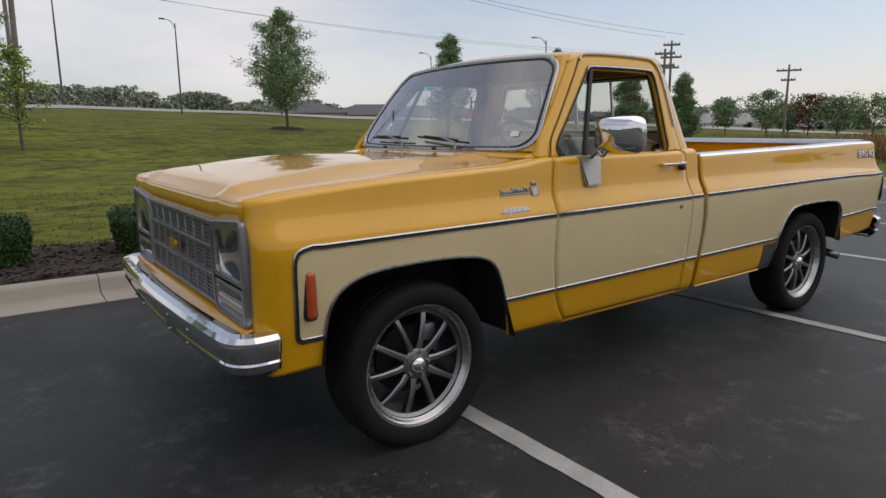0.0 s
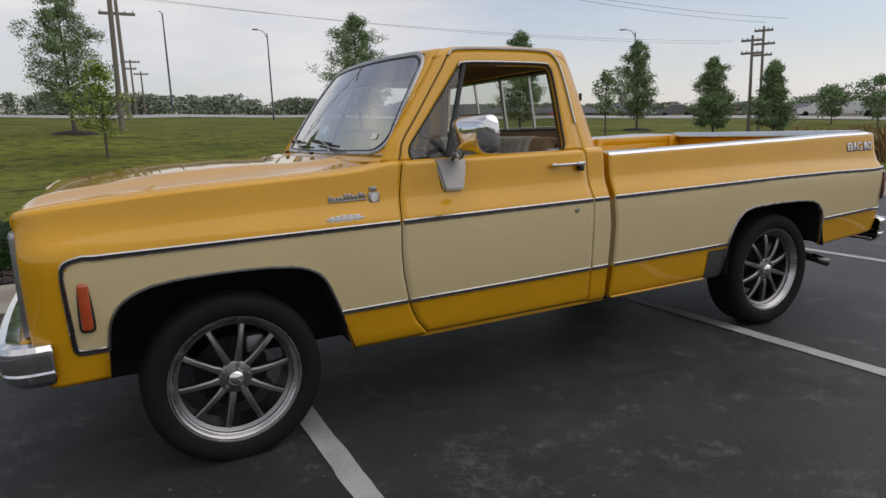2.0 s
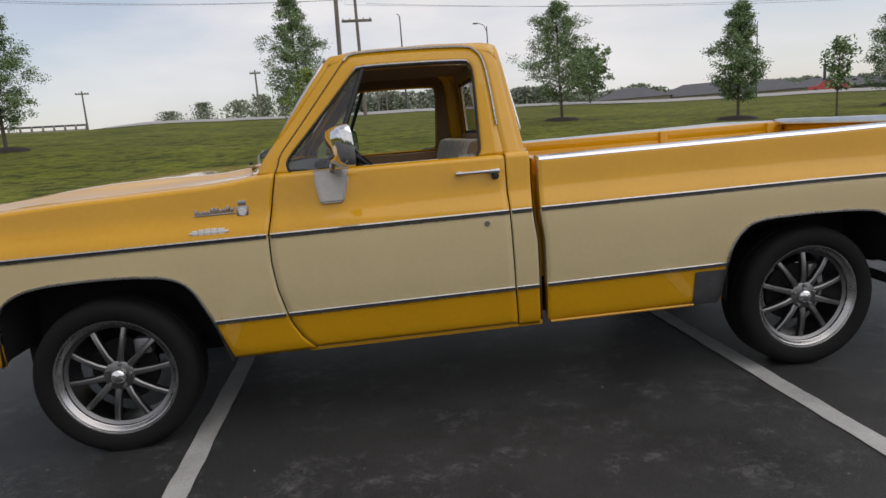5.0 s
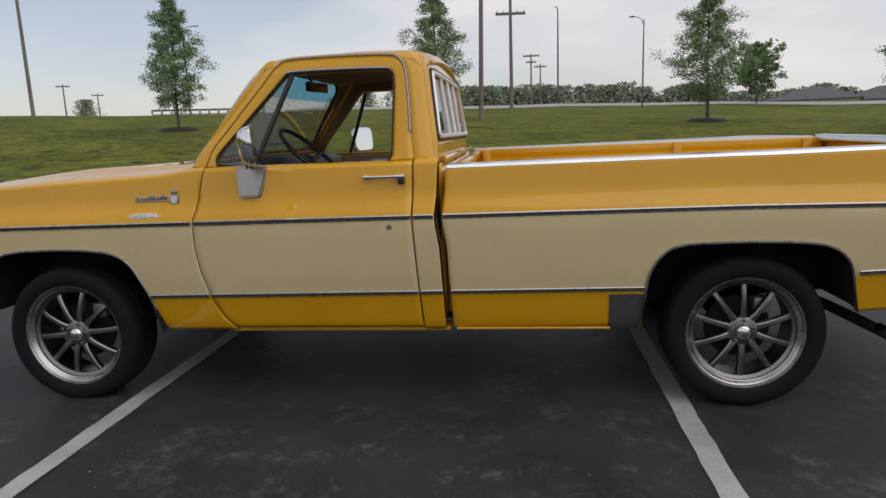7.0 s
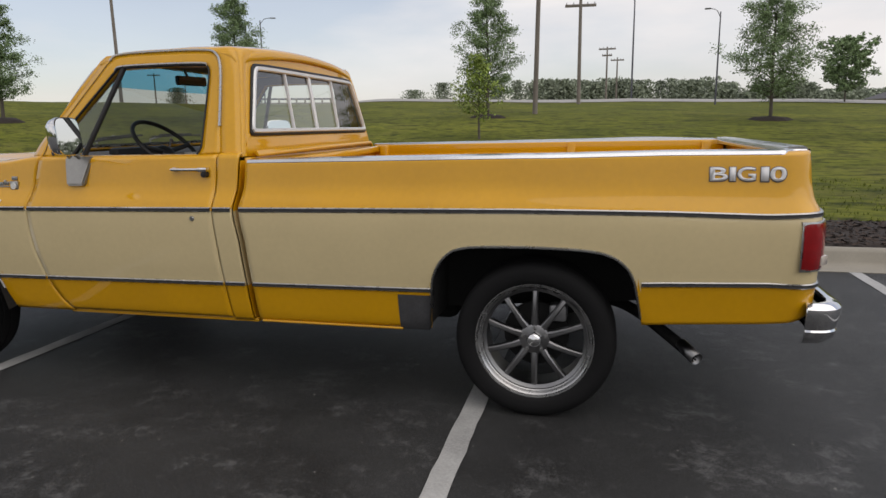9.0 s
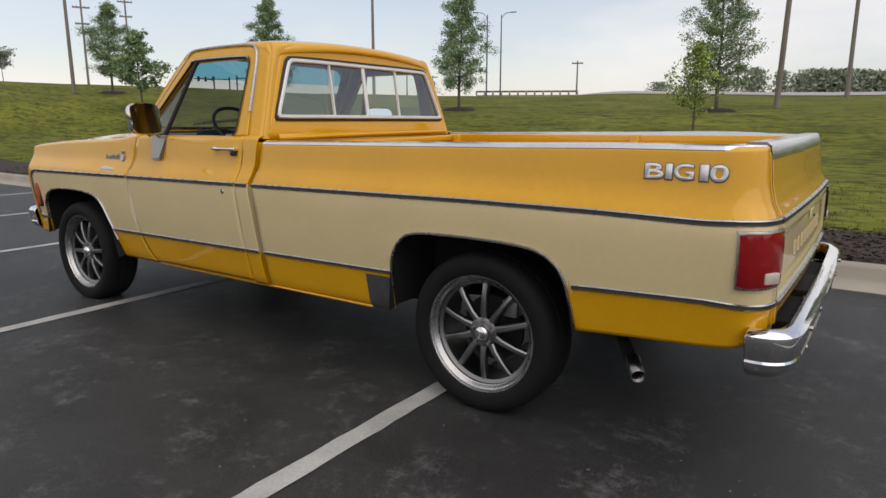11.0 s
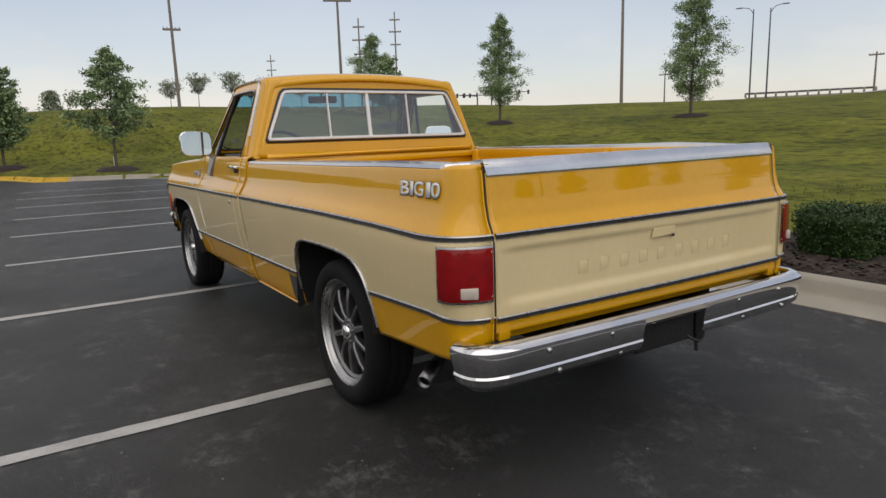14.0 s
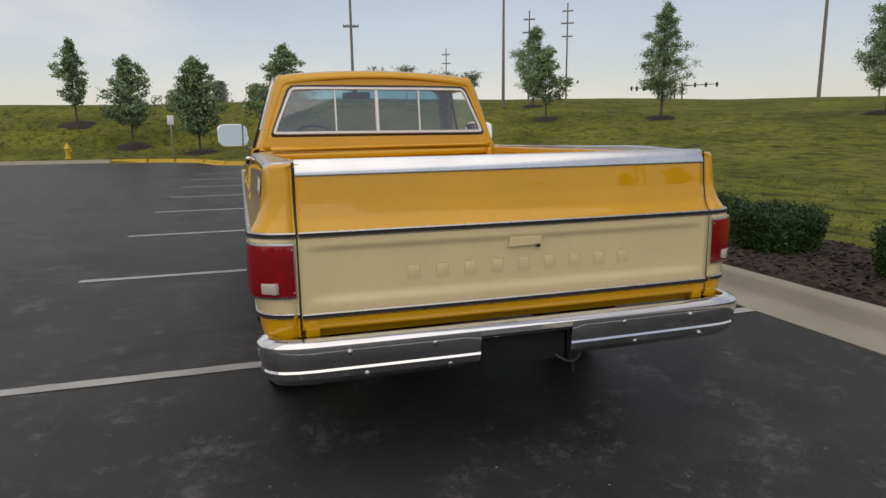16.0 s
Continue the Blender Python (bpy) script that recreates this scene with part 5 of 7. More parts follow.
wheel(0.0, -1, -0.21)
wheel(3.34, -1, 0.0)
wheel(0.0, 1, 0.1)
wheel(3.34, 1, 0.2)

# ---- bed, tailgate, lamps, bumpers ----
def tail_y(z):
    return lut(z, [(0.60, 0.835), (0.93, 0.838), (0.97, 0.836), (1.19, 0.832)])


def gate_at(u, v):
    z = 0.626 + (1.156 - 0.626) * v
    y = (2 * u - 1) * tail_y(z)
    x = gate_x(z) + 0.004
    # pressed field with a soft border
    m = smoothstep(0.0, 0.06, u) * (1 - smoothstep(0.94, 1.0, u)) * smoothstep(0.715, 0.755, z) * (1 - smoothstep(0.905, 0.93, z))
    return (x - 0.010 * m, y, z)
bm = bmesh.new()
grid(bm, gate_at, 70, 60, pick=lambda p: int(lower_line(4.44) - 0.006 < p.z < upper_line(4.44)))
gate = solid(part("tailgate", outward(bm), [YELLOW, CREAM], truck, "closed two-tone tailgate with a brushed cap", smooth=30, recalc=False), 0.03)
for z, w in ((upper_line(4.44), 0.023), (lower_line(4.44) - 0.006, 0.021)):
    bm = bmesh.new()
    strip(bm, [(gate_x(z) + 0.005, y, z) for y in np.linspace(-0.834, 0.834, 12)], lambda i: (1, 0, 0.1), lambda i: (0, 0, 1), w, 0.009, CBC)
    part("gate_moulding", bm, [BRIGHT, BLACK], gate, "bright moulding with a black insert")
bm = bmesh.new()
sec = [(0.013, 1.143), (0.014, 1.150), (-0.003, 1.192), (-0.012, 1.200), (-0.075, 1.199), (-0.080, 1.190), (-0.080, 1.160)]
rows = [[bm.verts.new((gate_x(1.19) + a, y, z)) for a, z in sec] for y in np.linspace(-0.832, 0.832, 10)]
for a, c in zip(rows, rows[1:]):
    for k in range(len(sec) - 1):
        bm.faces.new((a[k], c[k], c[k + 1], a[k + 1]))
bm.faces.new(rows[0]); bm.faces.new(rows[-1][::-1])
part("gate_cap", bm, BRUSHED, gate, "brushed bright cap along the tailgate top")
# latch plate and raised marks across the gate
bm = bmesh.new()
quad = [(-0.070, 0.882), (0.060, 0.886), (0.072, 0.918), (-0.058, 0.918)]
bm.faces.new([bm.verts.new((gate_x(0.9) + 0.000, y, z)) for y, z in quad])
r = bmesh.ops.extrude_face_region(bm, geom=bm.faces[:])
for v in [e for e in r["geom"] if isinstance(e, bmesh.types.BMVert)]:
    v.co.x += 0.0055
bmesh.ops.bevel(bm, geom=bm.edges[:], offset=0.001, segments=1, affect="EDGES")
latch = part("latch_handle", bm, CREAM, gate, "cream latch plate")
bm = bmesh.new()
box(bm, (gate_x(0.9) + 0.004, 0.045, 0.876), (gate_x(0.9) + 0.010, 0.062, 0.888), 0.002)
part("latch_hole", bm, BLACK, latch)
for i in range(9):
    y = -0.432 + 0.108 * i
    bm = bmesh.new()
    box(bm, (gate_x(0.8) - 0.010, y - 0.023, 0.784), (gate_x(0.8) - 0.0046, y + 0.023, 0.840), 0.006, 2)
    part("raised_mark", bm, CREAM, gate)

for s in (-1, 1):     # black strip drawn in for the dark of the gap beside the gate
    bm = bmesh.new()
    zs_ = np.linspace(0.63, 1.19, 24)
    strip(bm, [(gate_x(z) + 0.001, s * 0.8395, z) for z in zs_], lambda i: (1, 0, 0), lambda i: (0, 1, 0), 0.006, 0.003)
    part("gate_gap_seal", bm, BLACK, gate)

# rail caps and inner bed
def rail_cap(side):
    b = bmesh.new()
    sec = [(0.930, 1.162), (0.932, 1.176), (0.922, 1.189), (0.86, 1.194), (0.835, 1.190), (0.833, 1.170)]
    xs = steps(1.965, 4.30, 0.1) + steps(4.32, 4.438, 0.0118)
    rows = []
    for x in xs:
        t = smoothstep(4.33, 4.40, x)
        rows.append([b.verts.new((x, side * (y - 0.080 * t * (i < 4)), z)) for i, (y, z) in enumerate(sec)])
    for a, c in zip(rows, rows[1:]):
        for k in range(5):
            b.faces.new((a[k], c[k], c[k + 1], a[k + 1]))
    b.faces.new(rows[0]); b.faces.new(rows[-1][::-1])
    part("rail_cap", b, BRUSHED, truck, "brushed bright bed rail cap")
for s in (-1, 1):
    rail_cap(s)
    bm = bmesh.new()
    box(bm, (1.985, s * 0.80 - 0.012, 0.84), (4.43, s * 0.80 + 0.012, 1.12), 0.004)
    box(bm, (1.985, s * 0.80 - 0.012, 0.65), (2.84, s * 0.80 + 0.012, 0.85), 0.004)
    box(bm, (3.80, s * 0.80 - 0.012, 0.65), (4.43, s * 0.80 + 0.012, 0.85), 0.004)
    wall = part("bed_wall", bm, YELLOW, truck, "yellow inner bed wall")
    bm = bmesh.new()
    box(bm, (1.985, s * 0.842 - 0.05, 1.108), (4.41, s * 0.842 + 0.045, 1.184), 0.010)
    part("bed_rail", bm, YELLOW, truck)
    for x in (2.06, 3.42, 4.30):
        bm = bmesh.new()
        box(bm, (x - 0.03, s * 0.785 - 0.02, 0.86), (x + 0.03, s * 0.785 + 0.02, 1.178), 0.008)
        part("stake_pocket", bm, YELLOW, truck)
    bm = bmesh.new()      # wheel tub inside the bed
    box(bm, (2.84, s * 0.575 - 0.025, 0.66), (3.80, s * 0.575 + 0.025, 0.86), 0.02, 3)
    box(bm, (2.84, s * 0.68 - 0.12, 0.842), (3.80, s * 0.68 + 0.12, 0.862), 0.006)
    part("wheel_tub", bm, YELLOW, truck)
bm = bmesh.new()
box(bm, (1.985, -0.60, 0.655), (4.45, 0.60, 0.685), 0.003)
for s in (-1, 1):
    box(bm, (1.985, s * 0.70 - 0.105, 0.655), (2.84, s * 0.70 + 0.105, 0.685), 0.003)
    box(bm, (3.80, s * 0.70 - 0.105, 0.655), (4.45, s * 0.70 + 0.105, 0.685), 0.003)
for i in range(8):
    y = -0.52 + 0.149 * i
    box(bm, (1.99, y - 0.04, 0.680), (4.44, y + 0.04, 0.694), 0.004)
part("bed_floor", bm, YELLOW, truck, "ribbed yellow bed floor")
bm = bmesh.new()
box(bm, (1.966, -0.865, 0.60), (1.990, 0.865, 1.165), 0.004)
box(bm, (1.962, -0.86, 1.135), (2.030, 0.86, 1.178), 0.010)
part("bed_header", bm, YELLOW, truck, "yellow front wall of the bed")

# tail lamps wrapped round the corners
def tail_lamp(s):
    zs = (0.756, 0.937)
    path = [(x, flank(x, 0.835) + 0.003) for x in (4.392, 4.40, 4.42, 4.44, 4.456, 4.47, 4.482, 4.491, 4.498)] + [(4.5045, 0.888), (4.507, 0.866), (4.508, 0.846)]
    b = bmesh.new()
    P = path
    rows = []
    for z, o in ((zs[0] - 0.008, 0.0), (zs[0] - 0.007, 0.009), (zs[0], 0.012), (zs[1], 0.012), (zs[1] + 0.007, 0.009), (zs[1] + 0.008, 0.0)):
        rows.append([b.verts.new((x + o * 0.6, s * (y + o * 0.5), z)) for x, y in P])
    for a, c in zip(rows, rows[1:]):
        for i in range(len(P) - 1):
            b.faces.new((a[i], a[i + 1], c[i + 1], c[i]))
    lampo = part("tail_lamp", b, BRIGHT, truck, "red wrap-round tail lamp in a bright bezel")
    b = bmesh.new()
    n = 10
    rows = []
    for j in range(n + 1):
        z = zs[0] + (zs[1] - zs[0]) * j / n
        o = 0.017 - 0.005 * abs(2 * j / n - 1) ** 3 + (0.0015 if j % 2 else 0)
        rows.append([b.verts.new((x + o * 0.6 - (0.004 if i == 0 else 0), s * (y + o * 0.5), z)) for i, (x, y) in enumerate(P[1:])])
    for a, c in zip(rows, rows[1:]):
        for i in range(len(P) - 2):
            b.faces.new((a[i], a[i + 1], c[i + 1], c[i]))
    part("lens", b, RED_LENS, lampo, "deep red lens")
    b = bmesh.new()
    box(b, (4.480, min(s * 0.904, s * 0.964), 0.768), (4.5075, max(s * 0.904, s * 0.964), 0.806), 0.003, m=None)
    bmesh.ops.rotate(b, verts=b.verts[:], cent=(4.492, s * 0.934, 0.78), matrix=Matrix.Rotation(s * 0.66, 3, "Z"))
    part("reverse_lens", b, WHITE_LENS, lampo, "pale reversing lens")
    for z in (zs[0] + 0.014, zs[1] - 0.014):
        for x, y in ((4.514, 0.858), (4.425, 0.988)):
            b = bmesh.new()
            bmesh.ops.create_icosphere(b, subdivisions=1, radius=0.005)
            b.transform(Matrix.Translation((x, s * y, z)))
            part("screw", b, BRIGHT, lampo)
for s in (-1, 1):
    tail_lamp(s)

def bumper(name, label, path, sec, cut=None):
    """A pressed chrome bumper swept along (x, y); sec gives (outward, z) pairs; cut lifts the lower edge between two y values."""
    P = path
    b = bmesh.new()
    rows = []
    for i, (x, y) in enumerate(P):
        a, c = P[max(0, i - 1)], P[min(len(P) - 1, i + 1)]
        d = Vector((c[0] - a[0], c[1] - a[1])).normalized()
        nrm = Vector((d.y, -d.x))
        row = []
        for o, z in sec:
            zz = max(z, cut[2]) if cut and cut[0] < y < cut[1] else z
            row.append(b.verts.new((x + nrm.x * o, y + nrm.y * o, zz)))
        rows.append(row)
    for a, c in zip(rows, rows[1:]):
        for k in range(len(sec) - 1):
            b.faces.new((a[k], a[k + 1], c[k + 1], c[k]))
    bmesh.ops.remove_doubles(b, verts=b.verts[:], dist=0.0005)
    return solid(part(name, outward(b), CHROME, truck, label, smooth=24, recalc=False), 0.006)


def bolt(parent, p, d, r=0.011):
    b = bmesh.new()
    bmesh.ops.create_uvsphere(b, u_segments=12, v_segments=6, radius=r)
    b.transform(Matrix.Translation(p) @ Matrix.Diagonal((0.6 if abs(d[0]) > 0.5 else 1, 1, 1, 1)))
    part("bolt", b, BRIGHT, parent)


near_end = spline([(4.424, -0.955), (4.455, -0.957), (4.500, -0.946), (4.532, -0.912), (4.547, -0.86)], 5)
rear_path = near_end + [(4.549 + 0.012 * (1 - (y / 0.9) ** 2), y) for y in [-0.80 + 0.589 * k / 12 for k in range(13)] + [-0.2095] + [-0.2 + 0.35 * k / 8 for k in range(9)] + [0.1565, 0.158] + [0.158 + 0.642 * k / 12 for k in range(1, 13)]] + [(x, -y) for x, y in near_end[::-1]]
rear_sec = [(-0.026, 0.612), (-0.020, 0.630), (-0.004, 0.632), (0.018, 0.625), (0.034, 0.611), (0.036, 0.592), (0.026, 0.546), (0.022, 0.526), (0.026, 0.518), (0.018, 0.492), (-0.010, 0.464), (-0.045, 0.450)]
rear_path, rear_sec = [(x + 0.022, y) for x, y in rear_path], [(o, z - 0.016) for o, z in rear_sec]
rb = bumper("rear_bumper", "chrome rear bumper with a plate recess", rear_path, rear_sec, (-0.2105, 0.1575, 0.567))
for y in (-0.69, -0.385, 0.385, 0.69):
    for z, o in ((0.598, 0.036), (0.508, 0.020)):
        bolt(rb, (4.578 + o, y + (0.06 if z < 0.55 else 0), z - 0.030), (1, 0, 0))
bm = bmesh.new()
box(bm, (4.48, -0.20, 0.43), (4.565, 0.155, 0.59), 0.01)
box(bm, (4.475, -0.62, 0.50), (4.54, 0.62, 0.560), 0.01)
part("bumper_backing", bm, DARK, truck)
bm = bmesh.new()
box(bm, (4.44, 0.165, 0.42), (4.57, 0.225, 0.52), 0.006)
tube(bm, [(4.535, 0.195, 0.52), (4.545, 0.20, 0.36)], 0.008, 6)
tube(bm, spline([(4.55, 0.10, 0.46), (4.575, 0.14, 0.43), (4.575, 0.19, 0.42), (4.555, 0.24, 0.47)], 4), 0.007, 6)
part("tow_hitch", bm, BLACK, truck, "black tow hitch with a dangling safety chain")
bm = bmesh.new()
box(bm, (4.42, -0.845, 0.588), (4.462, 0.845, 0.690), 0.006)
part("rear_sill", bm, YELLOW, truck, "yellow sill under the tailgate")
for s in (-1, 1):
    bm = bmesh.new()
    box(bm, (4.45, s * 0.80 - 0.025, 0.60), (4.507, s * 0.80 + 0.025, 0.665), 0.006)
    part("gate_hinge", bm, YELLOW, truck)

for o in [gate, *gate.children, *latch.children]:      # the gate bows out a little in its middle
    for v in o.data.vertices:
        v.co.x += 0.012 * (1 - (v.co.y / 0.84) ** 2)

# exhaust, axles and chassis
bm = bmesh.new()
tube(bm, spline([(3.45, -0.45, 0.46), (3.66, -0.46, 0.452), (3.82, -0.55, 0.420), (4.055, -0.865, 0.324)], 6), 0.027, 12, cap=False)
ex = part("exhaust_pipe", bm, DARK, truck, "dark exhaust pipe")
bm = bmesh.new()
tube(bm, [(4.005, -0.790, 0.350), (4.063, -0.880, 0.318)], 0.030, 14, cap=False)
solid(part("exhaust_tip", bm, GUNMETAL, ex, "dull grey exhaust tip"), 0.003)
bm = bmesh.new()
# front rails reach low to block light crossing under the truck
for s in (-1, 1):
    box(bm, (-0.62, s * 0.42 - 0.04, 0.30), (2.75, s * 0.42 + 0.04, 0.52), 0.01)
    box(bm, (2.70, s * 0.42 - 0.04, 0.46), (4.42, s * 0.42 + 0.04, 0.60), 0.01)
for x in (-0.5, 0.1, 0.9, 1.8, 2.7, 3.5, 4.2):
    box(bm, (x - 0.05, -0.42, 0.38), (x + 0.05, 0.42, 0.48), 0.01)
tube(bm, [(3.34, -0.72, 0.35), (3.34, 0.72, 0.35)], 0.045, 12)
tube(bm, [(0.0, -0.72, 0.33), (0.0, 0.72, 0.33)], 0.04, 12)
bmesh.ops.create_icosphere(bm, subdivisions=2, radius=0.14, matrix=Matrix.Translation((3.34, 0.0, 0.35)))
box(bm, (-0.55, -0.55, 0.40), (0.70, 0.55, 0.95), 0.05)
box(bm, (0.72, -0.86, 0.40), (1.92, 0.86, 0.46), 0.01)
box(bm, (2.0, -0.60, 0.60), (4.38, 0.60, 0.65), 0.01)
for s in (-1, 1):
    box(bm, (2.0, s * 0.70 - 0.10, 0.60), (2.83, s * 0.70 + 0.10, 0.65), 0.01)
    box(bm, (3.81, s * 0.70 - 0.10, 0.60), (4.38, s * 0.70 + 0.10, 0.65), 0.01)
box(bm, (2.2, -0.55, 0.32), (2.9, -0.18, 0.52), 0.05)
# unseen far-side box, added to keep light out from underneath
box(bm, (1.2, 0.46, 0.29), (2.6, 0.80, 0.58), 0.06)
box(bm, (0.2, -0.22, 0.27), (1.3, 0.22, 0.50), 0.08)
part("chassis", bm, DARK, truck, "dark frame, axles and underbody")
for s in (-1, 1):
    for z0, x0, x1 in ((0.44, 0.53, 0.93), (0.44, 0.90, 1.915), (0.46, 1.98, 2.86), (0.60, 3.83, 4.37)):
        bm = bmesh.new()
        box(bm, (x0, s * 0.86 - 0.015, z0), (x1, s * 0.86 + 0.015, 1.02), 0.002)
        part("inner_panel", bm, DARK, truck)

# decal on the bed side: large outlined letters
def letters(text, height, width, material, name, parent, m, extrude=0.002):
    cu = bpy.data.curves.new(name, "FONT")
    cu.body, cu.size, cu.extrude, cu.offset = text, 1.0, 0.0, 0.02
    tmp = bpy.data.objects.new(name, cu)
    scene.collection.objects.link(tmp)
    bpy.context.view_layer.update()
    me = bpy.data.meshes.new_from_object(tmp.evaluated_get(bpy.context.evaluated_depsgraph_get()))
    bpy.data.objects.remove(tmp)
    b = bmesh.new()
    b.from_mesh(me)
    xs, ys2 = [v.co.x for v in b.verts], [v.co.y for v in b.verts]
    w, h = max(xs) - min(xs), max(ys2) - min(ys2)
    for v in b.verts:
        v.co = Vector(((v.co.x - min(xs)) / w * width, (v.co.y - min(ys2)) / h * height, 0))
    r = bmesh.ops.extrude_face_region(b, geom=b.faces[:])
    for v in [e for e in r["geom"] if isinstance(e, bmesh.types.BMVert)]:
        v.co.z += extrude
    b.transform(m)
    return part(name, b, material, parent, smooth=0)


def decal(s):
    sl = math.degrees(math.atan2(flank(4.15, 1.075) - flank(4.15, 1.13), 0.055))
    x0 = 4.064 if s < 0 else 4.345
    base = Matrix.Translation((x0, s * (flank(4.15, 1.076) + 0.003), 1.081)) @ Matrix.Rotation(radians(0 if s < 0 else 180), 4, "Z") @ Matrix.Rotation(radians(90 - sl), 4, "X")
    d = new("side_decal")
    d.parent = truck
    tagged(d, label="silver outlined letters and numerals on the bed side")
    off = Matrix.Translation((-0.003, -0.003, -0.0008))
    for ch, x_, w_ in (("B", 0.0, 0.066), ("I", 0.073, 0.022), ("G", 0.102, 0.066), ("1", 0.188, 0.028), ("0", 0.221, 0.058)):
        at = Matrix.Translation((x_, 0, 0))
        letters(ch, 0.053, w_ + 0.006, GREYPLASTIC, "letter_outline", d, base @ at @ off, 0.0006)
        letters(ch, 0.047, w_, SILVER_DECAL, "lettering", d, base @ at, 0.0009)
decal(-1)
decal(1)

# ---- grille, lamps, front bumper, badges ----
gx0 = -0.722
GRILLE_METAL = mat("dull_grille_metal", (0.30, 0.30, 0.31), rough=0.38, metal=0.9, vary=0.15, scale=30)
bm = bmesh.new()
box(bm, (gx0 + 0.03, -0.54, 0.64), (gx0 + 0.05, 0.54, 1.02), 0.003)
grille = part("grille", bm, BLACK, truck, "bright egg-crate grille with three rows")
for z, w in ((0.672, 0.018), (0.784, 0.011), (0.900, 0.011), (1.000, 0.020)):
    bm = bmesh.new()
    box(bm, (gx0 - 0.012, -0.53, z - w / 2), (gx0 + 0.03, 0.53, z + w / 2), 0.004)
    part("grille_bar", bm, GRILLE_METAL, grille)
for y in np.linspace(-0.53, 0.53, 9):
    bm = bmesh.new()
    box(bm, (gx0 - 0.002, y - 0.0035, 0.675), (gx0 + 0.03, y + 0.0035, 1.000), 0.001)
    part("grille_bar", bm, GRILLE_METAL, grille)
bm = bmesh.new()
for z in np.linspace(0.69, 0.985, 18):
    box(bm, (gx0 + 0.004, -0.52, z - 0.003), (gx0 + 0.03, 0.52, z + 0.003))
for y in np.linspace(-0.52, 0.52, 61):
    box(bm, (gx0 + 0.006, y - 0.003, 0.68), (gx0 + 0.03, y + 0.003, 0.995))
part("grille_mesh", bm, GRILLE_METAL, grille)
bm = bmesh.new()
pts = [(-0.055, 0), (-0.045, 0.020), (0.045, 0.020), (0.055, 0), (0.045, -0.020), (-0.045, -0.020)]
f = bm.faces.new([bm.verts.new((gx0 - 0.02, y, 0.845 + z)) for y, z in pts])
r = bmesh.ops.extrude_face_region(bm, geom=[f])
for v in [e for e in r["geom"] if isinstance(e, bmesh.types.BMVert)]:
    v.co.x -= 0.014
part("grille_emblem", bm, GOLD, grille, "plain gold emblem")


def headlamp(s):
    b = bmesh.new()
    def ring(y0, y1, z0, z1, x, n=6, r=0.03):
        out = []
        for cy, cz, a0 in ((y1 - r, z1 - r, 0), (y0 + r, z1 - r, 90), (y0 + r, z0 + r, 180), (y1 - r, z0 + r, 270)):
            for k in range(n):
                a = radians(a0 + 90 * k / (n - 1))
                zz = cz + r * math.sin(a)
                yy = cy + r * math.cos(a)
                out.append((x, s * yy, zz - (0.10 * max(0.0, 0.89 - yy) if zz > 0.9 else 0.0)))
        return out
    def loft(rings):
        R = [[b.verts.new(p) for p in q] for q in rings]
        for q, w in zip(R, R[1:]):
            for k in range(len(q)):
                b.faces.new((q[k], q[(k + 1) % len(q)], w[(k + 1) % len(w)], w[k]))
    loft([ring(0.53, 0.895, 0.642, 1.045, gx0 + 0.06), ring(0.53, 0.895, 0.642, 1.045, gx0 - 0.004), ring(0.536, 0.889, 0.648, 1.039, gx0 - 0.012), ring(0.552, 0.873, 0.664, 1.023, gx0 - 0.012)])
    # face plate with two recesses
    for z0, z1 in ((0.795, 1.023), (0.664, 0.785)):
        loft([ring(0.552, 0.873, z0, z1, gx0 - 0.010, r=0.012), ring(0.572, 0.856, z0 + 0.014, z1 - 0.014, gx0 - 0.008, r=0.03), ring(0.588, 0.845, z0 + 0.022, z1 - 0.022, gx0 + 0.032, r=0.03)])
    lo = part("headlamp_bezel", b, GRILLE_METAL, truck, "dull bright headlamp bezel")
    b = bmesh.new()
    grid(b, lambda u, v: (gx0 - 0.001 - 0.012 * math.sin(math.pi * u) * math.sin(math.pi * v), s * (0.578 + 0.274 * u), 0.811 + 0.196 * v), 12, 10)
    part("headlamp", b, mat("headlamp_glass", (0.10, 0.105, 0.11), rough=0.12, metal=0.5, vary=0.3, scale=30, fine=90, coat=1.0), lo, "clear headlamp glass")
    b = bmesh.new()
    grid(b, lambda u, v: (gx0 + 0.002 - 0.010 * math.sin(math.pi * v), s * (0.580 + 0.270 * u), 0.682 + 0.086 * v), 12, 6)
    part("parking_lamp", b, mat("parking_lens", (0.20, 0.19, 0.18), rough=0.18, metal=0.4, vary=0.3, scale=40, coat=1.0), lo, "clear parking lamp")
for s in (-1, 1):
    headlamp(s)
# header above the grille and the filler behind the bumper
bm = bmesh.new()
def header_at(u, v):
    top = hood_at(0.0, u)
    z0 = 1.000 + 0.034 * max(0.0, (abs(2 * u - 1) - 0.55) / 0.45)
    return (lut(v, [(0, -0.714), (0.5, -0.722), (0.85, -0.720), (1, -0.715)]), top[1], z0 + (top[2] - 0.002 - z0) * v)
grid(bm, header_at, 40, 8)
solid(part("grille_header", outward(bm), YELLOW, truck, recalc=False), 0.01)
bm = bmesh.new()
grid(bm, lambda u, v: (lut(v, [(0, -0.70), (0.3, -0.735), (1, -0.790)]), -0.90 + 1.80 * u, lut(v, [(0, 0.652), (0.3, 0.640), (1, 0.615)])), 20, 6)
solid(part("bumper_filler", outward(bm), YELLOW, truck, "yellow filler panel behind the bumper", recalc=False), 0.008)
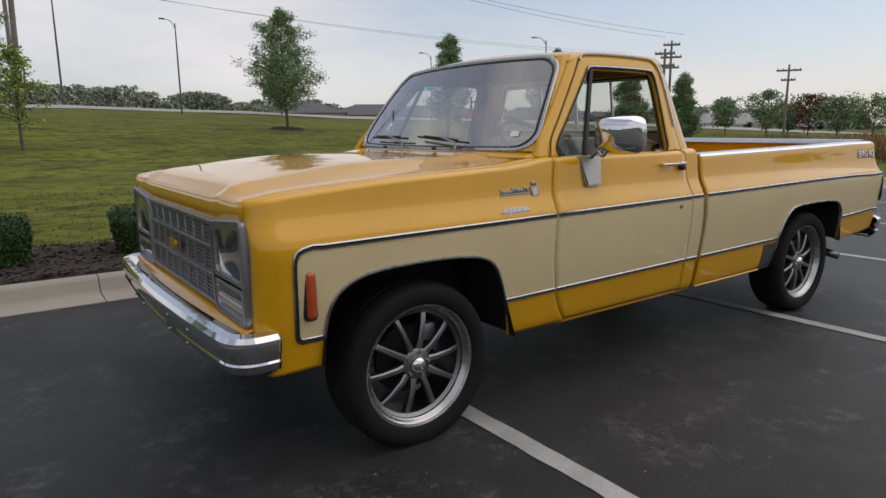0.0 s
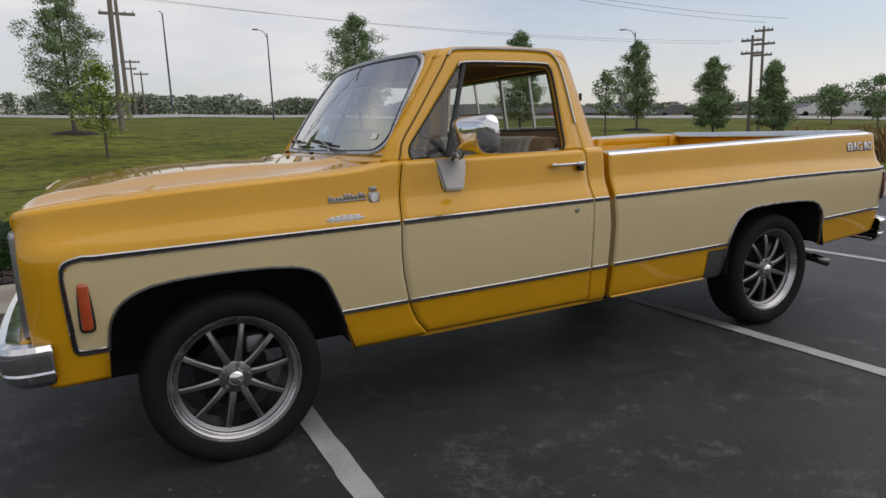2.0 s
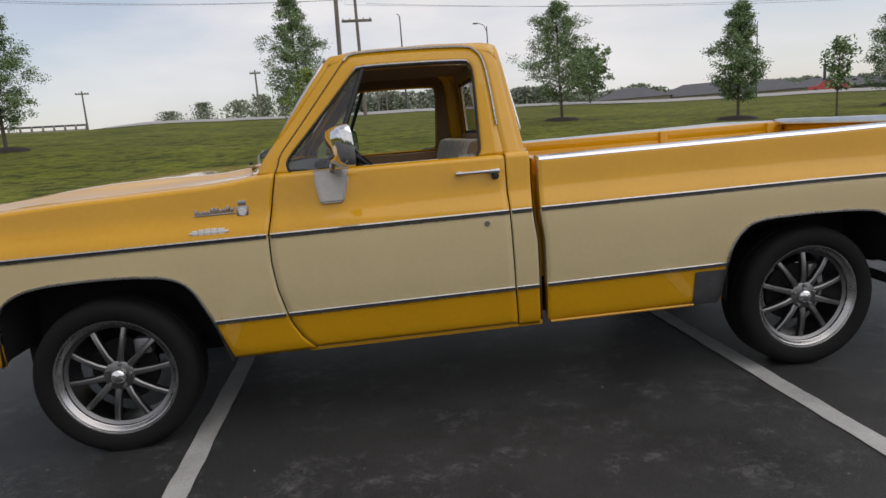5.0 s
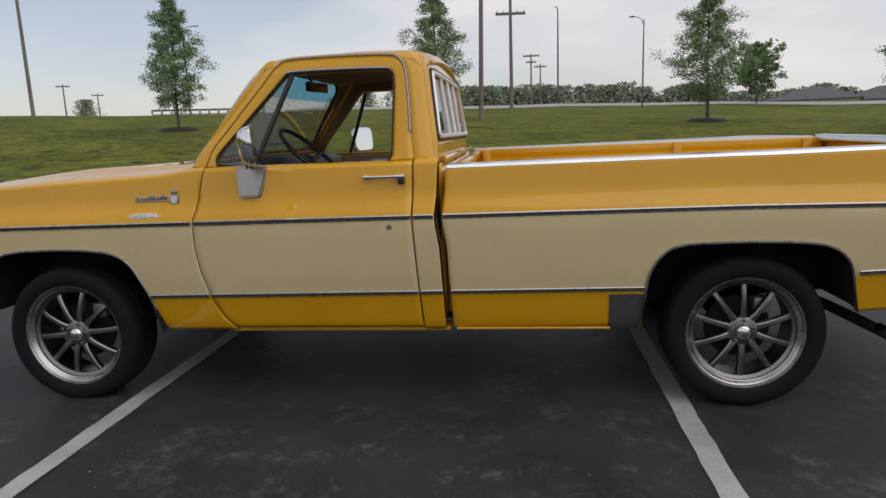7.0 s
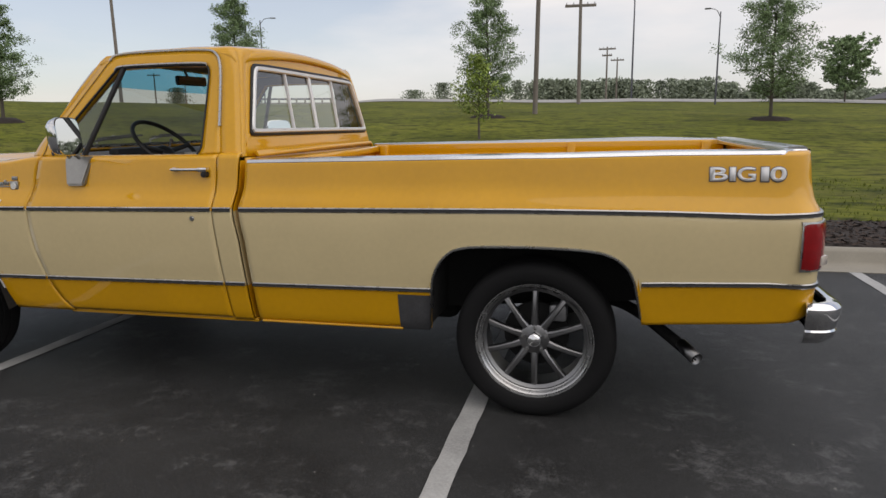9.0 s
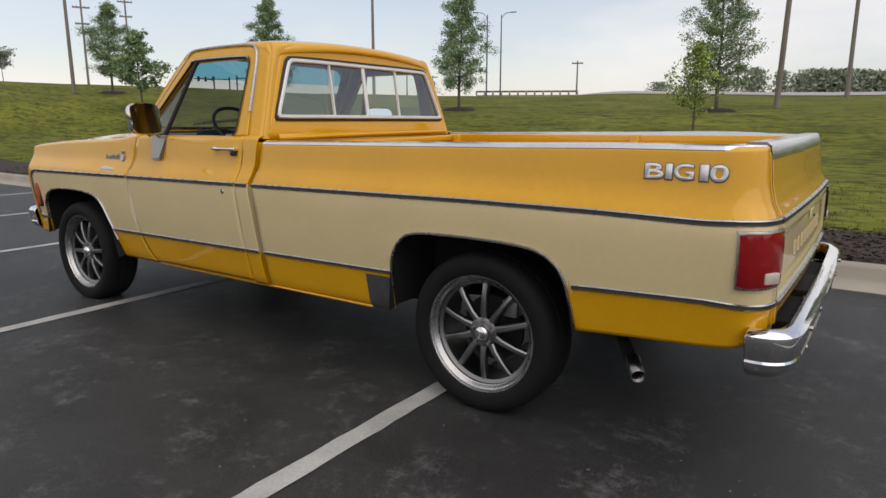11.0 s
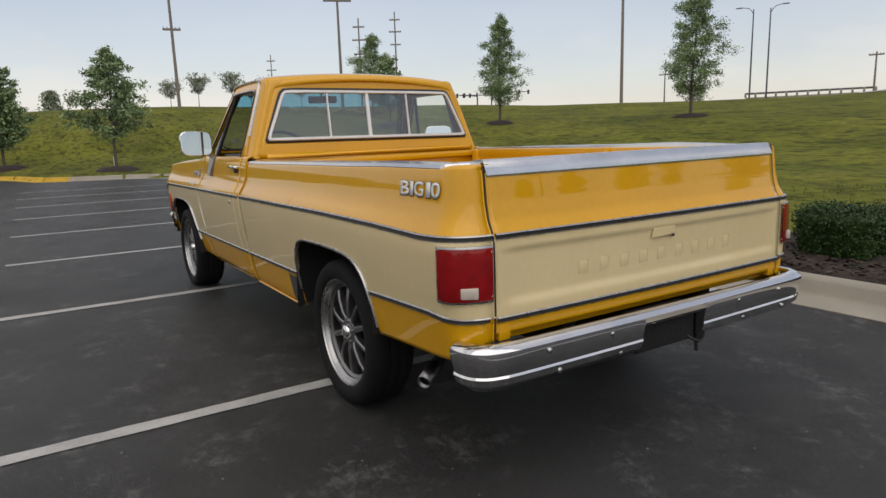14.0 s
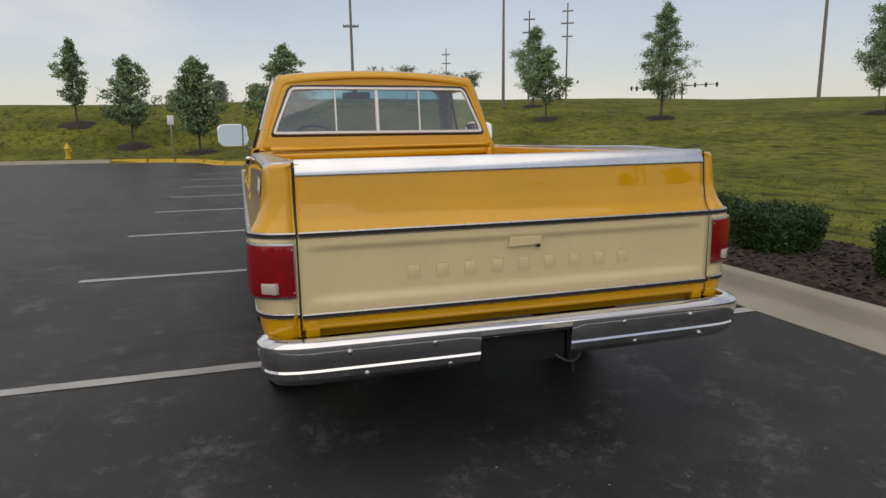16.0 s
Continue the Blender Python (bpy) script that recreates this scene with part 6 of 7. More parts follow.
front_path = [(-0.640, 0.955), (-0.72, 0.958), (-0.768, 0.940), (-0.796, 0.895)] + [(-0.802 - 0.035 * (1 - (y / 0.85) ** 2), y) for y in (0.8, 0.6, 0.4, 0.2, 0.0, -0.2, -0.4, -0.6, -0.8)] + [(-0.796, -0.895), (-0.768, -0.940), (-0.72, -0.958), (-0.640, -0.955)]
front_sec = [(-0.060, 0.622), (-0.045, 0.640), (-0.005, 0.650), (0.022, 0.642), (0.034, 0.624), (0.036, 0.606), (0.026, 0.566), (0.022, 0.546), (0.026, 0.538), (0.016, 0.508), (-0.012, 0.484), (-0.045, 0.472)]
fb = bumper("front_bumper", "chrome wrap-round front bumper", spline(front_path, 5), front_sec)
for y in (-0.86, -0.55, -0.28, 0.28, 0.55, 0.86):
    x = -0.802 - 0.035 * (1 - (y / 0.85) ** 2) if abs(y) < 0.85 else -0.798
    bolt(fb, (x - 0.030, y, 0.585), (1, 0, 0))
    bolt(fb, (x - 0.022, y * 0.9, 0.515), (1, 0, 0), 0.008)
bm = bmesh.new()
box(bm, (-0.72, -0.86, 0.46), (-0.69, 0.86, 0.64), 0.003)
part("radiator_apron", bm, DARK, truck)

# badges on the fender: illegible script as bars, a square with a pale disc, and a bright plaque
def badge(s):
    y = flank(0.5, 1.05)
    g = new("fender_badge")
    g.parent = truck
    tagged(g, label="pewter script badge and plaque on the fender")
    def slab(name, x0, x1, z0, z1, material, th=0.006):
        b = bmesh.new()
        yy = flank(0.5, (z0 + z1) / 2)
        box(b, (x0, s * yy - (th if s < 0 else 0.004), z0), (x1, s * yy + (0.004 if s < 0 else th), z1), 0.0025)
        part(name, b, material, g)
    xs = np.linspace(0.430, 0.596, 11)
    for i, (a, c) in enumerate(zip(xs, xs[1:])):
        slab("script_bar", a + 0.0015, c - 0.0015, 1.050 + 0.001 * i, (1.078 if i in (0, 4, 5, 8) else 1.069) + 0.001 * i, BADGE)
    slab("script_bar", 0.428, 0.600, 1.050, 1.056, BADGE)
    slab("badge_square", 0.606, 0.656, 1.030, 1.080, BADGE)
    slab("badge_top", 0.614, 0.648, 1.084, 1.104, BADGE)
    b = bmesh.new()
    lathe(b, [(0.0005, s * 0.006), (0.016, s * 0.006), (0.018, s * 0.002)], (0.631, s * (flank(0.5, 1.055) + 0.006), 1.055), 20)
    part("badge_disc", b, mat("white_enamel", (0.75, 0.75, 0.74), rough=0.3), g, "white enamel disc")
    for i, (x0, x1, z0, z1) in enumerate(((0.405, 0.570, 0.978, 0.986), (0.418, 0.440, 0.972, 0.994), (0.444, 0.466, 0.970, 0.996), (0.470, 0.492, 0.970, 0.998), (0.496, 0.520, 0.970, 0.998), (0.524, 0.552, 0.972, 0.996))):
        slab("plaque_bar", x0, x1, z0, z1, SILVER_DECAL)
badge(-1)
badge(1)
# windscreen washer nozzles on the cowl
for y in (-0.25, 0.25):
    bm = bmesh.new()
    box(bm, (0.565, y - 0.012, 1.232), (0.585, y + 0.012, 1.246), 0.004)
    part("washer_nozzle", bm, BLACK, truck)

# ---- cab interior ----
bm = bmesh.new()
prof = [(0.66, 1.20), (0.80, 1.215), (0.93, 1.205), (0.975, 1.185), (0.985, 1.15), (0.965, 1.08), (0.96, 0.98), (0.90, 0.90)]
rows = [[bm.verts.new((x, y, z)) for x, z in prof] for y in np.linspace(-0.80, 0.80, 9)]
for a, c in zip(rows, rows[1:]):
    for k in range(len(prof) - 1):
        bm.faces.new((a[k], c[k], c[k + 1], a[k + 1]))
dash = part("dashboard", bm, DASH, truck, "grey-brown dashboard")
bm = bmesh.new()
box(bm, (0.93, -0.62, 1.10), (1.00, -0.18, 1.235), 0.02)
part("instrument_hood", bm, BLACK, dash)
# steering wheel
sw = new("steering_wheel")
sw.parent = truck
tagged(sw, label="black two-spoke steering wheel")
swm = Matrix.Translation((1.145, -0.40, 1.235)) @ Matrix.Rotation(radians(42), 4, "Y")
bm = bmesh.new()
tube(bm, [swm @ Vector((0.20 * math.cos(a), 0.20 * math.sin(a), 0)) for a in [2 * math.pi * k / 40 for k in range(41)]], 0.012, 8)
part("wheel_ring", bm, BLACK, sw)
bm = bmesh.new()
tube(bm, [swm @ Vector((0.0, -0.19, 0.0)), swm @ Vector((0.02, 0, -0.03)), swm @ Vector((0.0, 0.19, 0.0))], 0.014, 8)
bmesh.ops.create_uvsphere(bm, u_segments=14, v_segments=8, radius=0.055, matrix=swm @ Matrix.Translation((0.02, 0, -0.03)) @ Matrix.Diagonal((1, 1, 0.5, 1)))
part("wheel_spoke", bm, BLACK, sw)
bm = bmesh.new()
tube(bm, [swm @ Vector((0.02, 0, -0.03)), swm @ Vector((0.02, 0, -0.32))], 0.030, 10)
tube(bm, [swm @ Vector((0.02, 0.03, -0.08)), (1.06, -0.24, 1.265)], 0.006, 6)
bmesh.ops.create_icosphere(bm, subdivisions=1, radius=0.014, matrix=Matrix.Translation((1.06, -0.24, 1.265)))
part("steering_column", bm, DASH, sw)
# bench seat with pleats
seat = new("bench_seat")
seat.parent = truck
tagged(seat, label="pleated grey-tan cloth bench seat with brown vinyl edges")
def pleat(y):
    return 0.020 * (abs(math.sin(y * math.pi / 0.066)) ** 0.5) if abs(y) < 0.60 else 0.004
bm = bmesh.new()
def back_at(u, v):
    y = -0.76 + 1.52 * u
    x, z = spline([(1.58, 0.80), (1.64, 0.98), (1.68, 1.14), (1.705, 1.235), (1.735, 1.262), (1.79, 1.262), (1.83, 1.225)], 4)[round(v * 24)]
    e = max(0.0, abs(y) - 0.70) / 0.06
    return (x - pleat(y) + 0.03 * e * e, y, z + 0.4 * pleat(y) - 0.03 * e * e)
grid(bm, back_at, 160, 24, pick=lambda c: int(abs(c.y) > 0.60))
part("backrest", bm, [TWEED, TAN], seat)
bm = bmesh.new()
grid(bm, lambda u, v: (1.14 + 0.50 * v, -0.76 + 1.52 * u, 0.83 + 0.05 * math.sin(math.pi * min(1, v * 1.2)) + pleat(-0.76 + 1.52 * u)), 160, 10, pick=lambda c: int(abs(c.y) > 0.60))
part("cushion", bm, [TWEED, TAN], seat)
# door cards, headliner, rear wall lining
for s in (-1, 1):
    bm = bmesh.new()
    box(bm, (0.86, s * 0.85 - 0.012, 0.47), (1.79, s * 0.85 + 0.012, 1.19), 0.006)
    box(bm, (1.15, s * 0.815 - 0.03, 0.98), (1.60, s * 0.815 + 0.03, 1.03), 0.012)
    part("door_card", bm, TAN, truck, "tan vinyl door card with an armrest")
    bm = bmesh.new()
    pts_o, pts_i = spline(FRAME[1:], 2), spline(WIN[1:], 2)
    rows = [[bm.verts.new((x, s * (lean(z) - 0.045), z)) for x, z in q] for q in (pts_i, pts_o)]
    for i in range(len(pts_o) - 1):
        bm.faces.new((rows[0][i], rows[0][i + 1], rows[1][i + 1], rows[1][i]))
    part("pillar_lining", bm, BROWN_HEAD, truck)
bm = bmesh.new()
grid(bm, lambda u, v: (1.03 + 0.80 * u, -0.68 + 1.36 * v, 1.672 + 0.022 * math.sin(math.pi * u) * (1 - (2 * v - 1) ** 2)), 12, 12)
part("headliner", bm, BROWN_HEAD, truck, "brown headliner")
bm = bmesh.new()
for s in (-1, 1):
    a, c = spline(RW, 2), spline(BACK, 2)
    rows = [[bm.verts.new((back_x(*q) - 0.030, s * (q[0] * 0.985), q[1])) for q in w] for w in (a, c)]
    for i in range(len(a) - 1):
        bm.faces.new((rows[0][i], rows[0][i + 1], rows[1][i + 1], rows[1][i]))
part("rear_lining", bm, TAN, truck)
bm = bmesh.new()
box(bm, (1.085, -0.160, 1.578), (1.110, 0.070, 1.632), 0.010)
rvm = part("rear_view_mirror", bm, BLACK, truck, "black rear-view mirror")
bm = bmesh.new()
grid(bm, lambda u, v: (1.1115, -0.150 + 0.21 * u, 1.585 + 0.041 * v), 2, 2)
part("mirror_glass", bm, MIRROR, rvm)
bm = bmesh.new()
tube(bm, [(1.085, -0.045, 1.61), (1.04, -0.03, 1.675)], 0.008, 6)
part("mirror_stem", bm, BRIGHT, rvm)
for o in [rvm] + [c for c in rvm.children if c.name.startswith("mirror_glass")]:     # turned towards the driver
    o.data.transform(Matrix.Translation((1.10, -0.045, 0)) @ Matrix.Rotation(radians(-13), 4, "Z") @ Matrix.Translation((-1.10, 0.045, 0)))

# ---- the body's stations along its length: cab and front of the bed farther back, tail a little shorter and lower ----
SHIFT_X = [(-0.9, 0.032), (-0.66, 0.030), (-0.55, 0.002), (-0.3, 0.002), (0.6, 0.012), (1.6, 0.022), (2.0, 0.022), (2.7, 0.012), (3.34, 0.0), (4.05, -0.026), (4.7, -0.030)]
SHIFT_Z = [(3.3, 0.0), (3.9, -0.007), (4.3, -0.018), (4.7, -0.020)]


def settle(ob):
    if ob.name.startswith("wheel") and not ob.name.startswith("wheel_"):
        return
    if ob.data is not None:
        for v in ob.data.vertices:
            if 0.5 < v.co.x < 2.05 and v.co.z > 1.22:      # taller cab above the belt, its rear window kept
                up, aft = min(1.0, (v.co.z - 1.22) / 0.48), smoothstep(1.80, 1.86, v.co.x)
                v.co.z += 0.026 * (up * (1 - aft) + aft * smoothstep(1.645, 1.70, v.co.z))
            if v.co.x > 1.95 and v.co.z > 1.0:      # the bed's rails stand a little higher on the far side
                over = 0.022 * (v.co.y + 0.9) / 1.8 * (1 - 0.7 * smoothstep(3.9, 4.4, v.co.x))
                v.co.z += smoothstep(1.0, 1.14, v.co.z) * (lut(v.co.x, [(1.95, -0.011), (3.4, 0.0), (4.4, 0.026)]) + over)
            v.co.z += lut(v.co.x, SHIFT_Z)
            v.co.y = (v.co.y + 1.0) * 1.014 - 1.0
            v.co.x += lut(v.co.x, SHIFT_X)
    for ch in ob.children:
        settle(ch)
settle(truck)

# ---- far side: road, poles, lamps, woods, houses ----
def polar(az, r):
    return 3.0 + r * math.cos(radians(az)), -3.0 + r * math.sin(radians(az))


bm = bmesh.new()
def road_at(u, v):
    az, r = 16 + 96 * u, 60 + 10 * v
    x, y = polar(az, r)
    return (x, y, land(x, y) + 0.05)
grid(bm, road_at, 160, 3)
tagged(part("road", bm, ROAD, smooth=180), "pale concrete road along the top of the bank", "road", kind="structure")

WOOD = mat("weathered_pole", (0.20, 0.175, 0.155), rough=0.9, vary=0.25, scale=2, fine=30, bump=0.3, stretch=(3, 3, 0.3))
STEEL = mat("lamp_post_steel", (0.10, 0.10, 0.12), rough=0.5, metal=0.5, vary=0.15)
WIRE = mat("dark_cable", (0.06, 0.06, 0.065), rough=0.7)


def utility_pole(x, y, h, r0, arms, turn=0.0, tilt=0.0, z=None, label="weathered wooden utility pole with cross-arms"):
    t = thing("utility_pole", label, "utility pole", Matrix.Translation((x, y, (land(x, y) if z is None else z) - 0.1)) @ pose(0, 0, 0, 0, tilt, 0), group="utility poles")
    b = bmesh.new()
    tube(b, [(0, 0, 0), (0, 0, h * 0.5), (0, 0, h)], [r0, r0 * 0.82, r0 * 0.62], 10)
    part("post", b, WOOD, t)
    for za, la in arms:
        b = bmesh.new()
        m = Matrix.Rotation(radians(turn), 4, "Z")
        w = 0.6 * r0
        box(b, (-la, -w, za - w), (la, w, za + w), 0.01, m=m)
        a = part("cross_arm", b, WOOD, t)
        for k in (-0.9, -0.45, 0.45, 0.9):
            b = bmesh.new()
            tube(b, [m @ Vector((la * k, 0, za + 0.3 * r0)), m @ Vector((la * k, 0, za + 1.5 * r0))], [0.3 * r0, 0.2 * r0], 6)
            part("insulator", b, GREYPLASTIC, a)
    return t


def street_lamp(x, y, h, arm, z=None, turn=0.0, label="slim dark street lamp with a curved arm", two=False):
    t = thing("street_lamp", label, "street lamp", Matrix.Translation((x, y, (land(x, y) if z is None else z) - 0.1)) @ pose(0, 0, 0, 0, 0, turn), group="street lamps")
    b = bmesh.new()
    tube(b, [(0, 0, 0), (0, 0, h * 0.6), (0, 0, h)], [0.010 * h, 0.0085 * h, 0.006 * h], 10)
    part("post", b, STEEL, t)
    for s in ((-1, 1) if two else (1,)):
        b = bmesh.new()
        tube(b, spline([(0, 0, h - 0.4), (s * arm * 0.3, 0, h + 0.1), (s * arm * 0.8, 0, h + 0.25)], 4), 0.004 * h, 6)
        part("arm", b, STEEL, t)
        b = bmesh.new()
        box(b, (min(s * arm * 0.75, s * arm * 1.2), -0.09, h + 0.19), (max(s * arm * 0.75, s * arm * 1.2), 0.09, h + 0.29), 0.035)
        part("lamp_head", b, GREYPLASTIC, t)
    return t


utility_pole(0.4, 28.5, 12.0, 0.125, [(11.2, 1.3)], turn=20, tilt=1.2, label="thick wooden utility pole standing on the lawn")
utility_pole(1.6, 53.0, 13.0, 0.17, [(8.0, 1.25)], turn=4)
utility_pole(-40.0, 49.0, 15.5, 0.17, [(10.2, 0.8), (11.4, 1.0)], turn=45)
utility_pole(-34.5, 16.1, 7.8, 0.11, [(7.4, 0.9)], turn=70)
utility_pole(-44.0, 7.6, 10.5, 0.12, [(5.6, 0.6)], turn=80, tilt=-1.5)
utility_pole(23.4, 14.7, 4.3, 0.075, [(4.1, 0.42), (3.6, 0.42)], turn=-50)
utility_pole(27.4, 17.2, 5.0, 0.08, [(4.8, 0.4), (4.2, 0.5), (3.7, 0.4)], turn=-50)
utility_pole(34.6, 14.9, 4.2, 0.08, [(3.9, 0.6), (3.4, 0.35)], turn=-60)
utility_pole(-38.7, 98.0, 7.6, 0.16, [(7.2, 0.9)], turn=20, label="distant wooden utility pole by the road")
utility_pole(-63.0, 84.3, 6.6, 0.14, [(6.3, 0.9)], turn=30, label="distant wooden utility pole by the road")
utility_pole(-59.5, 86.8, 5.4, 0.12, [(5.1, 0.8)], turn=30, label="distant wooden utility pole by the road")
utility_pole(-12.0, 85.5, 6.8, 0.16, [(6.4, 0.7)], turn=10, label="distant wooden utility pole by the road")
utility_pole(4.0, 96.2, 8.4, 0.17, [(8.1, 1.2), (7.2, 0.7)], turn=0, label="distant wooden utility pole by the road")
utility_pole(5.6, 104.0, 7.6, 0.16, [(7.2, 1.0)], turn=0, label="distant wooden utility pole by the road")
for x, y, top in ((-52.2, 26.1, 12.5), (-55.7, 32.0, 14.1), (-82.0, 27.2, 12.6)):
    h = top - land(x, y)
    utility_pole(x, y, h + 0.1, 0.10, [(h - 0.7, 0.55), (h - 1.9, 0.65), (h - 3.2, 0.55)], turn=60, label="tall grey transmission mast with short arms")
street_lamp(11.6, 48.0, 6.6, 0.9, turn=180)
street_lamp(6.7, 74.0, 10.8, 0.3, turn=150, label="tall slender grey lighting mast")
street_lamp(*polar(119.75, 70), 8.4, 1.3, turn=205)
street_lamp(*polar(118.55, 70), 8.4, 1.3, turn=25)
street_lamp(33.6, 47.0, 6.0, 0.9, turn=150)
street_lamp(40.8, 39.5, 7.4, 1.1, turn=150)


def cable(name, a, b, sag, n=16, r=0.011):
    bm = bmesh.new()
    a, b = Vector(a), Vector(b)
    tube(bm, [a.lerp(b, i / n) - Vector((0, 0, sag * 4 * (i / n) * (1 - i / n))) for i in range(n + 1)], r, 4)
    tagged(part(name, bm, WIRE), "thin dark overhead cable between poles", "cable", group="overhead cables")
for o in (-0.9, 0.9):
    cable("overhead_cable", (1.6 + o, 53.0, 12.2), (60.0, 46.0 + o, 9.5), 0.8)
    cable("overhead_cable", (-40.0, 49.0 + o, 14.8), (1.6 + o, 53.0, 12.6), 0.8)
    cable("overhead_cable", (0.4 + o, 28.5, 11.6), (46.0, 30.0 + o, 8.6), 0.9)

# distant woods, one uneven band; its leaf colour carries the haze
rng = random.Random(21)
bm = bmesh.new()
def clump(az, r, z0, h, w, n, size):
    x, y = polar(az, r)
    for i in range(n):
        q = Vector((rng.gauss(0, 0.5), rng.gauss(0, 0.5), rng.uniform(0, 1)))
        q.x *= w * (1.15 - 0.6 * q.z)
        q.y *= w * (1.15 - 0.6 * q.z)
        leaf(bm, Vector((x + q.x, y + q.y, z0 + q.z * h)), size * rng.uniform(0.6, 1.3), rng)
for i in range(250):
    az = rng.uniform(22, 101)
    if 95 < az and rng.random() < 0.4:
        continue
    r = rng.uniform(125, 175)
    el = lut(az, RIDGE) + 0.35
    base = 1.3 + r * math.tan(radians(el)) - 1.2
    up = 0.85 + 0.9 * noise.noise((az * 0.35, 0.0, 2.0)) + 0.5 * noise.noise((az * 1.3, 4.0, 2.0)) + rng.uniform(-0.25, 0.3)
    up += 0.5 * smoothstep(50, 25, az) if az < 50 else 0.7 * smoothstep(72, 88, az)
    clump(az, r, base, max(1.2, r * math.tan(radians(max(0.4, up))) + 1.2), rng.uniform(2.0, 4.2), 620, 0.42)
for az, r, h, w in ((103.5, 170, 6, 3), (106, 190, 4.5, 4), (125.5, 200, 5, 3), (-179.5, 120, 4.6, 1.8), (177.5, 125, 4.0, 1.6), (-176, 130, 3.2, 1.6)):
    clump(az, r, 1.3 + r * math.tan(radians(lut(az, RIDGE) + 0.1)) - 1, h, w, 1600, 0.30)
for i in range(70):      # the wood on the near side of the lot, mirrored in the paint
    az = rng.uniform(-150, -8)
    if -62 < az < -44:
        continue
    r = rng.uniform(46, 66)
    clump(az, r, 0.0, rng.uniform(3.5, 6.5), rng.uniform(2.0, 3.4), 220, 0.6)
tagged(part("distant_woods", bm, LEAF_HAZED, smooth=0, recalc=False), "dark band of distant trees behind the road, leaf colour greyed for haze", "woods", kind="stuff")

# small far trees, crowns in the same leaf colour greyed for haze
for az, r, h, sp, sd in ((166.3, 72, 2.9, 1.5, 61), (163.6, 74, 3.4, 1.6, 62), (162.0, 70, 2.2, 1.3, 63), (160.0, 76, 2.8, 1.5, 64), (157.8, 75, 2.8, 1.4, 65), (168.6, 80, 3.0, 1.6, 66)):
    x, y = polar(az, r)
    tree(x, y, h, sp * 1.25, sd, LEAF_HAZED, "vase", 0.42, 1700, 0.11, "small flat-topped tree on the bank", gaps=0.15, group="small trees along the bank")
tree(15.0, 13.9, 2.7, 0.6, 78, LEAF, "vase", 0.45, 900, 0.07, "thin sparse sapling on the lawn", gaps=0.5)
tree(*polar(71.6, 62), 5.2, 2.1, 71, LEAF, "round", 0.15, 5200, 0.17, "broad rounded tree behind the road", gaps=0.2)
for az, r, h, sp, sd, lm in ((33.6, 44, 3.6, 1.6, 72, LEAF), (30.6, 40, 4.4, 1.7, 73, LEAF), (28.6, 46, 3.2, 1.6, 74, LEAF), (27.2, 44, 4.2, 1.9, 75, LEAF_RED), (25.2, 43, 3.8, 2.2, 76, LEAF), (22.8, 42, 3.7, 2.4, 77, LEAF)):
    x, y = polar(az, r)
    tree(x, y, h * 0.66, sp * 0.7, sd, lm, "round", 0.18, 2600, 0.09, "rounded ornamental tree beyond the lawn" if lm is LEAF else "reddish ornamental tree beyond the lawn", group="ornamental trees")

# tan plume grass past the end of the bed
bm = bmesh.new()
for i in range(90):
    cx, cy = rng.uniform(15, 31), rng.uniform(5.0, 9.0)
    for k in range(46):
        a, l = rng.uniform(0, 6.28), rng.uniform(0.45, 0.95)
        d = Vector((math.cos(a), math.sin(a), 0)) * rng.uniform(0.05, 0.4)
        p0 = Vector((cx + rng.gauss(0, 0.12), cy + rng.gauss(0, 0.12), land(cx, cy) - 0.02))
        w = Vector((-math.sin(a), math.cos(a), 0)) * 0.012
        top = p0 + d + Vector((0, 0, l))
        mid = p0 + d * 0.35 + Vector((0, 0, l * 0.6))
        bm.faces.new([bm.verts.new(v) for v in (p0 - w, p0 + w, mid + w, mid - w)])
        bm.faces.new([bm.verts.new(v) for v in (mid - w * 1.6, mid + w * 1.6, top)])
tagged(part("plume_grass", bm, mat("dry_grass", (0.26, 0.17, 0.07), rough=0.9, vary=0.3, scale=2, island_tint=0.4), smooth=0, recalc=False), "tall tan ornamental plume grass", "ornamental grass", kind="stuff")

# houses, low sheds and the bridge beyond the road
# slate lightened so that its colour carries the haze of distance
HAZED_ROOF = mat("slate_roof", (0.10, 0.10, 0.11), rough=0.8, vary=0.2, scale=1.5, fine=20)
WALL = mat("pale_siding", (0.42, 0.38, 0.33), rough=0.8, vary=0.12, scale=1)
BRICK_WALL = mat("tan_wall", (0.30, 0.20, 0.14), rough=0.85, vary=0.2, scale=1)
PANE = mat("dark_pane", (0.03, 0.035, 0.04), rough=0.1, spec=0.8)


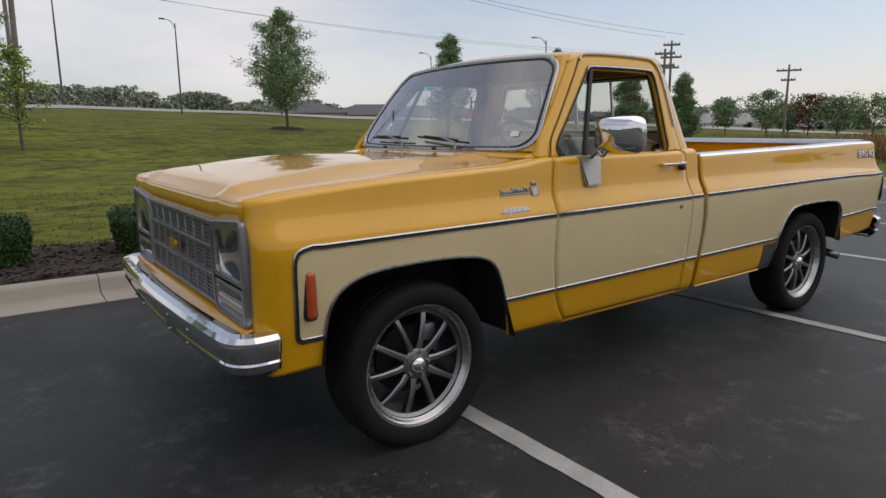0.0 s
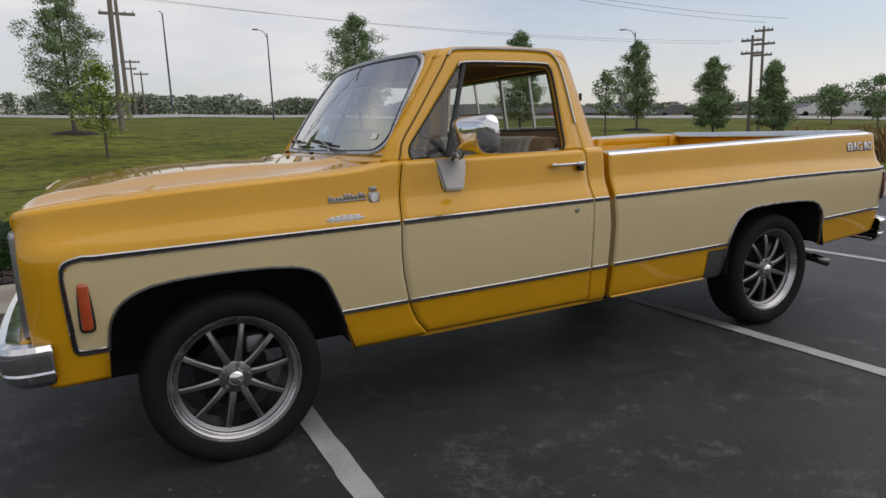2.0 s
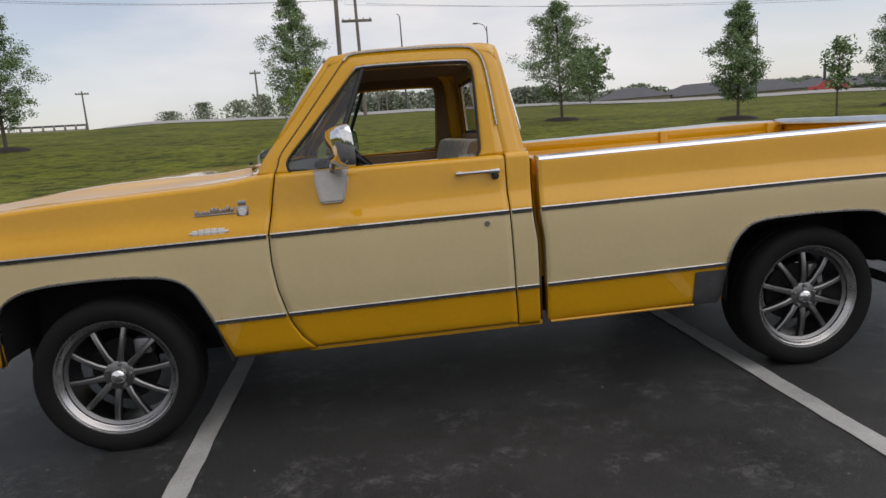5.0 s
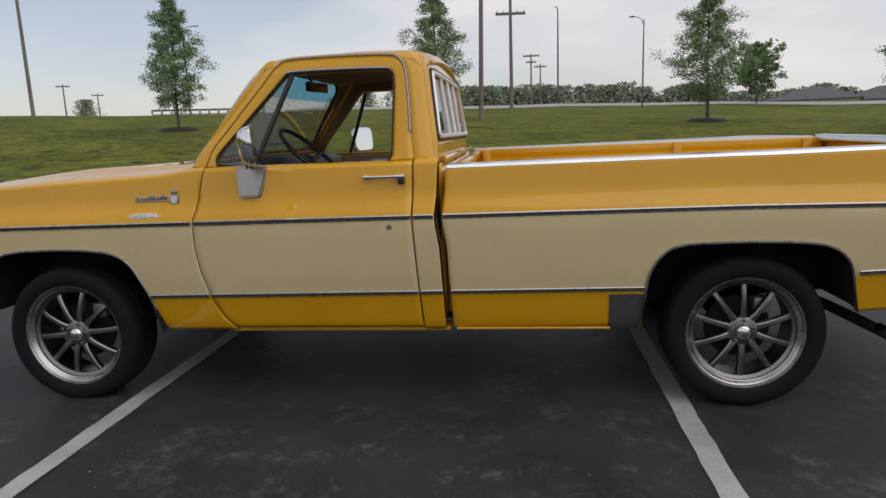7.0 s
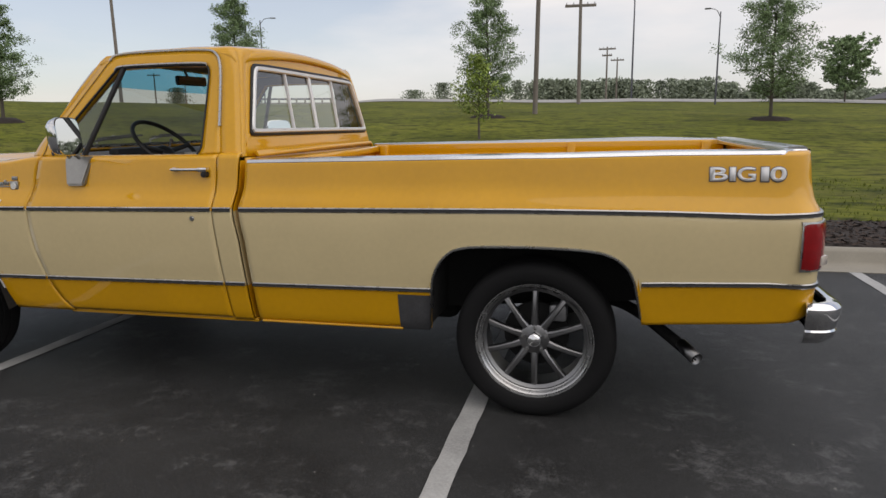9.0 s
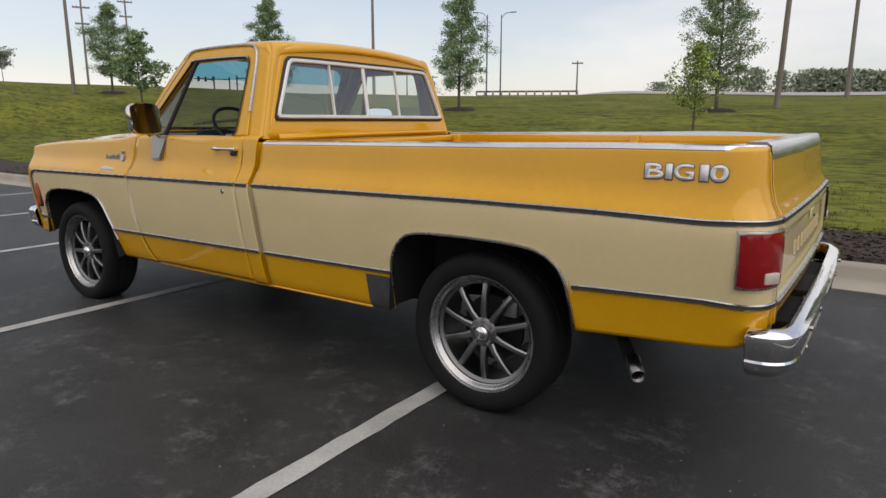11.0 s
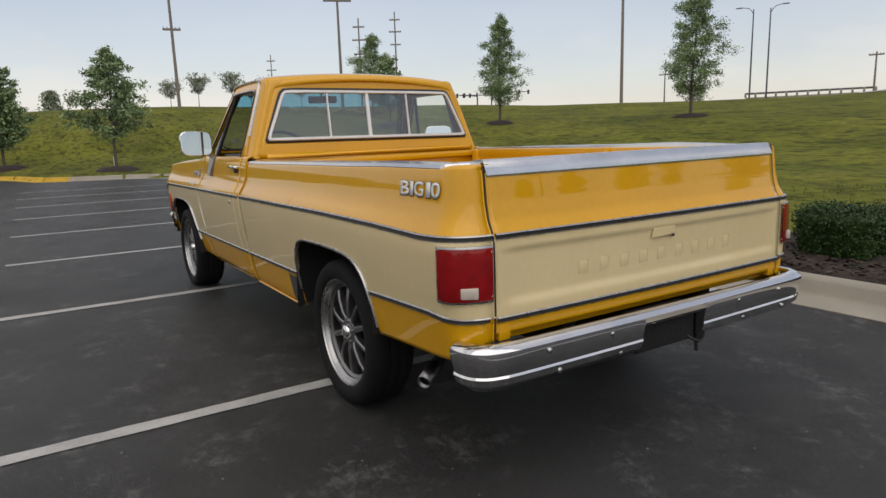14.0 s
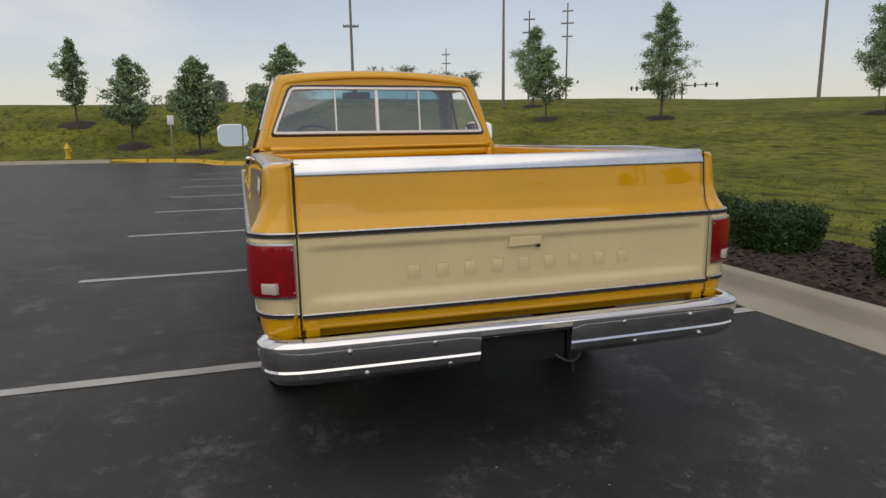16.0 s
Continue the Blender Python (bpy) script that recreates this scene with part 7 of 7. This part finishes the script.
def house(az, r, w, d, h, rise, wall_mat=WALL, lift=0.0, label="low house with a dark hipped roof behind the road"):
    x, y = polar(az, r)
    z = 1.3 + r * math.tan(radians(lut(az, RIDGE) + 0.30)) - h * 0.75 + lift
    t = thing("house", label, "house", Matrix.Translation((x, y, z)) @ pose(0, 0, 0, 0, 0, az - 90), group="houses behind the road")
    b = bmesh.new()
    box(b, (-w / 2, -d / 2, 0), (w / 2, d / 2, h))
    part("wall", b, wall_mat, t)
    b = bmesh.new()
    e = 0.5
    q = [b.verts.new(p) for p in ((-w / 2 - e, -d / 2 - e, h), (w / 2 + e, -d / 2 - e, h), (w / 2 + e, d / 2 + e, h), (-w / 2 - e, d / 2 + e, h), (-w / 2 + d / 2, 0, h + rise), (w / 2 - d / 2, 0, h + rise))]
    for f in ((0, 1, 5, 4), (1, 2, 5), (2, 3, 4, 5), (3, 0, 4), (3, 2, 1, 0)):
        b.faces.new([q[i] for i in f])
    part("roof", b, HAZED_ROOF, t, smooth=0)
    for k in range(max(2, int(w / 4))):
        b = bmesh.new()
        cx = -w / 2 + (k + 0.5) * w / max(2, int(w / 4))
        box(b, (cx - 0.6, -d / 2 - 0.05, h * 0.35), (cx + 0.6, -d / 2 + 0.05, h * 0.8), 0.02)
        part("window", b, PANE, t)


for az, r, w, d, h, rise in ((67.5, 118, 12, 8, 2.6, 1.8), (62.0, 120, 15, 9, 2.6, 2.0), (57.5, 122, 13, 8, 2.6, 1.8), (53.0, 125, 14, 8, 2.6, 1.7), (48.8, 125, 11, 8, 2.6, 1.8)):
    house(az, r, w, d, h, rise)
house(41.8, 105, 9, 6, 2.4, 0.8, BRICK_WALL, 0.6, "low tan building beyond the lawn")
house(33.5, 120, 18, 8, 3.2, 0.9, WALL, 0.8, "low pale commercial building beyond the lawn")
house(29.5, 135, 14, 8, 3.2, 0.9, WALL, 0.8, "low pale commercial building beyond the lawn")


def bridge(az0, az1, r, el):
    x0, y0 = polar(az0, r)
    x1, y1 = polar(az1, r)
    z = 1.3 + r * math.tan(radians(el))
    a = math.degrees(math.atan2(y1 - y0, x1 - x0))
    l = math.hypot(x1 - x0, y1 - y0)
    t = thing("bridge", "pale concrete overpass with a dark railing", "bridge", Matrix.Translation((x0, y0, z)) @ pose(0, 0, 0, 0, 0, a))
    b = bmesh.new()
    box(b, (0, -2, -0.9), (l, 2, 0.0), 0.05)
    part("deck", b, CONCRETE, t)
    b = bmesh.new()
    box(b, (0, -2.1, 0.45), (l, -1.9, 0.75), 0.02)
    part("railing", b, STEEL, t)
    for k in range(13):
        b = bmesh.new()
        box(b, (l * k / 12 - 0.15, -2.15, 0), (l * k / 12 + 0.15, -1.85, 0.7), 0.02)
        part("rail_post", b, CONCRETE, t)
bridge(121.0, 112.5, 120, 2.15)


def car(name, label, x, y, z, turn, paint, length=4.6, high=1.55, bed=False):
    t = thing(name, label, "car", Matrix.Translation((x, y, z)) @ pose(0, 0, 0, 0, 0, turn))
    prof = [(-0.5, 0.28), (-0.5, 0.55), (-0.47, 0.62), (-0.24, 0.68), (-0.12, 0.98), (0.05, 1.0), (0.12, 0.97), (0.20, 0.66), (0.5, 0.64), (0.5, 0.28)] if bed else [(-0.5, 0.22), (-0.5, 0.5), (-0.46, 0.58), (-0.26, 0.64), (-0.14, 0.96), (0.0, 1.0), (0.22, 0.98), (0.36, 0.70), (0.49, 0.64), (0.5, 0.25)]
    b = bmesh.new()
    rows = []
    for w in (-0.88, -0.80, 0.80, 0.88):
        k = 1.0 if abs(w) < 0.85 else 0.0
        rows.append([b.verts.new((px * length * (0.985 if not k else 1), w * (0.86 if pz > 0.7 else 1), pz * high - (0 if k else 0.03))) for px, pz in prof])
    for a, c in zip(rows, rows[1:]):
        for i in range(len(prof) - 1):
            b.faces.new((a[i], a[i + 1], c[i + 1], c[i]))
        b.faces.new((a[-1], a[0], c[0], c[-1]))
    b.faces.new(rows[0]); b.faces.new(rows[-1])
    part("body", b, paint, t)
    for s in (-1, 1):
        b = bmesh.new()
        win = [(-0.20, 0.70), (-0.125, 0.93), (0.04, 0.95), (0.10, 0.93), (0.15, 0.70)] if bed else [(-0.21, 0.68), (-0.13, 0.92), (0.0, 0.95), (0.20, 0.93), (0.30, 0.70)]
        b.faces.new([b.verts.new((px * length, s * 0.775, pz * high)) for px, pz in win])
        part("side_window", b, PANE, t)
        for px in (-0.31, 0.30):
            b = bmesh.new()
            lathe(b, [(0.0005, s * 0.02), (0.20, s * 0.02), (0.31, s * 0.0), (0.33, -s * 0.05), (0.33, -s * 0.2)], (px * length, s * 0.87, 0.33), 20)
            part("wheel", b, TYRE, t)
    return t
RED_PAINT = mat("red_car_paint", (0.45, 0.02, 0.02), rough=0.3, coat=0.8, vary=0.05)
WHITE_PAINT = mat("white_car_paint", (0.62, 0.62, 0.62), rough=0.3, coat=0.8, vary=0.05)
GREY_PAINT = mat("dark_car_paint", (0.05, 0.05, 0.055), rough=0.3, coat=0.8, vary=0.05)
def on_road(az, r):
    x, y = polar(az, r)
    return x, y, land(x, y) + 0.08
for az, r, pm, lb in ((53.2, 98, RED_PAINT, "red car parked beyond the lawn"), (44.2, 90, GREY_PAINT, "dark car parked beyond the lawn"), (33.6, 80, WHITE_PAINT, "white car parked beyond the lawn"), (31.4, 82, WHITE_PAINT, "white car parked beyond the lawn"), (26.2, 84, WHITE_PAINT, "white car parked beyond the lawn"), (131.6, 130, WHITE_PAINT, "white car on the road above the bank")):
    x, y, z = on_road(az, r)
    car("parked_car", lb, x, y, z, az - 90, pm)

# traffic signals on mast arms
def signal(az, r, h, arm, turn):
    x, y = polar(az, r)
    t = thing("traffic_signal", "black traffic signals on a long mast arm", "traffic signal", Matrix.Translation((x, y, land(x, y) - 0.1)) @ pose(0, 0, 0, 0, 0, turn), group="traffic signals")
    b = bmesh.new()
    tube(b, [(0, 0, 0), (0, 0, h + 0.8)], 0.2, 8)
    tube(b, [(0, 0, h), (arm, 0, h + 0.3)], [0.15, 0.08], 8)
    part("mast", b, STEEL, t)
    for k in (0.35, 0.65, 0.95):
        b = bmesh.new()
        box(b, (arm * k - 0.25, -0.2, h - 0.45), (arm * k + 0.25, 0.2, h + 0.75), 0.05)
        part("signal_head", b, BLACK, t)
signal(53.4, 108, 3.4, 3.0, -40)
signal(141.6, 185, 9.2, 9.0, 60)
signal(142.2, 190, 9.0, 12.0, -125)
signal(143.4, 180, 8.2, 6.0, -110)

# hydrant, small sign and post beside the far kerb
bm = bmesh.new()
HYD = mat("hydrant_yellow", (0.62, 0.38, 0.02), rough=0.45, vary=0.12, scale=10)
hx, hy = -29.2, -9.1
hyd = thing("fire_hydrant", "yellow fire hydrant on the lawn by the kerb", "fire hydrant", Matrix.Translation((hx, hy, land(hx, hy) - 0.02)))
def lathe_z(b, prof, n=20, c=(0, 0, 0)):
    rings = [[b.verts.new((c[0] + r * math.cos(2 * math.pi * k / n), c[1] + r * math.sin(2 * math.pi * k / n), c[2] + z)) for k in range(n)] for r, z in prof]
    for q, w in zip(rings, rings[1:]):
        for k in range(n):
            b.faces.new((q[k], q[(k + 1) % n], w[(k + 1) % n], w[k]))
lathe_z(bm, [(0.17, 0), (0.17, 0.05), (0.11, 0.07), (0.11, 0.45), (0.16, 0.47), (0.16, 0.52), (0.13, 0.56), (0.09, 0.66), (0.04, 0.72), (0.035, 0.78), (0.0005, 0.79)])
part("barrel", bm, HYD, hyd)
for a in (0, 90, 180):
    bm = bmesh.new()
    m = Matrix.Rotation(radians(a), 4, "Z")
    tube(bm, [m @ Vector((0.08, 0, 0.38)), m @ Vector((0.19, 0, 0.38))], [0.06, 0.065], 12)
    part("nozzle", bm, HYD, hyd)
sx, sy = -28.0, -4.2
sg = thing("parking_sign", "small white sign on a thin post", "sign", Matrix.Translation((sx, sy, land(sx, sy) - 0.03)))
bm = bmesh.new()
box(bm, (-0.03, -0.03, 0), (0.03, 0.03, 2.05), 0.005)
part("post", bm, PAINTED_STEEL, sg)
bm = bmesh.new()
box(bm, (0.03, -0.15, 1.62), (0.045, 0.15, 2.06), 0.005)
part("sign_plate", bm, mat("white_sign", (0.7, 0.7, 0.7), rough=0.4), sg)
px, py = -24.5, 1.0
mk = thing("marker_post", "short white marker post in the lawn", "marker post", Matrix.Translation((px, py, land(px, py) - 0.03)))
bm = bmesh.new()
box(bm, (-0.04, -0.04, 0), (0.04, 0.04, 0.55), 0.01)
part("post", bm, mat("white_post", (0.7, 0.7, 0.68), rough=0.5), mk)
